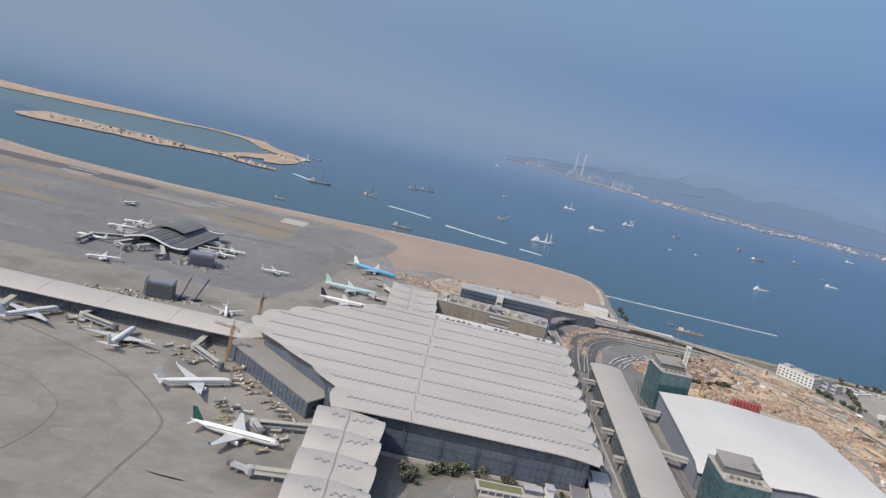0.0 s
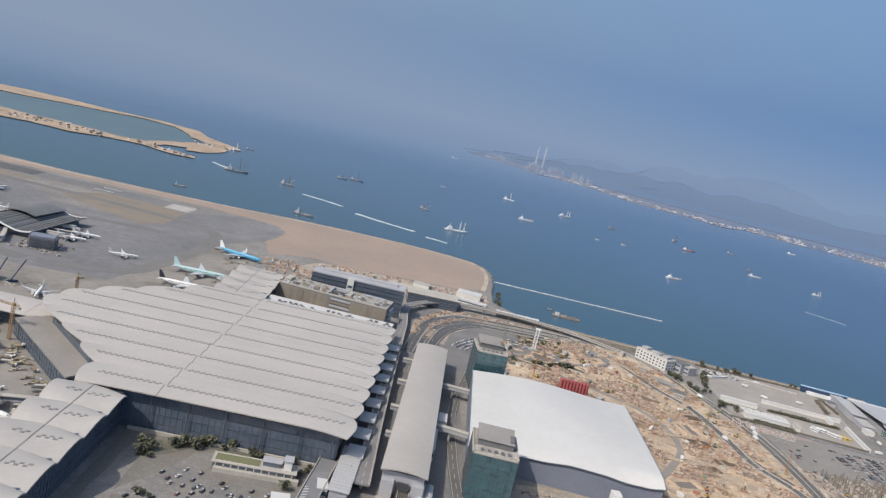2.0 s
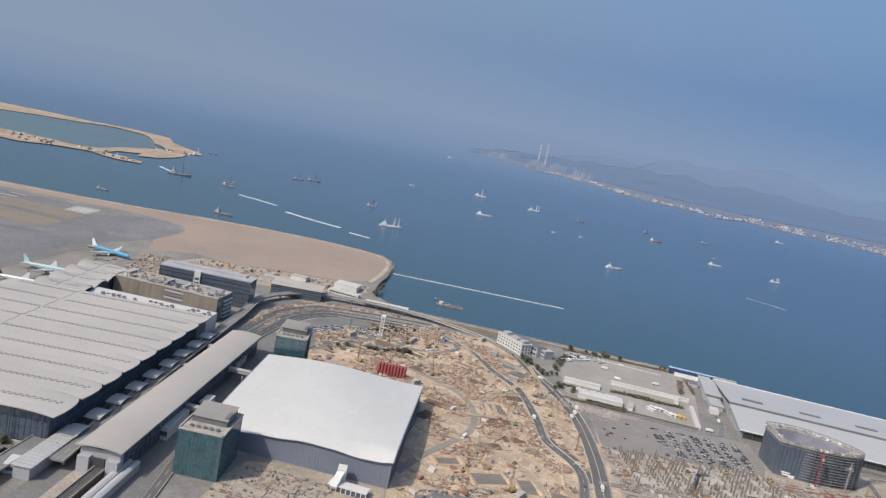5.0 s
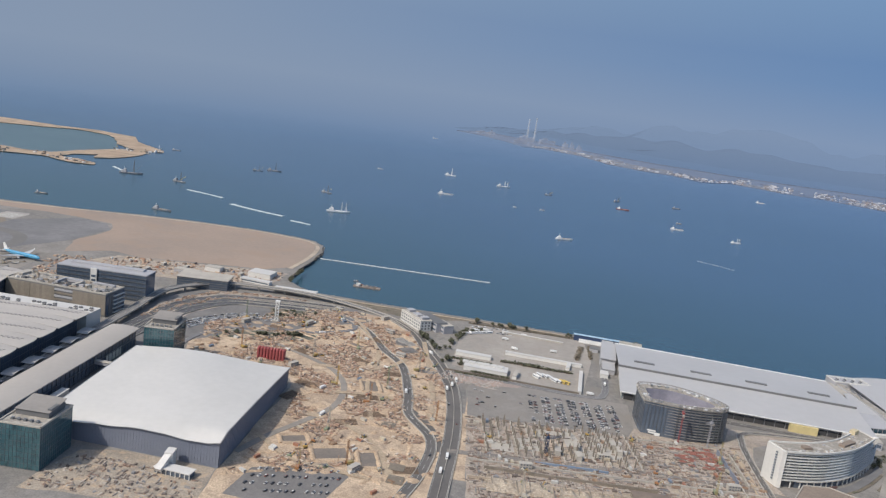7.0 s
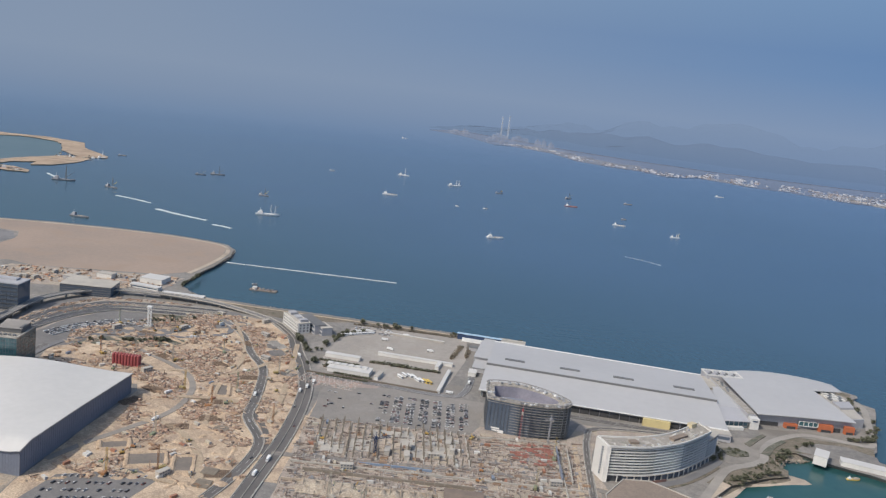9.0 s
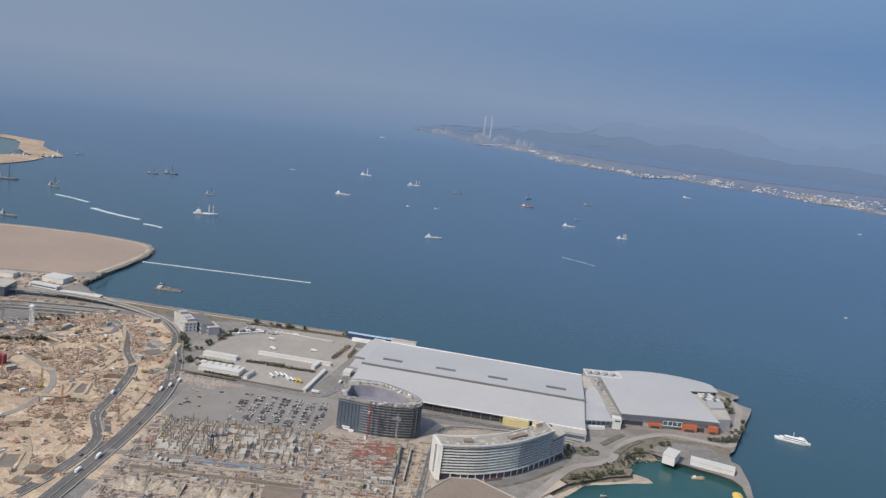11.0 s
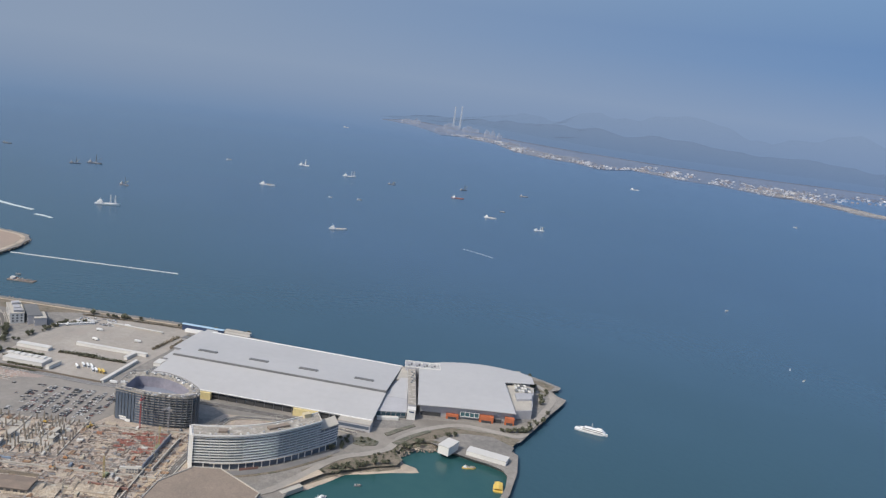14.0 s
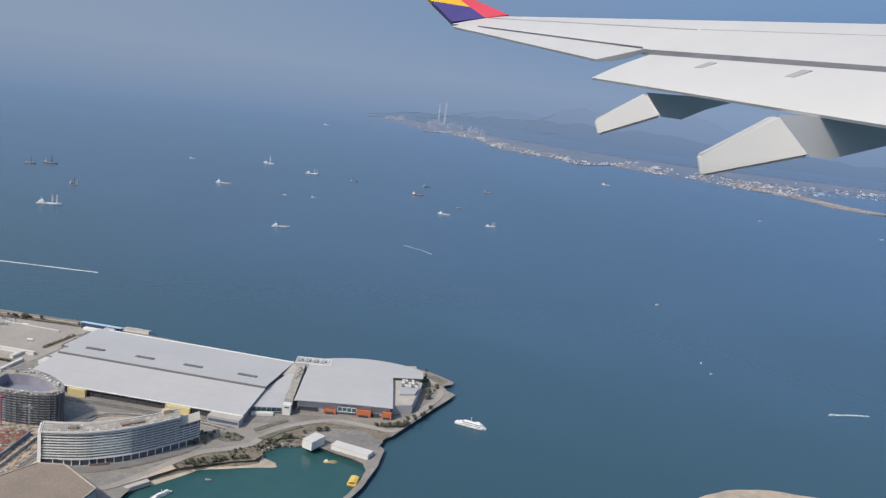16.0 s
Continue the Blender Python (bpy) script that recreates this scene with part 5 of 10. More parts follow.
for (x0_, y0_), (x1_, y1_) in zip(PL, PL[1:] + PL[:1]):
    beam(bm, (x0_, y0_, 17.0), (x1_, y1_, 17.0), 0.9, 1.0)
part("parapet", bm, CONC, flat)

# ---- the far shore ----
# blue-grey colours and transparency put haze into the far ground and town
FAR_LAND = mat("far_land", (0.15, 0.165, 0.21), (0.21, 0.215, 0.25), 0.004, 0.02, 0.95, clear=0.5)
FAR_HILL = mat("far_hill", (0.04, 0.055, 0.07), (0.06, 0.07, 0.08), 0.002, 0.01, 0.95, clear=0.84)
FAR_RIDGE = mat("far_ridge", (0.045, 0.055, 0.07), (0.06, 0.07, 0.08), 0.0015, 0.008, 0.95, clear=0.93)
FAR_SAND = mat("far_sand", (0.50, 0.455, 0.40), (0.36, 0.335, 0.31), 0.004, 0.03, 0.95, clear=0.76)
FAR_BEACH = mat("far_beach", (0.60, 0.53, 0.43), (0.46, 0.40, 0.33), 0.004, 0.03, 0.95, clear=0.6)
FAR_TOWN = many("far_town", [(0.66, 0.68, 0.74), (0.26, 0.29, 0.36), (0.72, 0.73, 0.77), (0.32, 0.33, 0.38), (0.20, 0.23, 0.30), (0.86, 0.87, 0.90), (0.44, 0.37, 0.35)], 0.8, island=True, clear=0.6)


def far_poly(name, pts, z, m, label, category, step=120, rough=18):
    """A thin sheet of far ground with a low edge."""
    bm = bmesh.new()
    out = wobble(pts, rough, step, 3)
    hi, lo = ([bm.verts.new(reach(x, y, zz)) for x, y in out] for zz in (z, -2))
    bm.faces.new(hi)
    for k in range(len(out)):
        bm.faces.new((lo[k - 1], lo[k], hi[k], hi[k - 1]))
    return tagged(obj(name, bm, m), label, category, kind="structure")


COAST = [(700, 8900), (1000, 8500), (1180, 7900), (1330, 7230), (1480, 7330), (1596, 7212), (1800, 6950), (1895, 6190), (2110, 5900), (2300, 5830), (2410, 5480), (2540, 5560), (2741, 5800), (2909, 5630), (2984, 5440), (3249, 5400), (3347, 5215), (3476, 5000), (3640, 5010), (3740, 4790), (3801, 4477), (3950, 4377), (4060, 4390)]
INLAND = [(4080, 4480), (3980, 4700), (3960, 5200), (4300, 5700), (5200, 5900), (7200, 5600), (9000, 5400), (9000, 6400), (6500, 6500), (4700, 6700), (3900, 6750), (3250, 6900), (2600, 7350), (2100, 7900), (1700, 8700), (1000, 9700)]
FOOT = [(700, 9750), (1200, 9500), (1700, 8750), (2100, 7950), (2600, 7380), (3250, 6930), (3900, 6780), (4700, 6720), (6500, 6520), (9000, 6420)]
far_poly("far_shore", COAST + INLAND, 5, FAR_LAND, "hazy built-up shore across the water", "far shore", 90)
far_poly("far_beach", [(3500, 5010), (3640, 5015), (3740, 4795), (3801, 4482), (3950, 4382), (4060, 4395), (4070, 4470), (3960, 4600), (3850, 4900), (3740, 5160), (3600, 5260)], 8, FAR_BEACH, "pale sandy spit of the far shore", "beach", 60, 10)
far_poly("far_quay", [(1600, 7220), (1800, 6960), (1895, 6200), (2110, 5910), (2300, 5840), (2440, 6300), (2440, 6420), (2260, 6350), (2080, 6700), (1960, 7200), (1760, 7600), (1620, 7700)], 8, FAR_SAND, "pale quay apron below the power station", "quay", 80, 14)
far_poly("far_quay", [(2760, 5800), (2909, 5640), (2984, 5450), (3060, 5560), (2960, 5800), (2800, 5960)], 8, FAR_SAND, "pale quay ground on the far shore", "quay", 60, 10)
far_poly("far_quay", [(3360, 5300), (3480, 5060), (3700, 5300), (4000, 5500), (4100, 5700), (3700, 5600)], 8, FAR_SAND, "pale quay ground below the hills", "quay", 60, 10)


def slope_sheet(m, label, near, far, top, seed):
    """Hillside rising from the foot of the hills to an uneven crest, as one sheet."""
    bm = bmesh.new()
    ln = smooth_line([(x, y, 0) for x, y in FOOT], 110)
    rows = []
    for i, q in enumerate(ln):
        u = i / (len(ln) - 1)
        crest = top * min(1.0, 0.18 + 3.2 * u) * (0.72 + 0.42 * noise.noise((u * 9.0, seed, 1.0)) + 0.22 * noise.noise((u * 31.0, seed, 5.0)))
        row = []
        for k in range(9):
            v = k / 8
            d = near + (far - near) * v + 120 * noise.noise((u * 14.0, v * 3.0, seed))
            z = 4 + crest * (v ** 0.85) + (1 - v) * v * 160 * noise.noise((u * 24.0, v * 5.0, seed + 3))
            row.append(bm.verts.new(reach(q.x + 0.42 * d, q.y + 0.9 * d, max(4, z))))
        rows.append(row)
    for a, b in zip(rows, rows[1:]):
        for k in range(8):
            bm.faces.new((a[k], b[k], b[k + 1], a[k + 1]))
    h = tagged(obj("far_hills", bm, m), label, "hills", kind="structure")
    for f in h.data.polygons:
        f.use_smooth = True


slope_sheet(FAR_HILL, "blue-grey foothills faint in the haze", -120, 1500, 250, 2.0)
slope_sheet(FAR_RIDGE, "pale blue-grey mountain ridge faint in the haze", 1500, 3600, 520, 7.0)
bm = bmesh.new()
rnd = random.Random(4)
line = COAST[3:20]
made = 0
while made < 1700:
    s = rnd.random() * (len(line) - 1)
    if rnd.random() > 0.04 + 1.9 * max(0, 0.10 + noise.noise((s * 1.7, 4.0, 1.0))):
        continue
    a, b = Vector(line[int(s)]), Vector(line[int(s) + 1])
    q = a.lerp(b, s - int(s)) + Vector((0.42, 0.9)) * (10 + (320 + 420 * (s > 9)) * rnd.random() ** 1.7)
    made += 1
    before = len(bm.verts)
    big = rnd.random() < 0.10
    box(bm, q.x, q.y, 5, rnd.uniform(6, 15) * (2.6 if big else 1), rnd.uniform(6, 14), rnd.uniform(2, 9) * (1.5 if big else 1), rnd.uniform(-30, 30))
    bm.verts.ensure_lookup_table()
    for v in bm.verts[before:]:
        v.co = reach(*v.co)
for _ in range(300):
    before = len(bm.verts)
    t_ = rnd.random()
    x, y = 3500 + 1900 * t_ + rnd.uniform(-150, 150), 5500 + 350 * t_ + rnd.gauss(0, 170)
    box(bm, x, y, 5, rnd.uniform(8, 26), rnd.uniform(8, 16), rnd.uniform(2, 12), rnd.uniform(-30, 30))
    bm.verts.ensure_lookup_table()
    for v in bm.verts[before:]:
        v.co = reach(*v.co)
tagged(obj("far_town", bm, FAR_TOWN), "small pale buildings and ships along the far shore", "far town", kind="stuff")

# pale tone and transparency stand in for haze on the power station
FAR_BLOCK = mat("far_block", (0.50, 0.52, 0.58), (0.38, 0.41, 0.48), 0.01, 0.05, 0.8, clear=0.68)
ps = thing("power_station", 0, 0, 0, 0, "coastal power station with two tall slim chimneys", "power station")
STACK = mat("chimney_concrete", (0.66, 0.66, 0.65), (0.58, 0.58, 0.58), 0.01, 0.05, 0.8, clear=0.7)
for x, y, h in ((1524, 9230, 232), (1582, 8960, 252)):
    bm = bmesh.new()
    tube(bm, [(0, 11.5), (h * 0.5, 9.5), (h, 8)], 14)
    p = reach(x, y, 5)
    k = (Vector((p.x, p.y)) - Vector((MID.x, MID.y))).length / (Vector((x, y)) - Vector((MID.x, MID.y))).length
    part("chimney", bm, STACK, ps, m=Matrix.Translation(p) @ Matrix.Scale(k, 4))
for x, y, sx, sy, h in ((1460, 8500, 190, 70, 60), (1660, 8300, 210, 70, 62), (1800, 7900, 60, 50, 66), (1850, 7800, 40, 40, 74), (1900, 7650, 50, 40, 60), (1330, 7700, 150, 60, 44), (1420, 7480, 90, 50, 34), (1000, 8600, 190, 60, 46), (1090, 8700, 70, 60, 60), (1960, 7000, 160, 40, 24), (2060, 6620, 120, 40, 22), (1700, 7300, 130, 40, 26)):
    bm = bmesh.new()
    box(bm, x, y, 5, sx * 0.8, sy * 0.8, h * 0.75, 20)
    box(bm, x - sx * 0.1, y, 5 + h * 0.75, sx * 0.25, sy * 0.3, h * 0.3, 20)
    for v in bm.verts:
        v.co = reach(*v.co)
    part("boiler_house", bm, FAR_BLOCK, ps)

# ---- airliners ----
def airliner(paint, fin_paint, belly, label, L=63.0, span=60.0):
    a = thing("airliner", 0, 0, 0, 0, label, "airliner", "parked airliners")
    r = L * 0.0445
    zc = r + 2.3
    bm = bmesh.new()
    n = 14
    prof = [(-0.5, 0.05, 0.75), (-0.44, 0.28, 0.62), (-0.36, 0.62, 0.32), (-0.26, 0.92, 0.07), (-0.18, 1.0, 0.0), (0.33, 1.0, 0.0), (0.41, 0.93, -0.02), (0.46, 0.72, -0.08), (0.49, 0.4, -0.16), (0.5, 0.08, -0.2)]
    rings_ = []
    for t, k, up in prof:
        rings_.append([bm.verts.new((t * L, r * k * math.cos(2 * math.pi * i / n), zc + up * r + r * k * math.sin(2 * math.pi * i / n))) for i in range(n)])
    for q, s in zip(rings_, rings_[1:]):
        for i in range(n):
            j = (i + 1) % n
            bm.faces.new((q[i], q[j], s[j], s[i]))
    bm.faces.new(rings_[0][::-1]), bm.faces.new(rings_[-1])
    f = part("fuselage", bm, paint, a)
    for p in f.data.polygons:
        p.use_smooth = True
    for sgn in (-1, 1):
        bm = bmesh.new()
        beam(bm, (-0.3 * L, sgn * r * 0.985, zc + 0.35 * r), (0.40 * L, sgn * r * 0.985, zc + 0.35 * r), 0.12, 0.35)
        part("window_band", bm, DARK, f)
    bm = bmesh.new()
    beam(bm, (0.462 * L, -r * 0.5, zc + 0.42 * r), (0.462 * L, r * 0.5, zc + 0.42 * r), 0.7, 0.6)
    part("cockpit_window", bm, DARK, f)

    def slab(name, pts, th, m, parent=a):
        bm = bmesh.new()
        lo = [bm.verts.new(Vector(p) - Vector((0, 0, t / 2))) for p, t in zip(pts, th)]
        hi = [bm.verts.new(Vector(p) + Vector((0, 0, t / 2))) for p, t in zip(pts, th)]
        bm.faces.new(lo[::-1]), bm.faces.new(hi)
        for i in range(len(pts)):
            j = (i + 1) % len(pts)
            bm.faces.new((lo[i], lo[j], hi[j], hi[i]))
        return part(name, bm, m, parent)

    s = span / 2
    for sg in (-1, 1):
        w_ = slab("wing", [(0.12 * L, sg * r * 0.7, zc - 0.55 * r), (-0.075 * L, sg * s, zc + 1.6), (-0.105 * L, sg * s, zc + 1.6), (-0.075 * L, sg * s * 0.36, zc), (-0.09 * L, sg * r * 0.7, zc - 0.55 * r)], [1.3, 0.25, 0.25, 0.6, 0.9], belly)
        bm = bmesh.new()
        vs = [(-0.08 * L, sg * s, zc + 1.6), (-0.105 * L, sg * s, zc + 1.6), (-0.118 * L, sg * (s + 0.9), zc + 3.8), (-0.105 * L, sg * (s + 0.9), zc + 3.8)]
        q = [bm.verts.new(v) for v in vs] + [bm.verts.new((v[0], v[1] + 0.15, v[2])) for v in vs]
        for fc in ((0, 1, 2, 3), (7, 6, 5, 4), (0, 4, 5, 1), (1, 5, 6, 2), (2, 6, 7, 3), (3, 7, 4, 0)):
            bm.faces.new([q[i] for i in fc])
        part("winglet", bm, fin_paint, w_)
        bm = bmesh.new()
        tube(bm, [(-2.6, 0.75), (-1.2, 1.35), (1.4, 1.55), (2.6, 1.45), (2.62, 1.2), (1.8, 0.2)], 10, "x")
        part("engine", bm, WHITE, a, m=pose(0.055 * L, sg * s * 0.32, zc - 0.85 * r - 0.4))
        slab("tailplane", [(-0.40 * L, sg * r * 0.25, zc + 0.45 * r), (-0.465 * L, sg * s * 0.32, zc + 0.75 * r), (-0.49 * L, sg * s * 0.32, zc + 0.75 * r), (-0.475 * L, sg * r * 0.15, zc + 0.45 * r)], [0.5, 0.2, 0.2, 0.4], belly)
        bm = bmesh.new()
        box(bm, -0.03 * L, sg * 5.0, 0, 2.6, 1.4, 1.3)
        box(bm, -0.03 * L, sg * 5.0, 1.3, 0.5, 0.5, zc - r - 0.2)
        part("landing_gear", bm, TYRE, a)
    bm = bmesh.new()
    box(bm, 0.38 * L, 0, 0, 1.2, 0.9, 1.0)
    box(bm, 0.38 * L, 0, 1.0, 0.4, 0.4, zc - r)
    part("nose_gear", bm, TYRE, a)
    bm = bmesh.new()
    h = L * 0.135
    vs = [(-0.355 * L, zc + 0.85 * r), (-0.455 * L, zc + r + h), (-0.50 * L, zc + r + h), (-0.475 * L, zc + 0.7 * r)]
    q = [bm.verts.new((x, -0.28, z)) for x, z in vs] + [bm.verts.new((x, 0.28, z)) for x, z in vs]
    for fc in ((0, 1, 2, 3), (7, 6, 5, 4), (0, 4, 5, 1), (1, 5, 6, 2), (2, 6, 7, 3), (3, 7, 4, 0)):
        bm.faces.new([q[i] for i in fc])
    part("fin", bm, fin_paint, a)
    return a


GREENF = mat("dark_green_paint", (0.02, 0.085, 0.078), (0.02, 0.07, 0.065), 0.1, 0.5, 0.35)
NAVY = mat("navy_paint", (0.03, 0.03, 0.05), (0.04, 0.035, 0.05), 0.1, 0.5, 0.35)
LGREY = mat("wing_grey", (0.55, 0.56, 0.57), (0.47, 0.48, 0.49), 0.1, 0.5, 0.4)


def park(a, x, y, rz, first_=True, z=G + 0.17):
    if first_:
        a.matrix_basis = pose(x, y, z, 0, 0, rz)
        return a
    return copy_thing(a, pose(x, y, z, 0, 0, rz))


park(airliner(WHITE, GREENF, LGREY, "white airliner with a dark green fin at the gate"), -92, 502, -5)
w1 = park(airliner(WHITE, WHITE, LGREY, "plain white airliner parked on the apron", 60), -143, 576, 34)
park(w1, -225, 637, 90, False), park(w1, -309, 648, 64, False)
park(airliner(SKYBLUE, WHITE, LGREY, "sky-blue airliner with a white fin at the pier", 70, 64), -54, 1142, -17)
park(airliner(TEAL, TEAL, LGREY, "pale turquoise airliner at the pier", 71, 62), -70, 990, 2)
park(airliner(WHITE, NAVY, LGREY, "white airliner with a dark navy fin at the pier", 63), -69, 917, 1)
w2 = park(airliner(WHITE, LGREY, LGREY, "small white narrow-body airliner on the taxiway", 38, 34), -346, 881, 204)
park(w2, -171, 997, 18, False), park(w2, -461, 1244, 70, False), park(w2, -175, 779, 284, False), park(w2, -398, 968, 178, False)
park(w2, -399, 1062, 196, False), park(w2, -396, 1110, 190, False), park(w2, -245, 1060, 8, False), park(w2, -250, 1026, 14, False)


# ---- boarding bridges ----
def bridge(x, y, rz, L, label="grey boarding bridge reaching from the concourse"):
    b = thing("boarding_bridge", x, y, G, rz, label, "boarding bridge", "boarding bridges")
    bm = bmesh.new()
    box(bm, L * 0.3, 0, 4.2, L * 0.62, 4.2, 3.4)
    part("fixed_tunnel", bm, WALL, b)
    bm = bmesh.new()
    box(bm, L * 0.3, 0, 7.6, L * 0.64, 5.2, 0.5)
    part("tunnel_roof", bm, CONC, b)
    bm = bmesh.new()
    tube(bm, [(3.6, 3.2), (8.2, 3.2), (8.8, 1.0)], 10)
    part("rotunda", bm, GREYWALL, b, m=pose(L * 0.63, 0, 0))
    bm = bmesh.new()
    beam(bm, (L * 0.63, 0, 5.7), (L * 0.95, -7, 5.2), 3.0, 2.8)
    part("moving_tunnel", bm, GREYWALL, b)
    bm = bmesh.new()
    box(bm, L * 0.97, -7.4, 3.8, 4, 4, 3.2)
    part("cab", bm, DARK_ROOF, b)
    for k in (0.25, 0.63):
        bm = bmesh.new()
        box(bm, L * k, 0, 0, 1.6, 1.6, 4.3)
        part("leg", bm, CONC, b)
    bm = bmesh.new()
    box(bm, L * 0.85, -5, 0, 2.4, 3.4, 4.2, 0, 0.6)
    part("wheel_frame", bm, STEEL, b)
    return b


for x, y, rz, L in ((-336, 672, -80, 42), (-46, 458, 190, 38), (-22, 905, 178, 26), (-22, 975, 178, 26), (-10, 1010, 120, 60), (-288, 1072, 20, 30), (-280, 1020, 5, 30), (-362, 1030, 185, 34), (-362, 1090, 185, 30), (-330, 978, 250, 28)):
    bridge(x, y, rz, L)


def long_bridge(pts, label="long grey glazed boarding bridge bent at its rotunda"):
    """A boarding bridge of several glazed tunnels with a rotunda at each bend and a cab at the end."""
    b = thing("boarding_bridge", pts[0][0], pts[0][1], G, 0, label, "boarding bridge", "boarding bridges")
    q = [Vector((x - pts[0][0], y - pts[0][1], 0)) for x, y in pts]
    for i, (p0, p1) in enumerate(zip(q, q[1:])):
        wide = 4.4 if i == 0 else 3.6
        for name, z, h, ww, m_ in (("tunnel_floor", 4.4, 0.9, wide, GREYWALL), ("tunnel_glass", 5.9, 2.2, wide - 0.3, GLASS), ("tunnel_roof", 7.3, 0.6, wide + 0.5, CONC)):
            bm = bmesh.new()
            beam(bm, (p0.x, p0.y, z), (p1.x, p1.y, z), ww, h)
            part(name, bm, m_, b)
        n_ = max(1, int((p1 - p0).length / 18))
        for k in range(n_):
            p = p0.lerp(p1, (k + 0.6) / n_)
            bm = bmesh.new()
            box(bm, p.x, p.y, 0, 1.8, 1.8, 4.2)
            part("leg", bm, CONC, b)
        bm = bmesh.new()
        tube(bm, [(3.6, 3.2), (8.0, 3.2), (8.6, 1.0)], 10)
        part("rotunda" if i < len(q) - 2 else "cab", bm, GREYWALL if i < len(q) - 2 else DARK_ROOF, b, m=pose(p1.x, p1.y, 0))
    return b


for pts in ([(-166, 702), (-167, 650), (-136, 620)], [(-268, 704), (-272, 668), (-238, 655)], [(-46, 536), (-84, 524), (-76, 510)], [(-362, 1006), (-400, 972), (-399, 930)], [(-352, 1000), (-362, 955), (-346, 942)], [(-318, 990), (-300, 946), (-306, 936)], [(-285, 1040), (-250, 1046), (-246, 1036)]):
    long_bridge(pts)
bm = bmesh.new()
q_ = random.Random(12)
for _ in range(260):
    t_ = q_.random()
    x, y = (-310 + 112 * t_ + q_.uniform(-8, 8), 768 + 34 * t_ + q_.uniform(-14, 10)) if q_.random() < 0.7 else (q_.uniform(-290, -225), q_.uniform(930, 985))
    box(bm, x, y, G + 0.1, q_.uniform(0.8, 6), q_.uniform(0.6, 2.4), q_.uniform(0.3, 1.8), q_.uniform(0, 180), q_.uniform(0.4, 1))
tagged(obj("works_clutter", bm, many("works_clutter_paint", [(0.36, 0.32, 0.27), (0.15, 0.145, 0.14), (0.5, 0.47, 0.42), (0.28, 0.2, 0.15), (0.4, 0.36, 0.3)], 0.85, island=True)), "heaps of works gear behind the concourse", "works", kind="stuff")

# ---- ships ----
# dark hulls are toned blue-grey in place of haze
HULL_D = mat("dark_hull", (0.16, 0.175, 0.205), (0.23, 0.225, 0.225), 0.2, 0.8, 0.6)
HULL_R = mat("red_hull", (0.36, 0.13, 0.10), (0.29, 0.12, 0.10), 0.2, 0.8, 0.6)
FOAM = mat("white_foam", (0.62, 0.66, 0.66), (0.40, 0.47, 0.50), 0.08, 0.5, 0.8)


SHIP_WHITE = mat("greyed_ship_white", (0.78, 0.78, 0.77), (0.62, 0.62, 0.62), 0.15, 0.7, 0.6)


def hull_mesh(L, B, H):
    bm = bmesh.new()
    pts = [(-0.5, 0.42), (-0.47, 0.5), (0.2, 0.5), (0.36, 0.36), (0.5, 0.02)]
    out = [(a * L, b * B) for a, b in pts] + [(a * L, -b * B) for a, b in reversed(pts)]
    lo = [bm.verts.new((x * 0.96, y * 0.8, -1.0)) for x, y in out]
    hi = [bm.verts.new((x, y, H + (0.6 * H if x > 0.3 * L else 0))) for x, y in out]
    for i in range(len(out)):
        j = (i + 1) % len(out)
        bm.faces.new((lo[i], lo[j], hi[j], hi[i]))
    bm.faces.new(hi), bm.faces.new(lo[::-1])
    return bm


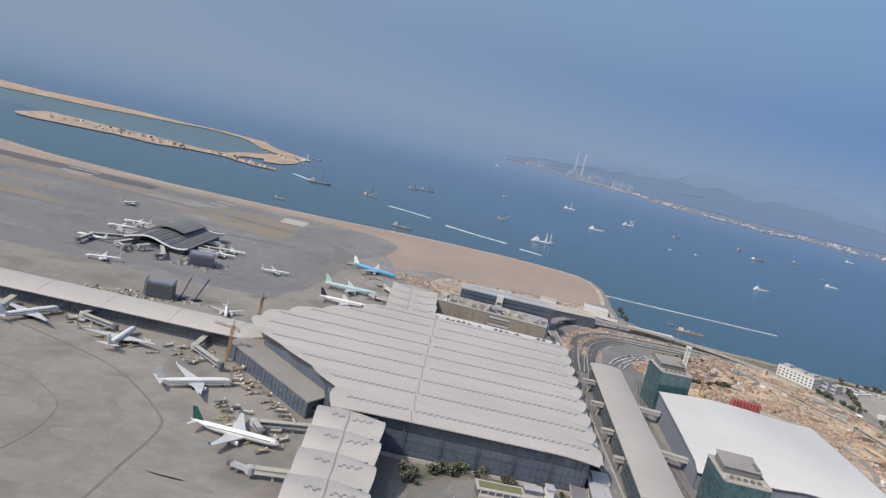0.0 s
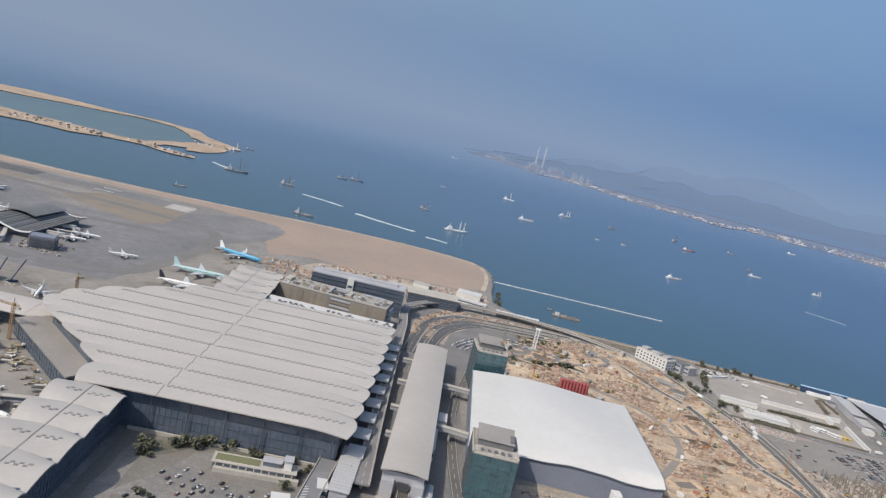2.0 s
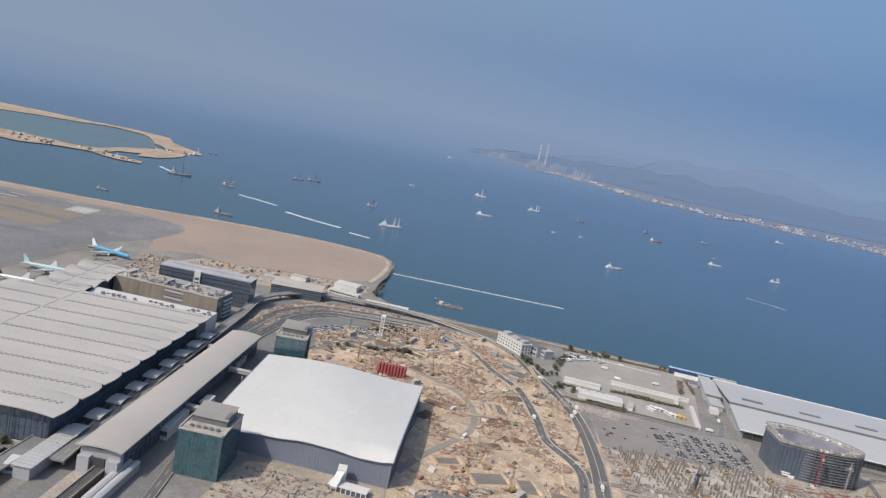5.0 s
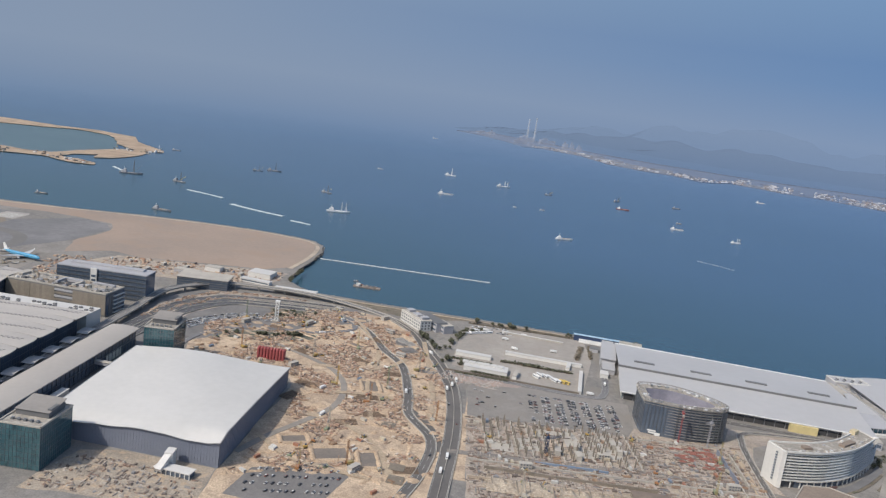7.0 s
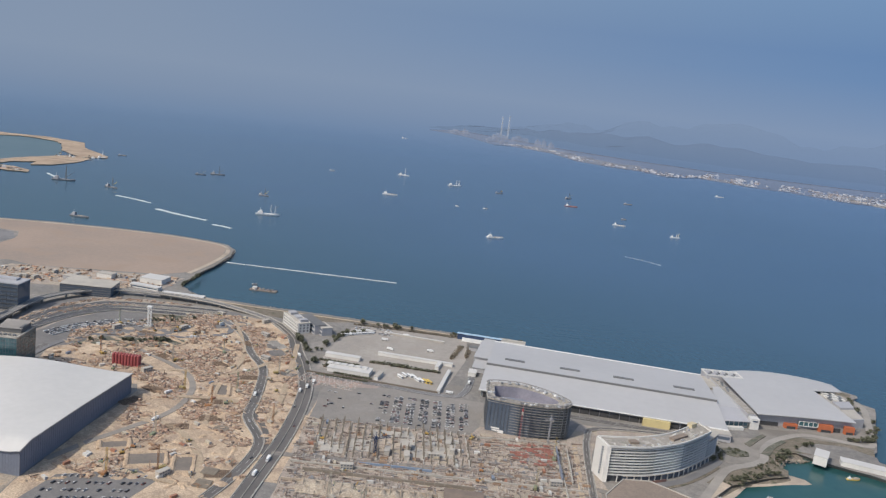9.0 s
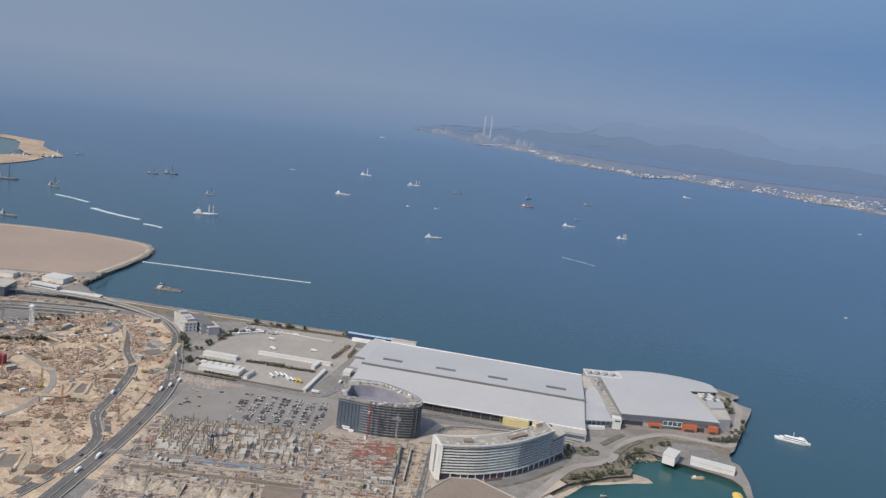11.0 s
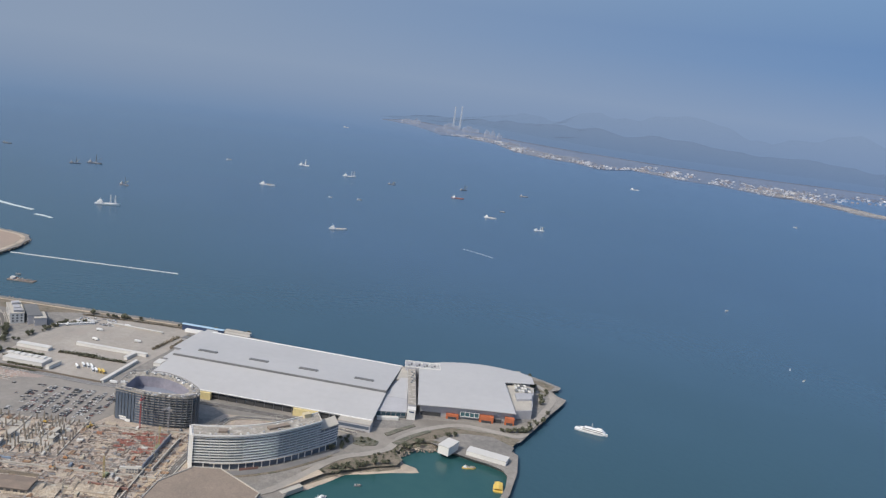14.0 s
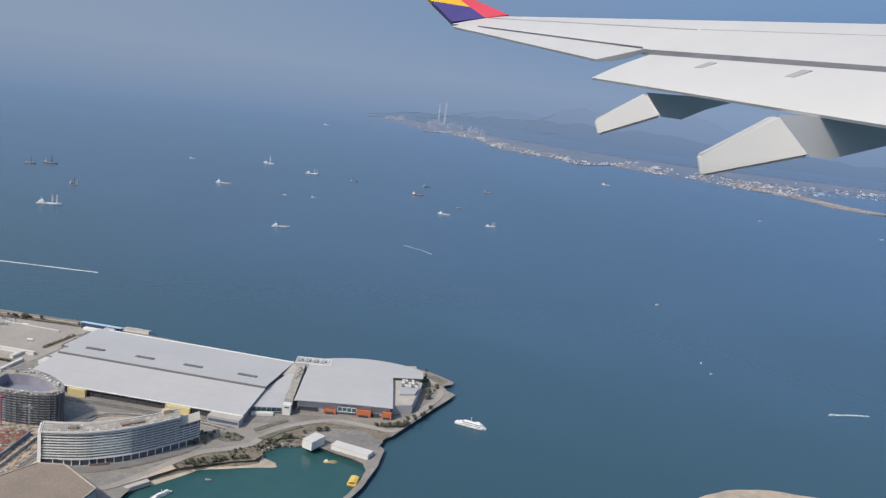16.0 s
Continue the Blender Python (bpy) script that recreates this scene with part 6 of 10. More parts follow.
def ship(x, y, rz, L, kind_, label, hull=None, house=WHITE):
    B, H = L * 0.2, max(1.2, L * 0.045)
    s = thing("ship" if L > 14 else "boat", x, y, 0, rz, label, "ship" if L > 14 else "boat", "ships at anchor")
    part("hull", hull_mesh(L, B, H), hull or HULL_D, s)
    hx = -0.3 * L if kind_ != "ferry" else 0.0
    bm = bmesh.new()
    if kind_ == "ferry":
        box(bm, 0.02 * L, 0, H, 0.78 * L, B * 0.86, L * 0.05, 0, 0.97)
        box(bm, 0.06 * L, 0, H + L * 0.05, 0.6 * L, B * 0.74, L * 0.05, 0, 0.95)
        box(bm, 0.22 * L, 0, H + L * 0.10, 0.16 * L, B * 0.5, L * 0.04, 0, 0.9)
    else:
        box(bm, hx, 0, H, 0.2 * L, B * 0.8, L * 0.09)
        box(bm, hx + 0.02 * L, 0, H + L * 0.09, 0.12 * L, B * 0.6, L * 0.05)
    dh = part("deckhouse", bm, house, s)
    bm = bmesh.new()
    if kind_ == "ferry":
        for z in (0.02, 0.07):
            for sg in (-1, 1):
                box(bm, 0.04 * L, sg * B * (0.43 if z < 0.05 else 0.37), H + z * L, 0.6 * L, 0.25, L * 0.018)
    else:
        box(bm, hx + 0.085 * L, 0, H + L * 0.1, 0.02 * L, B * 0.55, L * 0.025)
    part("window_band", bm, DARK, dh)
    bm = bmesh.new()
    beam(bm, (hx, 0, H + L * 0.1), (hx, 0, H + L * 0.26), L * 0.008 + 0.15)
    part("mast", bm, SHIP_WHITE, s)
    if kind_ in ("crane", "towers"):
        for k, xx in enumerate((0.12, 0.3) if kind_ == "towers" else (0.1,)):
            bm = bmesh.new()
            top_ = L * (0.42 if kind_ == "towers" else 0.62)
            for dx, dy in ((-1, -1), (1, -1), (1, 1), (-1, 1)):
                beam(bm, (xx * L + dx * L * 0.03, dy * L * 0.03, H), (xx * L + dx * 0.4, dy * 0.4, top_), L * 0.006 + 0.12)
            for j in range(6):
                z = H + (top_ - H) * j / 6
                k_ = L * 0.03 * (1 - j / 6) + 0.4
                beam(bm, (xx * L - k_, -k_, z), (xx * L + k_, k_, z + (top_ - H) / 6), 0.25)
                beam(bm, (xx * L + k_, -k_, z), (xx * L - k_, k_, z + (top_ - H) / 6), 0.25)
            part("derrick", bm, house if house is not GREYWALL else DARK_ROOF, s)
        bm = bmesh.new()
        beam(bm, (0.1 * L, 0, H + L * 0.1), (0.45 * L, 0, L * 0.4), L * 0.012 + 0.15)
        part("jib", bm, YELLOW if L < 50 else STEEL, s)
    if kind_ == "barge":
        for i in range(7):
            bm = bmesh.new()
            box(bm, -0.05 * L + 0.07 * L * i, 0, H, 0.055 * L, B * 0.7, random.uniform(0.6, 2.2), random.uniform(-5, 5), 0.7)
            part("cargo", bm, RUST if hull is HULL_R else MUD, s)
    bm = bmesh.new()
    for sg in (-1, 1):
        beam(bm, (-0.45 * L, sg * B * 0.46, H + 0.9), (0.3 * L, sg * B * 0.46, H + 0.9), 0.15)
    part("rail", bm, WHITE, s)
    return s


SHIPS = [
    (929, 2069, 12, 58, "barge", "white barge with a high stern", None), (317, 2024, 10, 74, "towers", "white dredger with deck cranes", None),
    (234, 2367, -30, 46, "crane", "dark floating crane barge", HULL_D), (-42, 1716, -14, 56, "barge", "long low dark cargo barge", HULL_D),
    (624, 3479, -20, 62, "crane", "white floating crane barge with a tall derrick", None), (848, 3279, 15, 70, "towers", "white jack-up barge with tall towers", None),
    (1302, 3016, -8, 60, "barge", "red and white cargo barge", HULL_R), (1399, 2611, -12, 52, "barge", "pale low cargo barge", None),
    (1551, 2469, 5, 42, "towers", "white work ship at anchor", None), (-309, 2219, 8, 76, "crane", "dark dredger moored off the sandbank", HULL_D),
    (-159, 2185, -25, 54, "crane", "dark grab dredger at anchor", HULL_D), (-10, 2745, 5, 60, "crane", "dark floating crane beside a barge", HULL_D),
    (-55, 2690, 15, 44, "crane", "dark crane pontoon at anchor", HULL_D), (-319, 1727, 5, 34, "barge", "small grey motor launch", HULL_D),
    (319, 3344, 8, 30, "barge", "small white work boat", None), (603, 2742, -6, 66, "barge", "low pontoon with a white tug", None),
    (1031, 3197, 0, 40, "towers", "grey work ship at anchor", HULL_D), (940, 2656, 10, 22, "barge", "small white motor launch", None),
    (1608, 3337, 4, 46, "barge", "low barge under tow", HULL_D), (1460, 2796, 2, 26, "barge", "small dark harbour tug", HULL_D),
    (841, 2637, 0, 16, "barge", "small white motor launch", None), (1340, 3300, 40, 50, "crane", "dark floating crane at anchor", HULL_D),
    (2360, 4298, -14, 58, "barge", "white coaster under way", None), (2895, 3462, 0, 22, "ferry", "small fast ferry under way", None),
    (3380, 3298, 10, 26, "ferry", "small fast ferry under way", None), (1980, 1062, 195, 12, "ferry", "white speedboat trailing a wake", None),
    (1837, 1257, 60, 7, "barge", "small white fishing boat", None), (1835, 1200, 30, 7, "barge", "small white fishing boat", None), (1873, 1656, 0, 8, "barge", "small white fishing boat", None),
    (-456, 2840, 70, 50, "crane", "floating crane at the sandbank's end", None), (-440, 2990, 10, 40, "barge", "dark barge at the sandbank's end", HULL_D), (-520, 2330, 30, 60, "barge", "red barge at the sandbank", HULL_R),
    (1064, 640, 50, 24, "ferry", "white and blue ferry at the basin quay", None), (1101, 678, 10, 8, "barge", "small dark workboat in the basin", HULL_D),
    (510, 6563, 0, 60, "barge", "white coaster far out at sea", None), (448, 1290, 5, 10, "barge", "small dark workboat under way", HULL_D),
]
for x, y, rz, L, k, label, h in SHIPS:
    ship(x, y, rz, L * (0.86 if y > 1700 else 1), k, label, h or SHIP_WHITE, SHIP_WHITE if h is not HULL_D else GREYWALL)
pn = thing("pontoon", 470, 1258, 0, -4, "rusty flat pontoon with a pump house and heaps of gear", "pontoon")
bm = bmesh.new()
box(bm, 0, 0, -1, 46, 13, 2.4)
part("deck", bm, mat("rusty_grey_plate", (0.25, 0.195, 0.165), (0.19, 0.165, 0.15), 0.15, 0.8, 0.8), pn)
for i in range(24):
    bm = bmesh.new()
    box(bm, random.uniform(-20, 20), random.uniform(-4.5, 4.5), 1.4, random.uniform(1.5, 6), random.uniform(1, 3), random.uniform(0.5, 2.6), random.uniform(-20, 90), 0.85)
    part("gear", bm, random.choice((RUST, CONC, GREYWALL, MUD, STEEL)), pn)
bm = bmesh.new()
box(bm, -15, 0, 1.4, 7, 6, 3.6), box(bm, -15, 0, 5, 7.6, 6.6, 0.4)
part("pump_house", bm, WALL, pn)
ship(1392, 882, -22, 44, "ferry", "white high-speed catamaran ferry near the point", WHITE)
yb = thing("boat", 1252, 706, 0, 82, "bright yellow covered pontoon moored at the jetty", "boat", "ships at anchor")
part("hull", hull_mesh(22, 11, 1.4), YELLOW, yb)
bm = bmesh.new()
shell(bm, 6, 6, lambda u, v: (-9 + 16 * u, -4.6 + 9.2 * v, 3.2 + 1.2 * math.sin(3.14 * v)), 0.3)
part("canopy", bm, YELLOW, yb)
for x_ in (-8.5, -3, 2, 6.5):
    for y_ in (-4.4, 4.4):
        bm = bmesh.new()
        box(bm, x_, y_, 1.4, 0.3, 0.3, 1.8)
        part("post", bm, WHITE, yb)
ship(1222, 744, 5, 16, "barge", "yellow workboat moored at the jetty", YELLOW, WHITE)


def float_line(name, a, b, w, z, material, label, cat, seg=24, gap=0.0, bend=0.0):
    t_ = thing(name, 0, 0, 0, 0, label, cat)
    a, b = Vector(a), Vector(b)
    k = max(2, int((b - a).length / seg))
    nrm = Vector((-(b - a).y, (b - a).x)).normalized()
    for i in range(k):
        p, q = (a.lerp(b, s) + nrm * bend * math.sin(math.pi * s) for s in (i / k, (i + 1 - gap) / k))
        bm = bmesh.new()
        ww = w * random.uniform(0.8, 1.2)
        beam(bm, (p.x, p.y, z), (q.x, q.y, z), ww, 0.9)
        part("float_section", bm, material, t_)


float_line("floating_pipe", (363, 1432), (690, 1417), 2.4, 0.6, WHITE, "long white floating pipeline off the sand point", "pipeline", 12, 0.06)
float_line("silt_boom", (-96, 2061), (18, 2000), 8, 0.4, FOAM, "white floating silt boom at sea", "boom", 14, 0.0, 4)
float_line("silt_boom", (59, 1925), (207, 1846), 11, 0.4, FOAM, "white floating silt boom at sea", "boom", 14, 0.0, -5)
float_line("silt_boom", (234, 1800), (283, 1778), 9, 0.4, FOAM, "white floating silt boom at sea", "boom", 12, 0.0, 3)
float_line("silt_boom", (-401, 2318), (-330, 2238), 9, 0.4, FOAM, "white floating silt boom by the dredger", "boom", 14)
float_line("wake", (1275, 2007), (1352, 1931), 1.6, 0.1, FOAM, "thin white wake line on the water", "wake", 10, 0.3, 5)
float_line("wake", (1988, 1065), (2050, 1075), 4, 0.1, FOAM, "white wake behind a speedboat", "wake", 8, 0.2, 2)

# ---- roads and open ground ----
TRACK = mat("rutted_earth", (0.46, 0.37, 0.27), (0.36, 0.285, 0.205), 0.05, 0.4, 0.95, grain=0.18)
TAXI_LINE = mat("taxi_line_paint", (0.34, 0.29, 0.15), (0.28, 0.245, 0.15), 0.1, 0.8, 0.8)


def rndw(a, b):
    return random.uniform(a, b)


sheet("earthworks", wobble([(412, 515), (414, 560), (436, 770), (430, 786), (300, 800), (292, 880), (285, 950), (330, 1000), (400, 1072), (470, 1088), (530, 1068), (575, 1000), (602, 900), (618, 810), (614, 700), (604, 585), (590, 515)], 3, 16, 9), G + 0.12, EARTH, "churned yellow earth of a large building site")
sheet("building_pit", wobble([(624, 752), (640, 745), (800, 746), (812, 770), (930, 756), (922, 640), (905, 560), (622, 560)], 2, 16, 4), G + 0.12, MUD, "grey-brown muddy ground of a building pit")
sheet("truck_yard", wobble([(612, 905), (628, 1062), (648, 1100), (812, 1096), (806, 990), (770, 856), (686, 878)], 1, 30), G + 0.14, mat("lorry_yard_concrete", (0.375, 0.345, 0.31), (0.285, 0.263, 0.238), 0.015, 0.15, 0.9, c3=(0.32, 0.29, 0.258), grain=0.08), "pale concrete lorry yard")
sheet("car_park", wobble([(628, 752), (628, 826), (640, 862), (760, 846), (822, 842), (812, 770), (800, 750)], 1, 30), G + 0.14, mat("car_park_asphalt", (0.275, 0.255, 0.234), (0.21, 0.198, 0.184), 0.015, 0.15, 0.9, c3=(0.245, 0.225, 0.204), grain=0.1), "dusty grey asphalt car park")
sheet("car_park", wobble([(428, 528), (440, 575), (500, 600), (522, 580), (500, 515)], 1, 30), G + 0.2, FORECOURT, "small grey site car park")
sheet("earthworks", wobble([(282, 500), (288, 536), (300, 570), (330, 576), (412, 566), (414, 500)], 2.5, 9, 4), G + 0.14, mat("trampled_pale_earth", (0.40, 0.345, 0.28), (0.27, 0.235, 0.195), 0.05, 0.3, 0.95, bump=0.8, c3=(0.44, 0.34, 0.245), grain=0.24), "trampled pale earth before the white hall")
sheet("works_strip", wobble([(604, 884), (640, 876), (700, 862), (690, 850), (660, 846), (626, 850), (618, 830), (608, 836)], 1.5, 7, 8), G + 0.2, mat("pinkish_paving", (0.37, 0.30, 0.265), (0.27, 0.225, 0.205), 0.06, 0.4, 0.9, grain=0.2), "pinkish paved roadworks strip beside the yard wall")
sheet("court", [(6, 300), (6, 532), (156, 534), (168, 300)], G + 0.12, mat("court_paving", (0.215, 0.2, 0.175), (0.16, 0.152, 0.135), 0.02, 0.2, 0.9, c3=(0.185, 0.165, 0.14), grain=0.15), "paved court and car park before the hall")
for k_, pts in enumerate(([(30, 440), (60, 512), (80, 520), (70, 480), (96, 470), (88, 440)], [(50, 300), (56, 430), (100, 452), (150, 450), (150, 300)], [(12, 400), (20, 520), (30, 524), (28, 400)])):
    sheet("court_patch", wobble(pts, 3, 9, k_), G + 0.16 + 0.02 * k_, GROUND, "worn tan paving of the court")
sheet("planted_bed", wobble([(30, 520), (60, 530), (124, 531), (124, 526), (60, 522), (44, 505), (26, 490), (22, 510)], 2, 7, 4), G + 0.3, SCRUB, "planted strip along the glass front")
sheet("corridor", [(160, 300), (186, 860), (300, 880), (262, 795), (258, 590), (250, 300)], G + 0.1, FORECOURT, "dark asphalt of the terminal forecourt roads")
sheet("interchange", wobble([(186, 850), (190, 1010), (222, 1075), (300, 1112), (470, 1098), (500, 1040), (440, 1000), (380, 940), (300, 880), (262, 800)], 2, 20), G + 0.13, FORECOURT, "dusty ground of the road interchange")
for k_, pts in enumerate(([(204, 900), (214, 1020), (262, 1100), (330, 1112), (400, 1106), (400, 1098), (320, 1098), (268, 1082), (232, 1010), (216, 900)], [(240, 920), (252, 990), (290, 1050), (330, 1064), (330, 1056), (296, 1038), (264, 986), (250, 920)])):
    sheet("works_strip", wobble(pts, 2, 9, k_), G + 0.17, MUD, "strip of brown works beside the ramps")
sheet("green_mound", wobble([(352, 1000), (372, 1040), (404, 1052), (424, 1040), (420, 1010), (390, 994)], 3, 7, 3), G + 0.9, SCRUB, "dark scrubby mound inside the loop road", th=1.2)
sheet("green_mound", wobble([(316, 900), (330, 926), (400, 950), (440, 946), (430, 925), (380, 900)], 3, 7, 5), G + 0.8, SCRUB, "dark scrub between the ramps and the site", th=1.2)
sheet("forecourt", wobble([(1040, 800), (1100, 812), (1150, 822), (1160, 852), (1290, 866), (1312, 890), (1300, 845), (1260, 830), (1210, 836), (1180, 826), (1160, 800), (1150, 778), (1120, 752), (1082, 742), (1060, 760)], 1, 12), G + 0.14, APRON, "pale paved forecourt of the halls")
sheet("scrub_slope", wobble([(1040, 690), (1075, 728), (1112, 746), (1132, 764), (1142, 790), (1166, 822), (1204, 838), (1262, 832), (1290, 824), (1276, 798), (1240, 782), (1204, 788), (1178, 790), (1158, 784), (1142, 766), (1139, 750), (1146, 738), (1140, 724), (1118, 716), (1078, 696), (1052, 680)], 1.5, 9, 5), G + 0.16, BROWN_SCRUB, "brown scrubby slope above the basin")
sheet("dirt_yard", wobble([(1180, 796), (1206, 822), (1256, 824), (1280, 800), (1270, 768), (1240, 776), (1205, 786)], 2, 8, 7), G + 0.2, GROUND, "bare dusty yard behind the jetty")
sheet("scrub_point", wobble([(1330, 1000), (1336, 1040), (1348, 1038), (1366, 1022), (1355, 1004), (1348, 990)], 1.5, 6, 8), G + 0.2, BROWN_SCRUB, "brown scrub on the little point")
bm = bmesh.new()
prism(bm, [(990, 500), (1026, 640), (1040, 672), (1052, 694), (1090, 718), (1130, 736), (1136, 760), (1158, 790), (1190, 788), (1230, 764), (1268, 744), (1260, 690), (1234, 610), (1120, 480)], -1, 0.1)
tagged(obj("basin_water", bm, mat("green_basin_water", (0.022, 0.078, 0.082), (0.03, 0.092, 0.09), 0.01, 0.06, 0.25, spec=0.4)), "sheltered green water of the ferry basin", "water", kind="structure")
for pts, z_, sl_, k_ in (([(1028, 650), (1050, 662), (1066, 682), (1084, 700), (1104, 706), (1122, 712), (1146, 719), (1163, 723), (1160, 730), (1146, 737), (1139, 752), (1148, 768), (1164, 780), (1184, 782), (1184, 796), (1150, 792), (1128, 764), (1126, 742), (1070, 722), (1036, 690)], 0.9, 7, 3),
                         ([(1040, 668), (1056, 682), (1076, 700), (1100, 712), (1122, 719), (1140, 727), (1138, 742), (1134, 754), (1144, 774), (1160, 786), (1182, 788), (1180, 800), (1146, 796), (1122, 764), (1118, 742), (1066, 722), (1034, 690)], 2.9, 6, 5)):
    bm = bmesh.new()
    prism(bm, wobble(pts, 2.0, 6, k_), -1.5 if z_ < 2 else 0.5, z_, slope=sl_)
    tagged(obj("beach", bm, PALE_SAND if z_ < 2 else BROWN_SCRUB), "low sandy beach round the basin" if z_ < 2 else "brown bank above the beach", "beach", kind="structure")
bm = bmesh.new()
for _ in range(150):
    t_ = random.random()
    x, y = (1160 + 30 * t_ + random.uniform(-6, 6), 766 + 8 * t_ + random.uniform(-6, 5)) if random.random() < 0.5 else (1146 + 14 * t_ + random.uniform(-5, 5), 742 + 24 * t_ + random.uniform(-4, 4))
    sz_ = random.uniform(0.8, 2.4)
    box(bm, x - 5, y + 7, 0.3 + 2.6 * random.random(), sz_, sz_ * random.uniform(0.7, 1.2), 0.9, random.uniform(0, 90), 0.55)
tagged(obj("shore_rock", bm, ROCK), "pale tumbled rocks along the basin shore", "rocks", kind="stuff")
for k_, (pts, m_, lab_) in enumerate((([(1086, 780), (1104, 784), (1117, 776), (1114, 766), (1098, 760), (1088, 764)], SCRUB, "oval planted island in the forecourt"), ([(1122, 800), (1140, 820), (1158, 834), (1160, 829), (1144, 814), (1126, 793)], SCRUB, "clipped hedge strip in the forecourt"), ([(1132, 776), (1150, 800), (1176, 822), (1180, 818), (1156, 796), (1140, 772)], SCRUB, "clipped hedge strip beside the road"))):
    sheet("planted_bed", wobble(pts, 1, 5, k_), G + 0.9, m_, lab_, th=1.0)
sheet("hardstanding", wobble([(280, 1180), (325, 1190), (335, 1262), (285, 1258), (60, 1236), (30, 1180), (40, 1120), (270, 1150)], 3, 14), G + 0.22, MUD, "littered works yard beside the sand")


ROAD_LEVEL = [0.0]


def road(name, pts, w, label, z=G + 0.32, lines=True, m=ROAD, walls=False, th=0.5, kerb=False):
    ROAD_LEVEL[0] += 0.035
    z += ROAD_LEVEL[0]
    L = smooth_line([(p[0], p[1], p[2] if len(p) > 2 else z) for p in pts], 9)
    bm = bmesh.new()
    ribbon(bm, L, w, th)
    r = tagged(obj(name, bm, m), label, "road", kind="structure")
    if lines:
        bm = bmesh.new()
        M_ = [p + Vector((0, 0, 0.05)) for p in L]
        for k in range(0, len(M_) - 1, 2):
            ribbon(bm, M_[k:k + 2], 0.3, 0.03)
        part("lane_line", bm, LINE, r)
        for s in (-1, 1):
            bm = bmesh.new()
            ribbon(bm, M_, 0.28, 0.03, s * (w / 2 - 0.8))
            part("edge_line", bm, LINE, r)
    if kerb:
        for s in (-1, 1):
            bm = bmesh.new()
            ribbon(bm, [p + Vector((0, 0, 0.8)) for p in L], 0.6, 1.0, s * (w / 2 + 0.2))
            part("barrier", bm, CONC, r)
        bm = bmesh.new()
        if w > 15:
            ribbon(bm, [p + Vector((0, 0, 0.7)) for p in L], 0.5, 0.9, 0)
            part("median_barrier", bm, CONC, r)
    if walls:
        for s in (-1, 1):
            bm = bmesh.new()
            ribbon(bm, [p + Vector((0, 0, 0.9)) for p in L], 0.5, 1.4, s * (w / 2))
            part("parapet", bm, CONC, r)
        for k in range(2, len(L), 4):
            if L[k].z > G + 4:
                bm = bmesh.new()
                box(bm, L[k].x, L[k].y, G - 0.2, 2.2, 2.2, L[k].z - G - 0.2)
                part("pier", bm, CONC, r)
    return r


road("viaduct", [(178, 500, 14), (183, 650, 14), (190, 800, 14), (196, 930, 13), (204, 1050, 13), (262, 1118, 13), (335, 1128, 13), (406, 1121, 12), (459, 1108, 9), (522, 1075, 5.5), (562, 1013)], 11, "elevated road on concrete piers curving round the interchange", walls=True, th=1.4, m=mat("worn_viaduct_deck", (0.235, 0.225, 0.218), (0.18, 0.173, 0.168), 0.02, 0.3, 0.9))
road("road", [(530, 1066), (562, 1013), (580, 950), (596, 900), (612, 814), (612, 703), (600, 583), (584, 450)], 16, "busy asphalt road along the building site", kerb=True)
road("road", [(430, 1085), (492, 1005), (525, 926), (552, 871), (563, 782), (566, 730), (590, 674), (584, 610), (562, 540)], 10, "winding asphalt haul road across the site", kerb=True)
road("road", [(566, 745), (582, 720), (594, 690), (600, 650)], 6, "short asphalt slip road", lines=False)
road("site_track", [(380, 905), (440, 862), (476, 826), (492, 780), (488, 725), (462, 676), (440, 641), (420, 600)], 7, "grey dusty site track", lines=False, m=mat("dusty_track_asphalt", (0.30, 0.272, 0.24), (0.225, 0.205, 0.185), 0.03, 0.3, 0.9, grain=0.1))
road("road", [(606, 881), (640, 870), (700, 862), (772, 850), (800, 870), (822, 997), (836, 1070)], 9, "narrow road round the lorry yard", m=TAXI)
road("road", [(606, 655), (720, 658), (830, 660), (905, 652), (940, 640)], 8, "dusty haul road along the pit", lines=False, m=mat("muddy_asphalt", (0.25, 0.23, 0.21), (0.17, 0.16, 0.15), 0.06, 0.5, 0.9, c3=(0.31, 0.27, 0.225)))
road("road", [(904, 560), (913, 640), (919, 690), (925, 735), (932, 768), (950, 798), (1040, 802), (1090, 790)], 7, "dark walled road from the hotels to the exhibition halls", m=ROAD, kerb=True)
road("site_track", [(893, 560), (902, 640), (908, 690), (914, 745)], 5, "tan earth track beside the walled road", lines=False, m=TRACK)
road("road", [(860, 835), (960, 822), (1050, 806), (1100, 800)], 9, "service road under the hall's eaves", m=ROAD)
road("road", [(940, 612), (1007, 635), (1032, 664), (1052, 694), (1076, 726), (1108, 744), (1129, 761), (1140, 788), (1165, 818), (1202, 842), (1226, 846), (1260, 838), (1290, 832), (1306, 862), (1334, 920), (1354, 970), (1346, 1004), (1322, 1036)], 9, "curving pale concrete road round the basin", m=mat("pale_road_concrete", (0.35, 0.325, 0.295), (0.27, 0.252, 0.23), 0.03, 0.3, 0.9), lines=False)
# dark asphalt, its colour darkened further for the viaduct's shade
RAMP_ROAD = mat("shaded_dark_ramp_asphalt", (0.108, 0.107, 0.112), (0.08, 0.08, 0.085), 0.02, 0.4, 0.9)
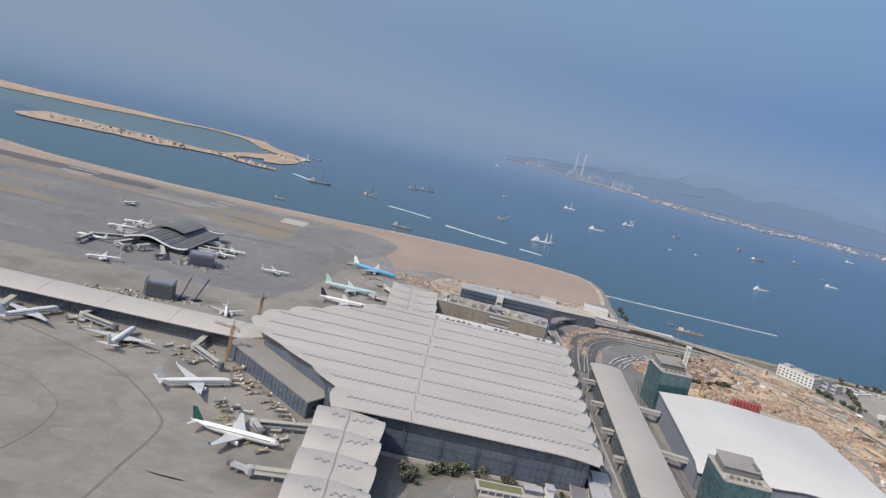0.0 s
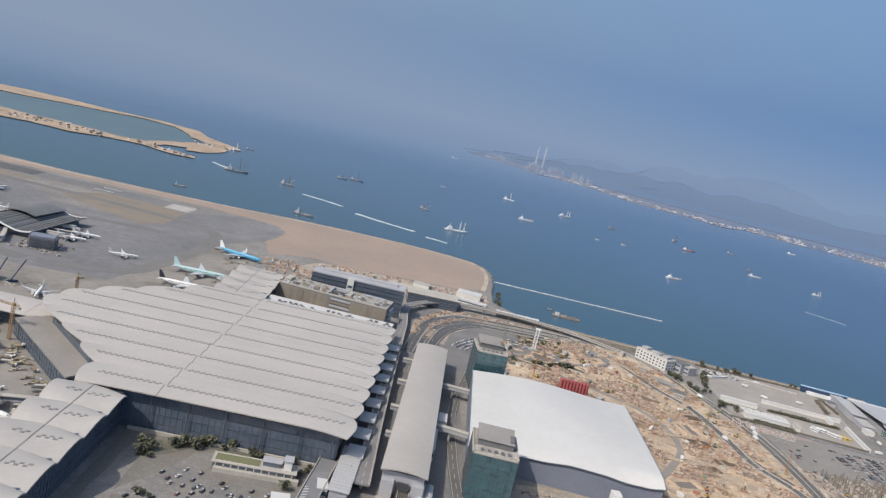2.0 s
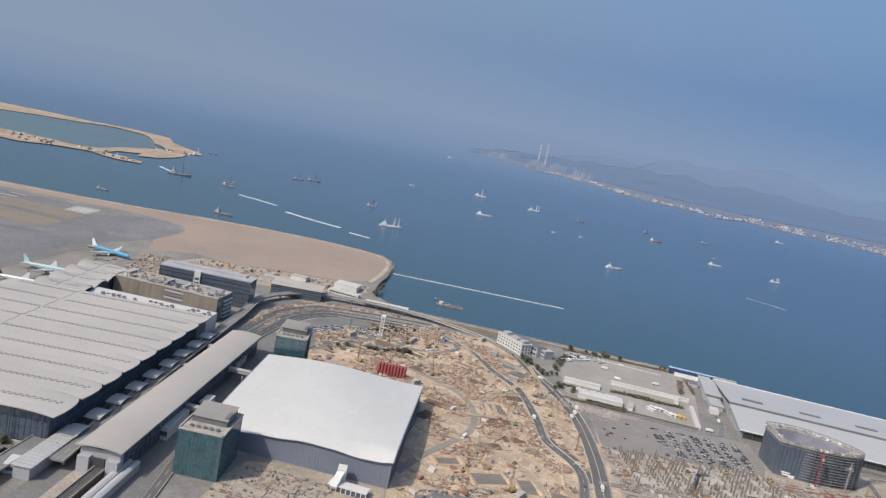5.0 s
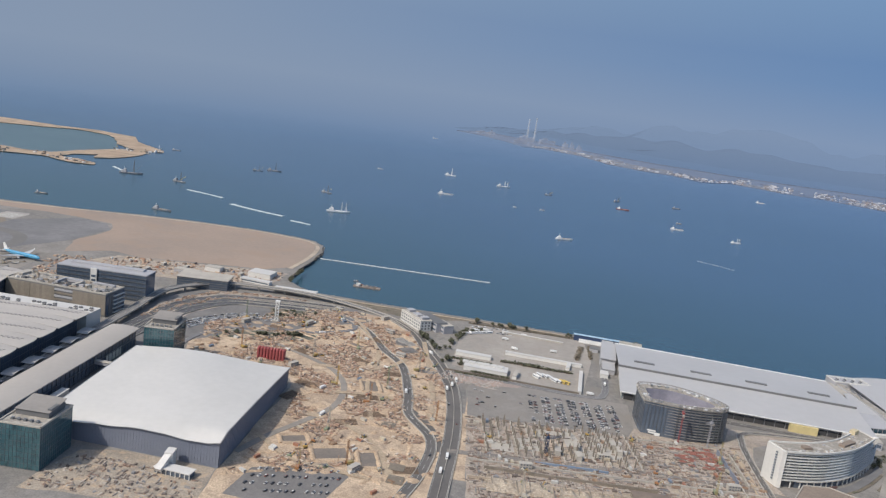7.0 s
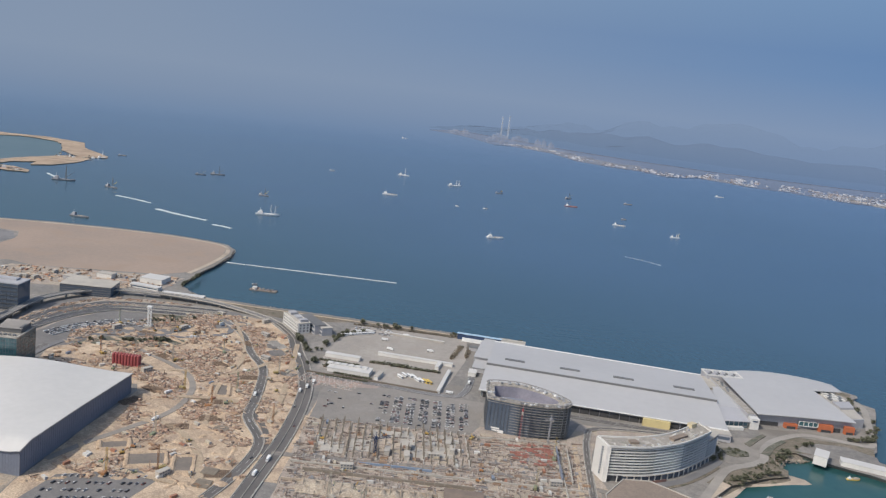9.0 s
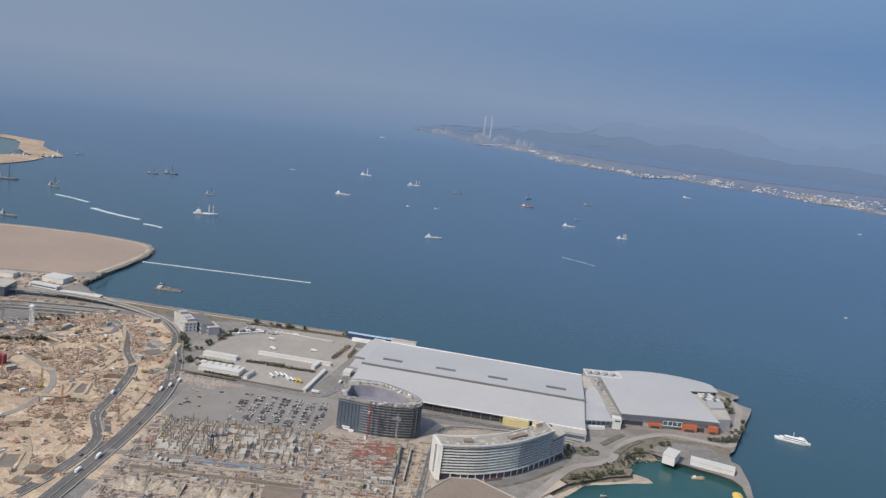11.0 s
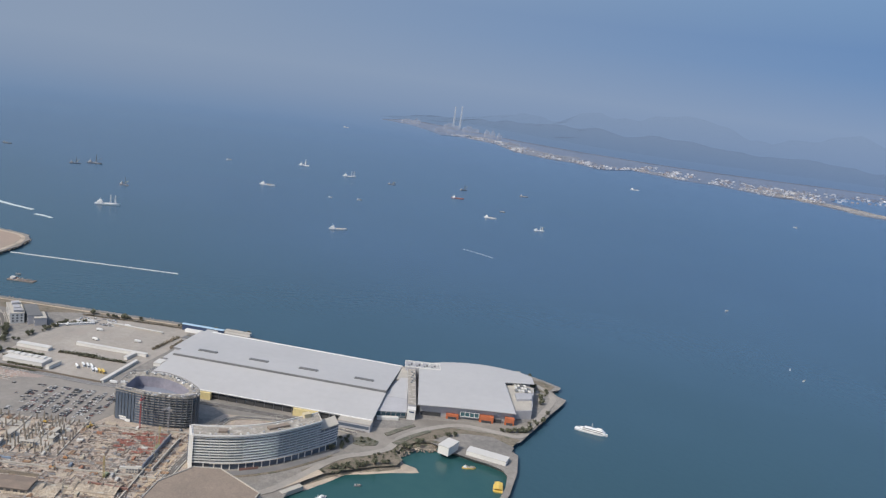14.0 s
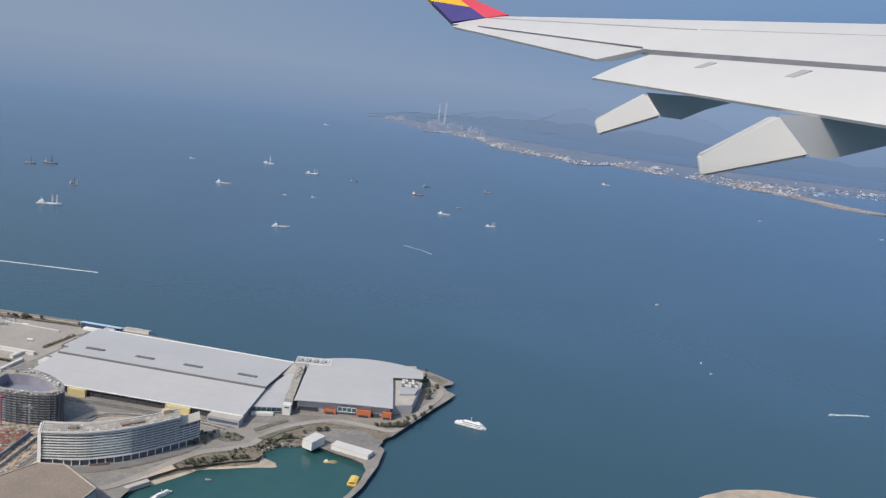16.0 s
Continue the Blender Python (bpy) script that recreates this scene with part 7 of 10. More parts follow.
for o, w_ in ((0, 13), (22, 11), (38, 15)):
    road("ramp", [(206 + o * 0.5, 860), (219 + o * 0.55, 950 - o * 0.3), (238 + o * 0.6, 1020 - o * 0.55), (282 + o * 0.35, 1072 - o * 0.75), (330, 1086 - o * 0.9), (400, 1092 - o * 0.9), (450, 1092 - o * 0.9)], w_, "dark sunken ramp road of the interchange", z=G + 0.4, walls=True, lines=True, m=RAMP_ROAD)
road("road", [(286, 800), (292, 880), (320, 930), (372, 955), (430, 960), (478, 1000), (450, 1060), (400, 1050), (372, 1010), (380, 975)], 8, "loop road of the interchange", lines=False, m=TAXI)
road("road", [(246, 300), (250, 480), (248, 590), (252, 700), (270, 800), (286, 880)], 9, "road between the station and the white hall", m=ROAD)
road("elevated_road", [(132, 300, 12), (139, 400, 12), (145, 470, 12), (152, 530, 12.5)], 13, "elevated forecourt road with painted stripes", walls=True, lines=False, m=TAXI, th=1.2)
bm = bmesh.new()
for i in range(40):
    y = 372 + 4 * i
    x = 133 + (y - 300) * 0.071
    beam(bm, (x - 5, y, 12.06), (x - 1.6, y + 2, 12.06), 1.0, 0.05)
    if y < 460:
        beam(bm, (x + 1.8, y, 12.06), (x + 4.8, y - 2, 12.06), 1.0, 0.05)
tagged(obj("road_marking", bm, LINE), "white painted chevron stripes on the forecourt road", "marking", kind="structure")
OIL = mat("oil_stained_concrete", (0.155, 0.142, 0.128), (0.20, 0.185, 0.167), 0.05, 0.5, 0.85)
for pts, w_ in (([(-330, 640), (-262, 610), (-212, 584), (-179, 554), (-148, 516), (-141, 500), (-140, 478), (-143, 433), (-145, 395), (-150, 320)], 1.9), ([(-274, 543), (-247, 533), (-214, 504), (-206, 482), (-205, 446), (-215, 400)], 1.0)):
    bm = bmesh.new()
    ribbon(bm, smooth_line([(x, y, G + 0.3) for x, y in pts], 8), w_, 0.1)
    tagged(obj("apron_line", bm, OIL), "dark worn service lane edge on the apron", "marking", kind="structure")
SCUFF = mat("scuffed_concrete", (0.215, 0.198, 0.18), (0.255, 0.236, 0.213), 0.03, 0.3, 0.9)
for k_, (x, y, a_, b_, rz) in enumerate(((-202, 556, 15, 7, 20), (-168, 518, 13, 6, -30), (-234, 480, 19, 14, 10), (-172, 466, 26, 10, 15), (-190, 408, 30, 12, 5), (-108, 431, 26, 4, -8), (-118, 438, 18, 3, -8), (-262, 590, 20, 6, 40), (-330, 560, 40, 14, 30), (-300, 480, 34, 12, 12))):
    c_, s_ = math.cos(radians(rz)), math.sin(radians(rz))
    ring_ = [(x + a_ * math.cos(t) * c_ - b_ * math.sin(t) * s_, y + a_ * math.cos(t) * s_ + b_ * math.sin(t) * c_) for t in (2 * math.pi * i / 24 for i in range(24))]
    sheet("apron_stain", wobble(ring_, 2.2, 4, k_), G + 0.2, SCUFF, "dark tyre and oil scuffs on the apron concrete", th=0.1)
sheet("sea_verge", wobble([(372, 1180), (400, 1152), (526, 1138), (702, 1118), (860, 1100), (860, 1092), (700, 1106), (640, 1112), (600, 1100), (560, 1085), (470, 1112), (400, 1132), (368, 1150)], 2, 12, 6), G + 0.14, BROWN_SCRUB, "brown dry verge behind the seawall")
road("track", [(380, 1168), (420, 1146), (526, 1130), (640, 1118), (760, 1106), (860, 1092)], 4, "pale dusty track behind the seawall", lines=False, m=PALE_SAND)
sheet("spoil_strip", wobble([(604, 745), (626, 752), (630, 800), (626, 690), (622, 600), (606, 600)], 2, 10, 3), G + 0.16, EARTH, "strip of yellow earth beside the road")
sheet("hotel_grounds", wobble([(900, 640), (930, 650), (922, 700), (940, 760), (1000, 790), (1060, 782), (1040, 800), (930, 806), (900, 740)], 2, 12, 3), G + 0.13, MUD, "bare ground round the hotels")
for pts in ([(440, 700), (500, 690), (540, 640), (556, 590)], [(450, 840), (520, 850), (556, 900)], [(345, 930), (420, 900), (500, 920)], [(470, 1060), (500, 980), (520, 900), (516, 800), (530, 700)], [(575, 980), (584, 880), (590, 780), (586, 720)], [(430, 640), (470, 600), (540, 580)], [(460, 760), (530, 770), (556, 760)]):
    road("site_track", pts, rndw(4, 8), "rutted earth track across the site", z=G + 0.15, lines=False, m=TRACK, th=0.3)
bm = bmesh.new()
for pts, w_ in (([(-235, 900), (-150, 930), (-125, 1010), (-110, 1180), (-140, 1290), (-300, 1340), (-600, 1370)], 22), ([(-1000, 960), (-420, 930), (-250, 900)], 24), ([(-180, 1200), (-330, 1180), (-520, 1130), (-900, 1150)], 18)):
    ribbon(bm, smooth_line([(x, y, G + 0.25) for x, y in pts], 12), w_, 0.1)
tagged(obj("taxiway_rubber", bm, mat("rubber_stained_asphalt", (0.155, 0.15, 0.147), (0.195, 0.187, 0.178), 0.012, 0.2, 0.9)), "dark rubber stains along the taxiway", "stain", kind="structure")
for pts in ([(-600, 700), (-330, 620), (-190, 560), (-160, 480), (-170, 330)], [(-235, 930), (-140, 960), (-118, 1030), (-105, 1190)], [(-900, 905), (-420, 880), (-240, 885)], [(-145, 560), (-120, 548), (-90, 540)], [(-160, 500), (-60, 497)], [(-118, 917), (-40, 916)], [(-118, 990), (-36, 991)]):
    bm = bmesh.new()
    ribbon(bm, smooth_line([(x, y, G + 0.26) for x, y in pts], 10), 0.35, 0.05)
    tagged(obj("taxi_line", bm, TAXI_LINE), "thin yellow painted taxi line", "marking", kind="structure")
sheet("scrub_patch", wobble([(352, 1046), (398, 1052), (426, 1020), (420, 1000), (384, 984), (362, 1000)], 3, 9, 2), G + 0.24, BROWN_SCRUB, "dark scrubby ground round the lattice tower")
sheet("scrub_patch", wobble([(330, 908), (352, 936), (412, 928), (418, 912), (372, 914)], 3, 9, 5), G + 0.26, BROWN_SCRUB, "dark scrubby strip beside the interchange")

# ---- building site ----
rnd = random.Random(11)
EARTHWORKS = [(418, 560), (446, 640), (446, 770), (436, 800), (310, 806), (300, 880), (296, 950), (340, 1000), (405, 1068), (470, 1080), (528, 1058), (568, 1000), (590, 900), (604, 810), (602, 700), (592, 600), (560, 530), (520, 590)]
PIT = [(626, 748), (800, 744), (918, 750), (910, 570), (624, 570)]
SITE_BITS = many("site_material", [(0.42, 0.30, 0.217), (0.47, 0.345, 0.25), (0.34, 0.225, 0.165), (0.52, 0.41, 0.315), (0.37, 0.305, 0.25), (0.55, 0.47, 0.39), (0.26, 0.205, 0.165), (0.41, 0.265, 0.192), (0.22, 0.165, 0.135), (0.35, 0.245, 0.178)], 0.85, island=True)
PIT_BITS = many("pit_material", [(0.38, 0.325, 0.275), (0.265, 0.22, 0.19), (0.43, 0.385, 0.335), (0.16, 0.132, 0.118), (0.48, 0.44, 0.395), (0.25, 0.25, 0.26), (0.27, 0.19, 0.15), (0.33, 0.25, 0.20), (0.18, 0.148, 0.13)], 0.85, island=True)
MOUND = mat("spoil_heap", (0.51, 0.392, 0.28), (0.37, 0.28, 0.20), 0.08, 0.4, 0.95, bump=0.6, grain=0.2)


def mound(bm, x, y, r, h, n=9):
    c = bm.verts.new((x, y, G + h))
    rows = []
    for k, zz in ((0.45, 0.72), (0.8, 0.28), (1.05, -0.02)):
        rows.append([bm.verts.new((x + r * k * math.cos(a) * rnd.uniform(0.8, 1.2), y + r * 0.8 * k * math.sin(a) * rnd.uniform(0.8, 1.2), G + h * zz)) for a in (2 * math.pi * i / n for i in range(n))])
    for i in range(n):
        j = (i + 1) % n
        bm.faces.new((c, rows[0][i], rows[0][j]))
        for a, b in zip(rows, rows[1:]):
            bm.faces.new((a[i], b[i], b[j], a[j]))


def spot(poly):
    xs, ys = [p[0] for p in poly], [p[1] for p in poly]
    while True:
        x, y = rnd.uniform(min(xs), max(xs)), rnd.uniform(min(ys), max(ys))
        if inside(poly, x, y):
            return x, y


ROADS = [[(562, 1013), (580, 950), (596, 900), (612, 814), (612, 703), (600, 583)], [(492, 1005), (525, 926), (552, 871), (563, 782), (566, 730), (590, 674), (584, 610)], [(440, 862), (476, 826), (492, 780), (488, 725), (462, 676), (440, 641)]]


LAID_OUT = ((501, 619, 19), (535, 616, 17), (464, 640, 15), (522, 795, 17), (420, 935, 16), (490, 930, 13), (569, 604, 11), (531, 717, 11), (450, 778, 9), (499, 873, 10), (540, 840, 10), (556, 935, 12), (548, 962, 12))


def clear_of_roads(x, y, d=8.0):
    for bx_, by_, r_ in LAID_OUT:
        if (x - bx_) ** 2 + (y - by_) ** 2 < r_ * r_:
            return False
    for L in ROADS:
        for a, b in zip(L, L[1:]):
            a, b, p = Vector(a), Vector(b), Vector((x, y))
            t = max(0, min(1, (p - a).dot(b - a) / (b - a).length_squared))
            if (a.lerp(b, t) - p).length < d:
                return False
    return True


bm = bmesh.new()
for _ in range(320):
    x, y = spot(EARTHWORKS)
    if clear_of_roads(x, y, 9):
        mound(bm, x, y, rnd.uniform(2.5, 9), rnd.uniform(0.6, 2.6))
tagged(obj("spoil_heap", bm, MOUND), "heaps of yellow dug earth across the site", "spoil heaps", kind="stuff")
bm = bmesh.new()
made = 0
while made < 6600:
    x, y = spot(EARTHWORKS)
    dens = noise.noise((x * 0.022, y * 0.022, 3.0)) + 0.7 * noise.noise((x * 0.06, y * 0.06, 8.0))
    mid_ = 0.12 if 440 < x < 560 and 690 < y < 990 else -0.06 if y < 650 else 0.0
    if rnd.random() > 0.015 + 2.8 * max(0, dens + mid_) or not clear_of_roads(x, y):
        continue
    made += 1
    kind_ = rnd.random()
    rz = rnd.choice((-32, -32, 58, 15)) + rnd.uniform(-8, 8)
    if kind_ < 0.55:
        for i in range(rnd.randint(2, 5)):
            box(bm, x + rnd.uniform(-2, 2), y + rnd.uniform(-2, 2), G + 0.1 + rnd.uniform(0, 0.5), rnd.uniform(2.5, 9), rnd.uniform(0.3, 0.9), rnd.uniform(0.3, 0.8), rz + rnd.uniform(-6, 6))
    elif kind_ < 0.975:
        box(bm, x, y, G, rnd.uniform(1.2, 4.5), rnd.uniform(1, 3), rnd.uniform(0.6, 2.4), rz, rnd.uniform(0.75, 1))
    else:
        beam(bm, (x, y, G), (x + rnd.uniform(-1, 1), y + rnd.uniform(-1, 1), G + rnd.uniform(3, 8)), 0.5)
tagged(obj("site_material", bm, SITE_BITS), "stacks of timber, steel and formwork on the site", "building material", kind="stuff")
bm = bmesh.new()
made = 0
while made < 2700:
    x, y = spot(PIT)
    if not clear_of_roads(x, y, 6) or (640 < x < 800 and 662 < y < 744 and rnd.random() < 0.65):
        continue
    made += 1
    rz = rnd.choice((0, 90, 4)) + rnd.uniform(-6, 6)
    if rnd.random() < 0.5:
        for i in range(rnd.randint(2, 4)):
            box(bm, x + rnd.uniform(-2, 2), y + rnd.uniform(-2, 2), G + 0.1, rnd.uniform(2.5, 10), rnd.uniform(0.25, 0.7), rnd.uniform(0.3, 1.0), rz)
    elif rnd.random() < 0.75:
        box(bm, x, y, G, rnd.uniform(0.6, 2.6), rnd.uniform(0.5, 1.6), rnd.uniform(0.4, 1.6), rz, rnd.uniform(0.8, 1))
    else:
        box(bm, x, y, G, rnd.uniform(2, 5), rnd.uniform(1.5, 3), rnd.uniform(0.6, 2.4), rz, rnd.uniform(0.8, 1))
tagged(obj("site_material", bm, PIT_BITS), "stacked forms, blocks and bars in the building pit", "building material", kind="stuff")
bm = bmesh.new()
for _ in range(260):
    x, y = spot([(284, 505), (292, 545), (305, 562), (400, 552), (412, 505)])
    rz = rnd.choice((-8, 82)) + rnd.uniform(-12, 12)
    if rnd.random() < 0.5:
        for i in range(rnd.randint(2, 4)):
            box(bm, x + rnd.uniform(-1.5, 1.5), y + rnd.uniform(-1.5, 1.5), G + 0.1, rnd.uniform(2, 6), rnd.uniform(0.3, 0.8), rnd.uniform(0.3, 0.7), rz)
    else:
        box(bm, x, y, G + 0.1, rnd.uniform(0.8, 3.5), rnd.uniform(0.8, 2.4), rnd.uniform(0.4, 1.8), rz, rnd.uniform(0.7, 1))
tagged(obj("site_material", bm, PIT_BITS), "scattered forms and boards before the white hall", "building material", kind="stuff")
bm = bmesh.new()
for k in range(9):
    for i in range(34):
        t_ = i / 34
        x, y = 607 + 72 * t_ - 4 * k * 0.4, 880 - 12 * t_ - 3.6 * k - 0.02 * k * i
        if rnd.random() < 0.8:
            box(bm, x + rnd.uniform(-0.3, 0.3), y + rnd.uniform(-0.3, 0.3), G + 0.2, 1.5, 0.5, 0.9, -10 + rnd.uniform(-8, 8), 0.8)
tagged(obj("road_barrier", bm, many("barrier_plastic", [(0.60, 0.56, 0.52), (0.50, 0.34, 0.28), (0.42, 0.39, 0.36), (0.55, 0.50, 0.46)], 0.7, island=True)), "rows of small plastic barriers on the roadworks", "barriers", kind="stuff")
bm = bmesh.new()
WORKS = [(40, 1130), (270, 1160), (330, 1200), (330, 1262), (280, 1256), (60, 1232)]
for _ in range(420):
    x, y = spot(WORKS)
    rz = rnd.choice((-10, 80)) + rnd.uniform(-8, 8)
    box(bm, x, y, G, rnd.uniform(2, 9), rnd.uniform(0.8, 3), rnd.uniform(0.5, 2.6), rz, rnd.uniform(0.8, 1))
for _ in range(260):
    x, y = spot([(-10, 1020), (40, 1000), (60, 1120), (30, 1200), (-20, 1190)])
    box(bm, x, y, G, rnd.uniform(2, 9), rnd.uniform(0.8, 3), rnd.uniform(0.5, 2.0), rnd.choice((-10, 80)), rnd.uniform(0.8, 1))
for _ in range(420):
    a_ = rnd.uniform(0.05, 0.95)
    L_ = smooth_line(rnd.choice(([(212, 930, 0), (226, 1020, 0), (266, 1090, 0), (330, 1104, 0), (396, 1102, 0)], [(228, 930, 0), (240, 1000, 0), (278, 1062, 0), (328, 1076, 0)])), 6)
    p_ = L_[int(a_ * len(L_))]
    box(bm, p_.x + rnd.uniform(-6, 6), p_.y + rnd.uniform(-6, 6), G + 0.1, rnd.uniform(1.5, 7), rnd.uniform(0.6, 2.4), rnd.uniform(0.4, 2.0), rnd.choice((20, 60, 110)), rnd.uniform(0.8, 1))
tagged(obj("site_material", bm, SITE_BITS), "stacked steel and timber in the works yard", "building material", kind="stuff")

# concrete frame rising from the pit: columns on a grid, with low ground beams
frame_ = thing("concrete_frame", 720, 704, G, 1.5, "rows of bare concrete columns on a new foundation", "building frame")
bm = bmesh.new()
box(bm, 0, 0, 0, 1.2, 1.2, 7.0)
box(bm, 0, 0, 7.0, 0.7, 0.7, 1.8)
c0 = None
for i in range(21):
    for j in range(11):
        if rnd.random() < 0.3:
            continue
        m = pose(-76 + 7.6 * i + rnd.uniform(-0.4, 0.4), -38 + 7.4 * j, 0, 0, 0, 0) @ Matrix.Diagonal((1, 1, rnd.choice((0.55, 0.8, 1.0, 1.15)), 1))
        if c0 is None:
            c0 = part("column", bm, BROWNWALL, frame_, m=m)
        else:
            share("column", c0, frame_, m)
for i in range(0, 21, 2):
    bm = bmesh.new()
    box(bm, -76 + 7.6 * i, 0, 0, 1.4, 82, 1.2)
    part("ground_beam", bm, CONC, frame_)
for i in range(5):
    bm = bmesh.new()
    box(bm, -60 + 28 * i, -20 + 9 * (i % 3), 0.1, 22, 26, 0.5)
    part("slab", bm, PALE_SAND if i == 2 else CONC, frame_)

# retaining walls and hoardings of the pit
# the tall parallel pair is added so the gap between falls into shade
for k, (ax, ay, bx, by, h, m, lab) in enumerate(((626, 642, 905, 640, 2.4, CONC, "long concrete retaining wall of the pit"), (640, 628, 800, 622, 3.2, BROWNWALL, "timbered trench wall of the pit"), (690, 652, 760, 650, 2.4, HOARD, "blue site hoarding along the pit"), (624, 606, 880, 600, 3.0, PALE_SAND, "pale sheet-pile wall of the pit"), (808, 738, 905, 744, 1.8, CONC, "low concrete kerb wall of the pit"), (886, 656, 891, 730, 5.5, SHADEWALL, "tall blue-grey wall raised to shade the pit's trench"), (896, 654, 902, 726, 4.0, CONC, "concrete wall raised beside the pit's shaded trench"), (884, 572, 890, 690, 2.4, CONC, "long concrete retaining wall of the pit"))):
    w_ = thing("retaining_wall", (ax + bx) / 2, (ay + by) / 2, G, 0, lab, "wall")
    d = Vector((bx - ax, by - ay))
    n_ = int(d.length / 9)
    for i in range(n_):
        a, b = d * (i / n_ - 0.5), d * ((i + 0.97) / n_ - 0.5)
        bm = bmesh.new()
        hh = h * rnd.uniform(0.85, 1.1)
        beam(bm, (a.x, a.y, hh / 2), (b.x, b.y, hh / 2), 1.2, hh)
        part("panel", bm, m, w_)
rb_ = thing("steel_girder", 868, 615, G, -7, "long rust-red steel girder laid on trestles", "girder")
bm = bmesh.new()
box(bm, 0, 0, 1.6, 40, 0.5, 2.0), box(bm, 0, 0, 3.5, 40, 1.6, 0.3), box(bm, 0, 0, 1.4, 40, 1.6, 0.3)
part("girder", bm, RUST, rb_)
for x in (-16, -5, 6, 16):
    bm = bmesh.new()
    box(bm, x, 0, 0, 1.0, 2.4, 1.5, 0, 0.7)
    part("trestle", bm, STEEL, rb_)
bh_ = thing("site_shed", 788, 600, G, -2, "long brown site shed with a tan roof", "shed")
bm = bmesh.new()
box(bm, 0, 0, 0, 34, 20, 5.5)
w_ = part("wall", bm, BROWNWALL, bh_)
bm = bmesh.new()
shell(bm, 1, 6, lambda u, v: (-18 + 36 * u, -11 + 22 * v, 5.5 + 1.6 * (1 - abs(2 * v - 1))), 0.3)
part("roof", bm, mat("brown_sheet_roof", (0.235, 0.185, 0.15), (0.18, 0.145, 0.12), 0.1, 0.6, 0.8), bh_)
for i in range(5):
    bm = bmesh.new()
    box(bm, -13 + 6.5 * i, -10.1, 0, 4, 0.2, 4)
    part("door", bm, DARK, w_)
for pts, k_ in (([(694, 732), (738, 736), (744, 694), (706, 696)], 3), ([(745, 735), (780, 738), (786, 712), (752, 708)], 5)):
    sheet("blinding_slab", wobble(pts, 2, 7, k_), G + 0.34, CONC, "pale fresh concrete on the pit floor")
PALE_EARTH = mat("cream_cut_earth", (0.47, 0.405, 0.32), (0.30, 0.25, 0.20), 0.09, 0.45, 0.95, bump=1.0, c3=(0.36, 0.29, 0.215), grain=0.25)
for x0_, x1_, y0_ in ((640, 700, 600), (705, 760, 598), (765, 830, 602), (835, 880, 612)):
    t_ = thing("excavation", (x0_ + x1_) / 2, y0_, G, 0, "rough earth-walled excavation with raking struts", "excavation")
    w_ = x1_ - x0_
    bm = bmesh.new()

    def cut(u, v):
        n1, n2 = noise.noise((u * w_ * 0.16 + x0_, v * 2.0, 1.0)), noise.noise((u * w_ * 0.5, v * 6.0, x0_ * 0.1))
        return (-w_ / 2 + w_ * u, -15 + 28 * v + 2.6 * n1, 0.15 + 4.4 * max(0, math.sin(math.pi * min(1, 0.08 + 0.92 * v))) * (0.75 + 0.5 * n1) + 0.7 * n2)

    shell(bm, int(w_ / 2), 10, cut, 0.3)
    part("cut_slope", bm, PALE_EARTH, t_, "rough cream earth slope")
    for i in range(int(w_ / 11)):
        bm = bmesh.new()
        beam(bm, (-w_ / 2 + 6 + 11 * i, -13, 1.2), (-w_ / 2 + 6 + 11 * i + rnd.uniform(-1, 1), 4, 4.2), 0.9, 1.0)
        part("raking_strut", bm, BROWNWALL, t_)
REBAR_RED = mat("red_coated_bars", (0.38, 0.165, 0.13), (0.29, 0.13, 0.108), 0.15, 0.8, 0.75)
reb = thing("rebar_field", 862, 712, G, 3, "red-brown reinforcing cages laid out on the site", "reinforcement")
for i in range(40):
    bm = bmesh.new()
    x, y = rnd.uniform(-22, 22), rnd.uniform(-26, 22)
    for k in range(6):
        beam(bm, (x, y + 0.8 * k, 1.0 + 0.2 * (k % 2)), (x + rnd.uniform(5, 9), y + 0.8 * k, 1.0), 0.3)
    for k in range(4):
        beam(bm, (x + 1.7 * k, y, 1.3), (x + 1.7 * k, y + 4, 1.3), 0.25)
    part("cage", bm, REBAR_RED, reb)
for (x, y, n_) in ((562, 590, 8), (562, 612, 7), (548, 700, 6), (540, 980, 12), (552, 968, 10)):
    t_ = thing("pipe_stack", x, y, G, 35 if y > 900 else -8, "row of pale concrete pipes laid on the ground", "pipes")
    for i in range(n_):
        bm = bmesh.new()
        beam(bm, (-7, -1.8 * i, 0.9), (7, -1.8 * i, 0.9), 1.0, 1.2)
        part("pipe", bm, CONC if y > 900 else BROWNWALL, t_)


# ---- machines, huts and containers ----
MACH = many("machine_paint", [(0.42, 0.28, 0.08), (0.36, 0.18, 0.08), (0.40, 0.32, 0.14), (0.25, 0.28, 0.18), (0.42, 0.39, 0.33)], 0.5)


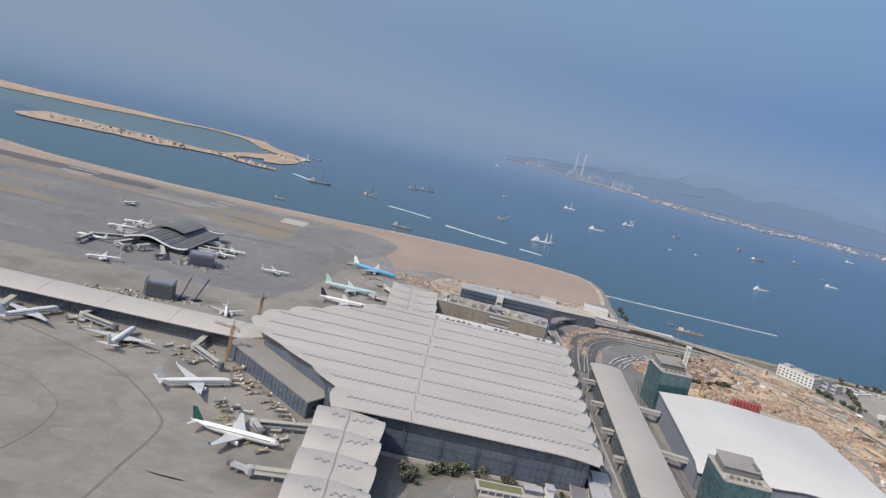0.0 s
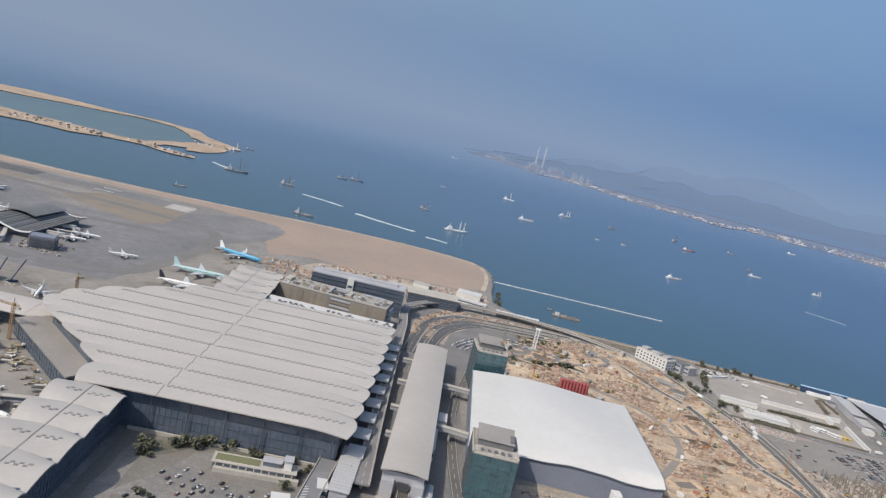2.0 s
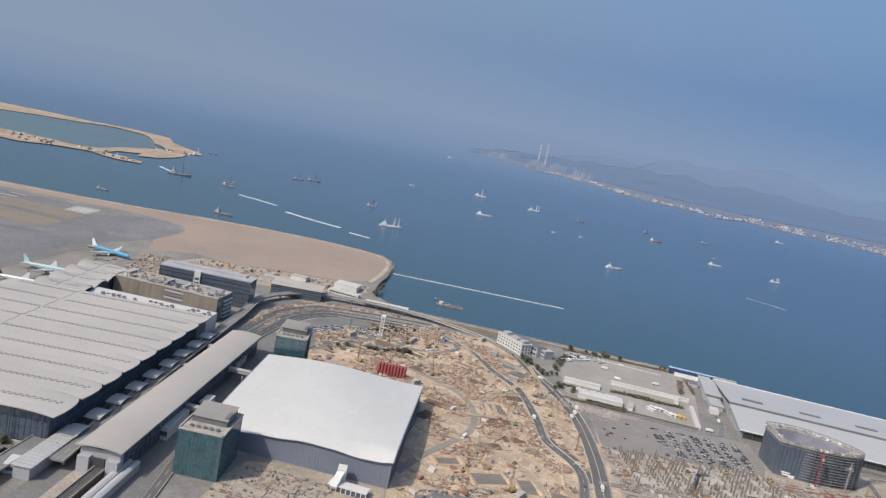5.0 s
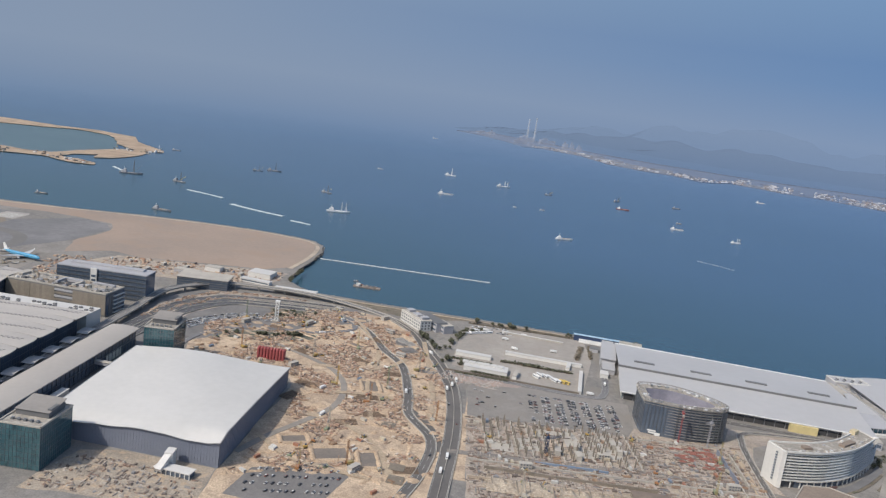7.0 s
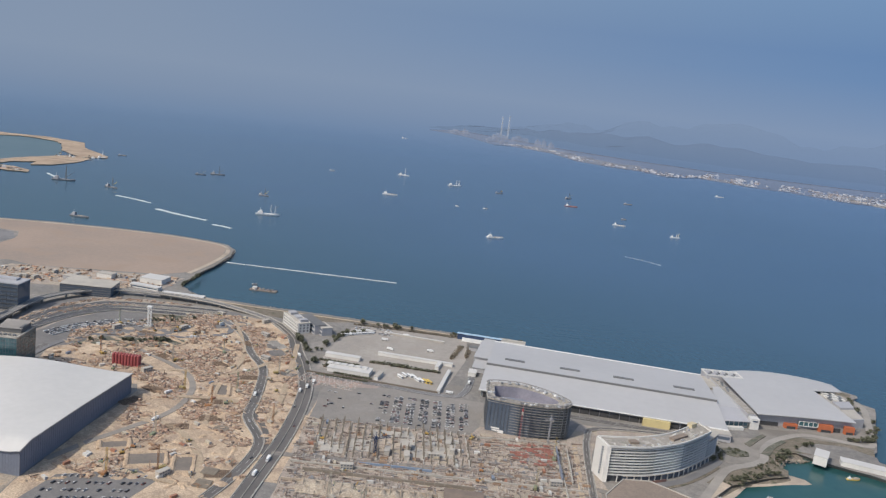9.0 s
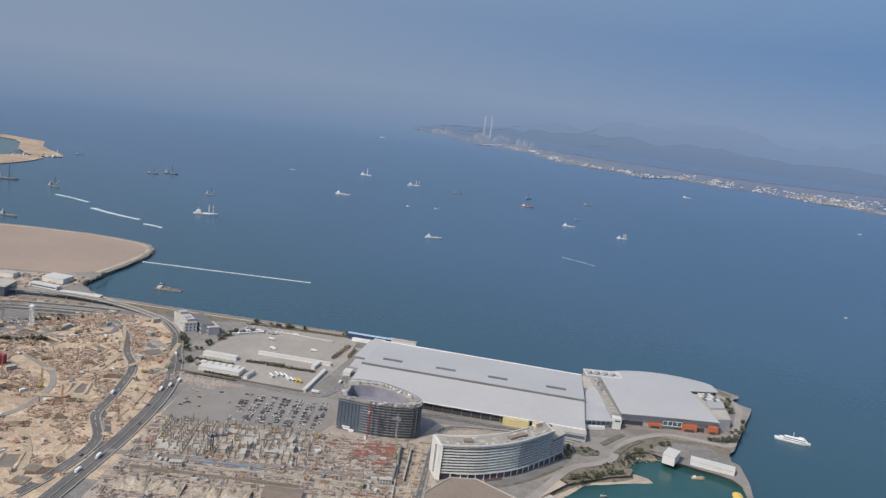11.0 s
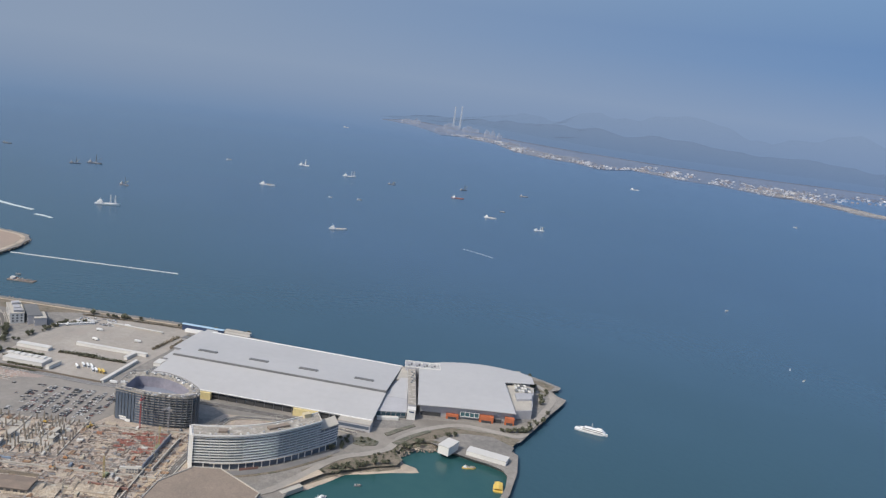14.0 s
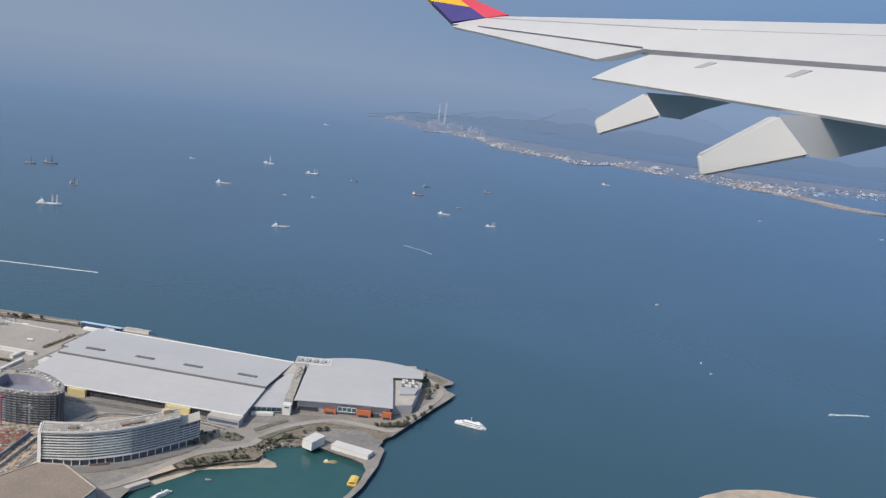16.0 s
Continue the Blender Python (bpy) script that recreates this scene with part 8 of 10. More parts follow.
def excavator():
    e = thing("excavator", 0, 0, 0, 0, "tracked excavator standing on the earth", "excavator", "site machines")
    for s in (-1, 1):
        bm = bmesh.new()
        box(bm, 0, s * 1.2, 0, 4.2, 0.7, 1.0)
        part("track", bm, TYRE, e)
    bm = bmesh.new()
    box(bm, -0.5, 0, 1.1, 4.0, 2.7, 1.4)
    part("body", bm, MACH, e)
    bm = bmesh.new()
    box(bm, 0.7, 0.8, 2.5, 1.6, 1.1, 1.3)
    part("cab", bm, GLASS, e)
    bm = bmesh.new()
    beam(bm, (1.2, -0.3, 2.0), (4.6, -0.3, 5.2), 0.6)
    part("boom", bm, MACH, e)
    bm = bmesh.new()
    beam(bm, (4.6, -0.3, 5.2), (6.6, -0.3, 2.0), 0.45)
    part("stick", bm, MACH, e)
    bm = bmesh.new()
    box(bm, 6.6, -0.3, 0.9, 1.2, 1.3, 1.3, 0, 0.7)
    part("bucket", bm, STEEL, e)
    return e


def rig(label="tall drilling rig with a lattice mast"):
    e = thing("drilling_rig", 0, 0, 0, 0, label, "drilling rig", "site machines")
    for s in (-1, 1):
        bm = bmesh.new()
        box(bm, 0, s * 1.7, 0, 5.5, 0.9, 1.1)
        part("track", bm, TYRE, e)
    bm = bmesh.new()
    box(bm, -1, 0, 1.2, 6, 3.2, 2.2)
    part("body", bm, MACH, e)
    bm = bmesh.new()
    for dx, dy in ((-0.6, -0.6), (0.6, -0.6), (0.6, 0.6), (-0.6, 0.6)):
        beam(bm, (3 + dx, dy, 0.5), (3 + dx, dy, 24), 0.22)
    for j in range(12):
        beam(bm, (2.4, -0.6, 2 * j), (3.6, -0.6, 2 * j + 2), 0.15), beam(bm, (3.6, 0.6, 2 * j), (2.4, 0.6, 2 * j + 2), 0.15)
    part("mast", bm, MACH, e)
    bm = bmesh.new()
    beam(bm, (-2.5, 0, 3), (2.6, 0, 18), 0.3)
    part("stay", bm, STEEL, e)
    return e


def container():
    e = thing("site_container", 0, 0, 0, 0, "steel site container with a door end", "container", "site containers")
    bm = bmesh.new()
    box(bm, 0, 0, 0.15, 6.1, 2.5, 2.5)
    part("shell", bm, many("container_paint", [(0.55, 0.54, 0.51), (0.20, 0.24, 0.30), (0.34, 0.17, 0.11), (0.66, 0.65, 0.62), (0.45, 0.42, 0.36), (0.50, 0.44, 0.34)], 0.6), e)
    for s in (-1, 1):
        bm = bmesh.new()
        box(bm, 3.08, s * 0.62, 0.3, 0.08, 1.15, 2.2)
        part("door", bm, GREYWALL, e)
    return e


def hut():
    e = thing("site_hut", 0, 0, 0, 0, "two-storey pale grey site cabin with window bands", "site cabin", "site huts")
    bm = bmesh.new()
    box(bm, 0, 0, 0, 12, 5, 5.2)
    w_ = part("wall", bm, CONC, e)
    for j in range(2):
        for i in range(4):
            bm = bmesh.new()
            box(bm, -4.2 + 2.8 * i, -2.52, 1 + 2.6 * j, 1.5, 0.1, 1.1)
            part("window", bm, GLASS, w_)
    bm = bmesh.new()
    box(bm, 0, 0, 5.2, 12.6, 5.6, 0.3)
    part("roof", bm, CONC, e)
    return e


def scatter(e, n, poly, z=G + 0.1, d=7, angles=None):
    for i in range(n):
        x, y = spot(poly)
        while not clear_of_roads(x, y, d):
            x, y = spot(poly)
        m = pose(x, y, z, 0, 0, rnd.choice(angles) + rnd.uniform(-6, 6) if angles else rnd.uniform(0, 360))
        if i == 0 and not e.get("placed"):
            e.matrix_basis = m
            e["placed"] = 1
        else:
            copy_thing(e, m)


def timber_stack():
    e = thing("timber_stack", 0, 0, 0, 0, "stack of brown timber planks on bearers", "timber stack", "stacks on the site")
    for k, (x, y, z, h) in enumerate(((0, -1.6, 0.3, 1.1), (0.6, 0, 0.3, 1.5), (-0.3, 1.7, 0.3, 0.8))):
        bm = bmesh.new()
        box(bm, x, y, z, 7.0, 1.5, h, 2 * k - 2, 0.94)
        part("timber_pack", bm, many("stacked_timber", [(0.30, 0.19, 0.12), (0.24, 0.155, 0.10), (0.36, 0.25, 0.165), (0.28, 0.20, 0.15)], 0.85), e)
    bm = bmesh.new()
    for x in (-2.4, 2.4):
        box(bm, x, 0, 0, 0.3, 4.6, 0.3)
    part("bearer", bm, TRUNK_BROWN, e)
    return e


TRUNK_BROWN = mat("bearer_timber", (0.20, 0.14, 0.095), (0.15, 0.11, 0.075), 0.3, 2.0, 0.9)
ex_ = excavator()
scatter(ex_, 34, EARTHWORKS), scatter(ex_, 14, PIT)
rg = rig()
scatter(rg, 12, EARTHWORKS), scatter(rg, 6, PIT)
cn = container()
scatter(cn, 50, EARTHWORKS, angles=(-32, 58)), scatter(cn, 34, PIT, angles=(0, 90)), scatter(cn, 16, WORKS, angles=(-10, 80))
ht = hut()
scatter(ht, 8, EARTHWORKS, angles=(-32, 58)), scatter(ht, 9, PIT, angles=(0, 90)), scatter(ht, 8, WORKS, angles=(-10, 80))

ts = timber_stack()
scatter(ts, 56, EARTHWORKS, angles=(-32, 58)), scatter(ts, 26, PIT, angles=(0, 90))

# mats of bound steel bars laid out for the foundations
BAR_STEEL = mat("rusty_bar_steel", (0.23, 0.165, 0.12), (0.17, 0.13, 0.1), 0.2, 1.2, 0.8)


def bar_mat():
    e = thing("steel_bar_mat", 0, 0, 0, 0, "rust-brown mat of bound reinforcing bars on the earth", "steel mat", "bar mats on the site")
    for z, n_, along in ((0.25, 15, True), (0.6, 8, False)):
        bm = bmesh.new()
        for i in range(n_):
            if along:
                box(bm, -11 + 22 * i / (n_ - 1), 0, z, 0.55, 13, 0.35)
            else:
                box(bm, 0, -6 + 12 * i / (n_ - 1), z, 23, 0.4, 0.35)
        tagged(part("bar_layer", bm, BAR_STEEL, e), kind="stuff")
    bm = bmesh.new()
    for x in (-9, 0, 9):
        box(bm, x, 0, 0, 0.4, 12, 0.25)
    part("bearer", bm, TRUNK_BROWN, e)
    return e


bmt = bar_mat()
bmt.matrix_basis = pose(569, 604, G + 0.15, 0, 0, 12)
for x, y, rz in ((531, 717, 10), (515, 748, -30), (450, 778, -30), (440, 740, 60), (499, 873, -36), (470, 892, -30), (520, 760, 12), (455, 905, 50), (430, 880, -32), (540, 840, 10), (380, 960, -20), (440, 985, 40), (515, 960, -30), (505, 690, 15)):
    copy_thing(bmt, pose(x, y, G + 0.15, 0, 0, rz))


# long concrete piles laid side by side near the main road
def pile_row():
    e = thing("pile_row", 0, 0, 0, 0, "row of long pale concrete piles laid side by side", "concrete piles", "pile rows by the road")
    one = None
    for i in range(7):
        m = pose(0, -9 + 3 * i, 0.25)
        if one is None:
            bm = bmesh.new()
            box(bm, 0, 0, 0, 20, 1.1, 1.1)
            one = part("concrete_beam", bm, FRAME_CONC, e, m=m)
        else:
            share("concrete_beam", one, e, m)
    bm = bmesh.new()
    for x in (-7, 7):
        box(bm, x, 0, 0, 0.5, 21, 0.28)
    part("bearer", bm, TRUNK_BROWN, e)
    return e


prw = pile_row()
prw.matrix_basis = pose(556, 935, G + 0.1, 0, 0, 28)
copy_thing(prw, pose(548, 962, G + 0.1, 0, 0, 28))
copy_thing(prw, pose(584, 868, G + 0.1, 0, 0, 60))


# basins dug in the earth: a sandy bank all round a darker bottom
DARK_EARTH = mat("darker_grey_earth", (0.235, 0.2, 0.17), (0.165, 0.148, 0.132), 0.05, 0.4, 0.9, bump=0.5)


def basin(x, y, rz, sx, sy, label):
    e = thing("excavation", x, y, G, rz, label, "excavation", "basins dug on the site")
    ring = [(-sx / 2, -sy / 2, 0.7), (sx / 2, -sy / 2, 0.9), (sx / 2, sy / 2, 0.8), (-sx / 2, sy / 2, 0.7)]
    for k in range(4):
        a, b = Vector(ring[k]), Vector(ring[(k + 1) % 4])
        bm = bmesh.new()
        n_ = 10
        side_ = Vector((-(b - a).y, (b - a).x, 0)).normalized()
        rows = []
        for i in range(n_ + 1):
            p = a.lerp(b, i / n_)
            hh = 1.7 + 0.7 * noise.noise((p.x * 0.2 + x, p.y * 0.2 + y, k))
            w_ = 3.0 + 1.2 * noise.noise((p.x * 0.15, p.y * 0.15 + x, 4.0))
            rows.append([bm.verts.new((p.x + side_.x * o, p.y + side_.y * o, z)) for o, z in ((-w_, -0.1), (-w_ * 0.3, hh), (w_ * 0.35, hh * 0.95), (w_, -0.1))])
        for r0, r1 in zip(rows, rows[1:]):
            for q in range(3):
                bm.faces.new((r0[q], r1[q], r1[q + 1], r0[q + 1]))
        bm.faces.new(rows[0]), bm.faces.new(rows[-1][::-1])
        part("bank", bm, MOUND, e)
    bm = bmesh.new()
    prism(bm, wobble([(-sx / 2 + 1, -sy / 2 + 1), (sx / 2 - 1, -sy / 2 + 1), (sx / 2 - 1, sy / 2 - 1), (-sx / 2 + 1, sy / 2 - 1)], 0.6, 5, x), -0.1, 0.24)
    part("bottom", bm, DARK_EARTH, e, "darker earth")


basin(501, 619, 18, 34, 26, "rectangular basin with sandy banks and a darker bottom")
basin(535, 616, 12, 18, 32, "narrow basin between sandy banks")
basin(464, 640, 20, 26, 18, "shallow dug basin with sandy banks")
basin(520, 795, 12, 20, 34, "long dug trench between sandy banks")
basin(420, 935, -30, 30, 16, "shallow dug basin with sandy banks")
basin(490, 930, -30, 24, 14, "shallow dug basin with sandy banks")
bm = bmesh.new()
for _ in range(70):
    x, y = spot(EARTHWORKS)
    rz = radians(rnd.choice((-32, 58, 80, 15)) + rnd.uniform(-10, 10))
    L_ = rnd.uniform(12, 40)
    if not all(clear_of_roads(x + math.cos(rz) * s, y + math.sin(rz) * s, 10) for s in (-L_ / 2, 0, L_ / 2)):
        continue
    for i in range(int(L_ / 2.5)):
        s = -L_ / 2 + 2.5 * i
        mound(bm, x + math.cos(rz) * s + rnd.uniform(-0.6, 0.6), y + math.sin(rz) * s + rnd.uniform(-0.6, 0.6), rnd.uniform(2.0, 3.2), rnd.uniform(0.9, 1.8), 7)
tagged(obj("earth_bank", bm, MOUND), "long low banks of dug earth beside trenches", "earth banks", kind="stuff")

red = thing("red_silo_row", 398, 838, G, -4, "block of tall red steel silos on the site", "silos")
for i in range(9):
    for j in range(2):
        bm = bmesh.new()
        tube(bm, [(0, 1.75), (13, 1.75), (14, 0.9)], 10)
        part("silo", bm, RED, red, m=pose(-15 + 3.7 * i, 3.8 * j, 0))


def tower_crane(x, y, rz, h, jib, m, label, k=1.0):
    c = thing("tower_crane", x, y, G, rz, label, "tower crane", "cranes")
    bm = bmesh.new()
    for dx, dy in ((-1, -1), (1, -1), (1, 1), (-1, 1)):
        beam(bm, (dx * k, dy * k, 0), (dx * k, dy * k, h), 0.4 * k)
    for j in range(int(h / 2.4)):
        z = 2.4 * j
        beam(bm, (-k, -k, z), (k, -k, z + 2.4), 0.25 * k), beam(bm, (k, k, z), (-k, k, z + 2.4), 0.25 * k), beam(bm, (-k, k, z), (-k, -k, z + 2.4), 0.25 * k), beam(bm, (k, -k, z), (k, k, z + 2.4), 0.25 * k)
    part("mast", bm, m, c)
    bm = bmesh.new()
    for dy, dz in ((-0.8, 0), (0.8, 0), (0, 1.6)):
        beam(bm, (-jib * 0.3, dy, h + dz), (jib, dy, h + dz), 0.35)
    for j in range(int(jib * 1.3 / 2.4)):
        x_ = -jib * 0.3 + 2.4 * j
        beam(bm, (x_, -0.8, h), (x_ + 1.2, 0, h + 1.6), 0.2), beam(bm, (x_ + 1.2, 0, h + 1.6), (x_ + 2.4, 0.8, h), 0.2)
    part("jib", bm, m, c)
    bm = bmesh.new()
    box(bm, 0, 0, h, 2.4, 2.4, 2.4)
    beam(bm, (0, 0, h + 2), (0, 0, h + 7), 0.5)
    part("cab", bm, m, c)
    bm = bmesh.new()
    box(bm, -jib * 0.28, 0, h - 2.2, 3, 2, 2.4)
    part("counterweight", bm, CONC, c)
    bm = bmesh.new()
    beam(bm, (0, 0, h + 7), (jib * 0.7, 0, h + 1.6), 0.15), beam(bm, (0, 0, h + 7), (-jib * 0.28, 0, h + 0.5), 0.15)
    part("tie", bm, STEEL, c)


CRANE = mat("crane_ochre", (0.36, 0.23, 0.12), (0.28, 0.18, 0.10), 0.2, 1.0, 0.6)
tower_crane(-137, 646, 165, 30, 18, CRANE, "ochre tower crane beside the concourse")
tower_crane(-143, 788, 60, 22, 8, CRANE, "ochre tower crane behind the concourse")
tower_crane(853, 742, 80, 34, 8, RED, "slim red tower crane at the unfinished hotel", 0.55)
tower_crane(884, 741, 200, 28, 7, GREYWALL, "grey tower crane at the unfinished hotel", 0.6)
tower_crane(703, 676, 30, 16, 16, BLUE, "blue crane over the column field")


def scaffold(x, y, rz, sx, sy, h, label):
    s = thing("scaffolded_block", x, y, G, rz, label, "scaffolding")
    bm = bmesh.new()
    box(bm, 0, 0, 0, sx - 3, sy - 3, h - 2)
    part("core", bm, SHADEWALL, s)
    n = int(h / 2.5)
    for j in range(n):
        bm = bmesh.new()
        for (ax, ay), (bx, by) in (((-1, -1), (1, -1)), ((1, -1), (1, 1)), ((1, 1), (-1, 1)), ((-1, 1), (-1, -1))):
            beam(bm, (ax * sx / 2, ay * sy / 2, 2.5 * j + 1), (bx * sx / 2, by * sy / 2, 2.5 * j + 1), 1.4, 0.4)
        part("deck", bm, STEEL, s)
    bm = bmesh.new()
    for i in range(9):
        for sg in (-1, 1):
            beam(bm, (-sx / 2 + sx * i / 8, sg * sy / 2, 0), (-sx / 2 + sx * i / 8, sg * sy / 2, h), 0.3)
            beam(bm, (sg * sx / 2, -sy / 2 + sy * i / 8, 0), (sg * sx / 2, -sy / 2 + sy * i / 8, h), 0.3)
    part("standards", bm, STEEL, s)


scaffold(-248, 790, 10, 28, 20, 19, "block wrapped in grey scaffolding behind the concourse")
scaffold(-258, 962, 15, 30, 24, 17, "block wrapped in grey scaffolding by the midfield concourse")
for x, y, rz in ((-226, 792, 60), (-212, 800, 40)):
    t_ = thing("mobile_crane", x, y, G, rz, "blue mobile crane with its boom raised", "crane", "cranes")
    bm = bmesh.new()
    box(bm, 0, 0, 0.8, 9, 2.6, 2)
    part("carrier", bm, BLUE, t_)
    bm = bmesh.new()
    beam(bm, (-2, 0, 2.5), (10, 0, 25), 0.9)
    part("boom", bm, BLUE, t_)
    for i in range(4):
        bm = bmesh.new()
        box(bm, -3.3 + 2.2 * i, 0, 0, 1.1, 2.7, 1.1)
        part("axle", bm, TYRE, t_)

# ---- vehicles ----
rnd = random.Random(21)
PAINT = many("car_paint", [(0.66, 0.65, 0.63), (0.03, 0.03, 0.035), (0.36, 0.36, 0.37), (0.05, 0.055, 0.07), (0.55, 0.54, 0.53), (0.22, 0.22, 0.23), (0.04, 0.04, 0.045), (0.22, 0.09, 0.075), (0.02, 0.02, 0.025), (0.60, 0.59, 0.57), (0.08, 0.085, 0.09), (0.4, 0.39, 0.38)], 0.3)


def car():
    c = thing("car", 0, 0, 0, 0, "small parked saloon car with tinted windows", "car", "cars")
    bm = bmesh.new()
    box(bm, 0, 0, 0.35, 4.5, 1.8, 0.6, 0, 0.97)
    part("body", bm, PAINT, c)
    bm = bmesh.new()
    box(bm, -0.25, 0, 0.93, 2.5, 1.6, 0.5, 0, 0.8)
    part("cabin", bm, ROOM_GLASS, c)
    bm = bmesh.new()
    box(bm, -0.25, 0, 1.43, 1.9, 1.25, 0.05)
    part("roof", bm, PAINT, c)
    bm = bmesh.new()
    for x in (-1.4, 1.4):
        box(bm, x, 0, 0.02, 0.65, 1.75, 0.6)
    box(bm, 0, 0, 0.25, 3.6, 1.4, 0.2)
    part("running_gear", bm, TYRE, c)
    return c


def lorry(label, paint, cat="lorry", L=9.0, h=3.4):
    c = thing(cat, 0, 0, 0, 0, label, cat, cat + "s")
    bm = bmesh.new()
    box(bm, L / 2 - 1.1, 0, 0.6, 2.1, 2.4, 2.3, 0, 0.93)
    part("cab", bm, paint, c)
    bm = bmesh.new()
    box(bm, L / 2 - 0.2, 0, 1.9, 0.35, 2.1, 0.8)
    part("windscreen", bm, GLASS, c)
    bm = bmesh.new()
    box(bm, -1.2, 0, 0.9, L - 2.6, 2.5, h - 0.9)
    part("cargo_box", bm, WHITE if paint is not YELLOW else YELLOW, c)
    for x in (-L / 2 + 1.2, -L / 2 + 2.6, L / 2 - 1.2):
        bm = bmesh.new()
        box(bm, x, 0, 0.02, 1.0, 2.4, 0.9)
        part("axle", bm, TYRE, c)
    return c


def bus(paint, label):
    c = thing("bus", 0, 0, 0, 0, label, "bus", "parked buses")
    bm = bmesh.new()
    box(bm, 0, 0, 0.4, 11.5, 2.5, 2.9, 0, 0.985)
    b = part("body", bm, paint, c)
    for s in (-1, 1):
        bm = bmesh.new()
        box(bm, 0, s * 1.24, 1.5, 10, 0.08, 1.0)
        part("window_band", bm, GLASS, b)
    bm = bmesh.new()
    box(bm, 5.72, 0, 1.3, 0.1, 2.2, 1.4)
    part("windscreen", bm, GLASS, b)
    for x in (-3.6, 3.8):
        bm = bmesh.new()
        box(bm, x, 0, 0.02, 1.0, 2.4, 0.95)
        part("axle", bm, TYRE, c)
    return c


APV = many("apron_vehicle_paint", [(0.36, 0.30, 0.18), (0.44, 0.40, 0.32), (0.27, 0.25, 0.22), (0.50, 0.47, 0.42), (0.26, 0.19, 0.13), (0.38, 0.33, 0.21)], 0.5)


def tug():
    c = thing("baggage_tug", 0, 0, 0, 0, "small baggage tug with a row of carts", "baggage tug", "apron vehicles")
    bm = bmesh.new()
    box(bm, 3.6, 0, 0.3, 2.6, 1.5, 0.9, 0, 0.95)
    box(bm, 3.0, 0, 1.2, 1.0, 1.3, 0.8)
    part("tractor", bm, APV, c)
    for i in range(3):
        bm = bmesh.new()
        box(bm, 0.6 - 3.1 * i, 0, 0.4, 2.6, 1.6, 0.25)
        box(bm, 0.6 - 3.1 * i, 0, 0.65, 2.4, 1.5, rnd.choice((0.3, 1.2)))
        part("cart", bm, many("cart_paint", [(0.36, 0.33, 0.27), (0.46, 0.42, 0.33), (0.37, 0.31, 0.19), (0.27, 0.25, 0.22), (0.24, 0.17, 0.12)], 0.7), c)
    return c


def loader():
    c = thing("cargo_loader", 0, 0, 0, 0, "grey scissor-lift cargo loader on the apron", "cargo loader", "apron vehicles")
    bm = bmesh.new()
    box(bm, 0, 0, 0.5, 9, 3, 1.0)
    part("chassis", bm, STEEL, c)
    bm = bmesh.new()
    box(bm, 0.8, 0, 2.0, 6.5, 2.8, 0.5)
    for x in (-1.8, 3.4):
        beam(bm, (x - 1.2, -1, 1.2), (x + 1.2, -1, 2.2), 0.25), beam(bm, (x - 1.2, 1, 2.2), (x + 1.2, 1, 1.2), 0.25)
    part("platform", bm, APV, c)
    bm = bmesh.new()
    box(bm, 4.4, 1.2, 1.5, 1.4, 1.2, 1.6)
    part("cab", bm, WHITE, c)
    return c


cr = car()
cr.matrix_basis = pose(690, 800, G + 0.15, 0, 0, 3)
for col in range(7):
    for row in range(24):
        for k in (0, 1):
            if rnd.random() < (0.72 if 0 < col else 0.4) and 752 + 3.1 * row < 840 - 1.2 * col:
                copy_thing(cr, pose(700 + 15.2 * col + 5.3 * k + 0.12 * row + rnd.uniform(-0.3, 0.3), 756 + 3.2 * row - 0.6 * col, G + 0.15, 0, 0, rnd.choice((2, 182)) + rnd.uniform(-4, 4)))
for _ in range(9):
    copy_thing(cr, pose(634 + rnd.uniform(0, 40), 762 + rnd.uniform(0, 70), G + 0.15, 0, 0, rnd.choice((0, 90))))
for row in range(5):
    for i in range(14):
        if rnd.random() < 0.72:
            x, y = 438 + 5.4 * i + row * 3, 536 + 13 * row + 0.9 * i
            if inside([(428, 528), (440, 575), (500, 600), (522, 580), (500, 515)], x, y):
                copy_thing(cr, pose(x, y, G + 0.2, 0, 0, 70 + rnd.uniform(-4, 4)))
for row in range(5):
    for i in range(12):
        if rnd.random() < 0.6:
            copy_thing(cr, pose(60 + 6 * i + rnd.uniform(-1, 1), 405 + 15 * row, G + 0.13, 0, 0, 88 + rnd.uniform(-5, 5)))
for row in range(5):
    for i in range(17):
        if rnd.random() < 0.42:
            copy_thing(cr, pose(38 + 5.2 * i + rnd.uniform(-0.6, 0.6) + 2 * row, 440 + 10.5 * row - 0.6 * i + 6 * (i % 2), G + 0.24, 0, 0, 70 + rnd.uniform(-5, 5)))
for x, y, rz in ((612, 860, 96), (608, 770, 270), (616, 720, 92), (588, 930, 110), (556, 1020, 300), (552, 880, 120), (564, 800, 95), (570, 720, 300), (590, 640, 80)):
    copy_thing(cr, pose(x, y, G + 0.36, 0, 0, rz))
bm = bmesh.new()
pts = smooth_line([(206, 880, 0), (236, 960, 0), (276, 1020, 0), (340, 1052, 0), (420, 1050, 0)], 4)
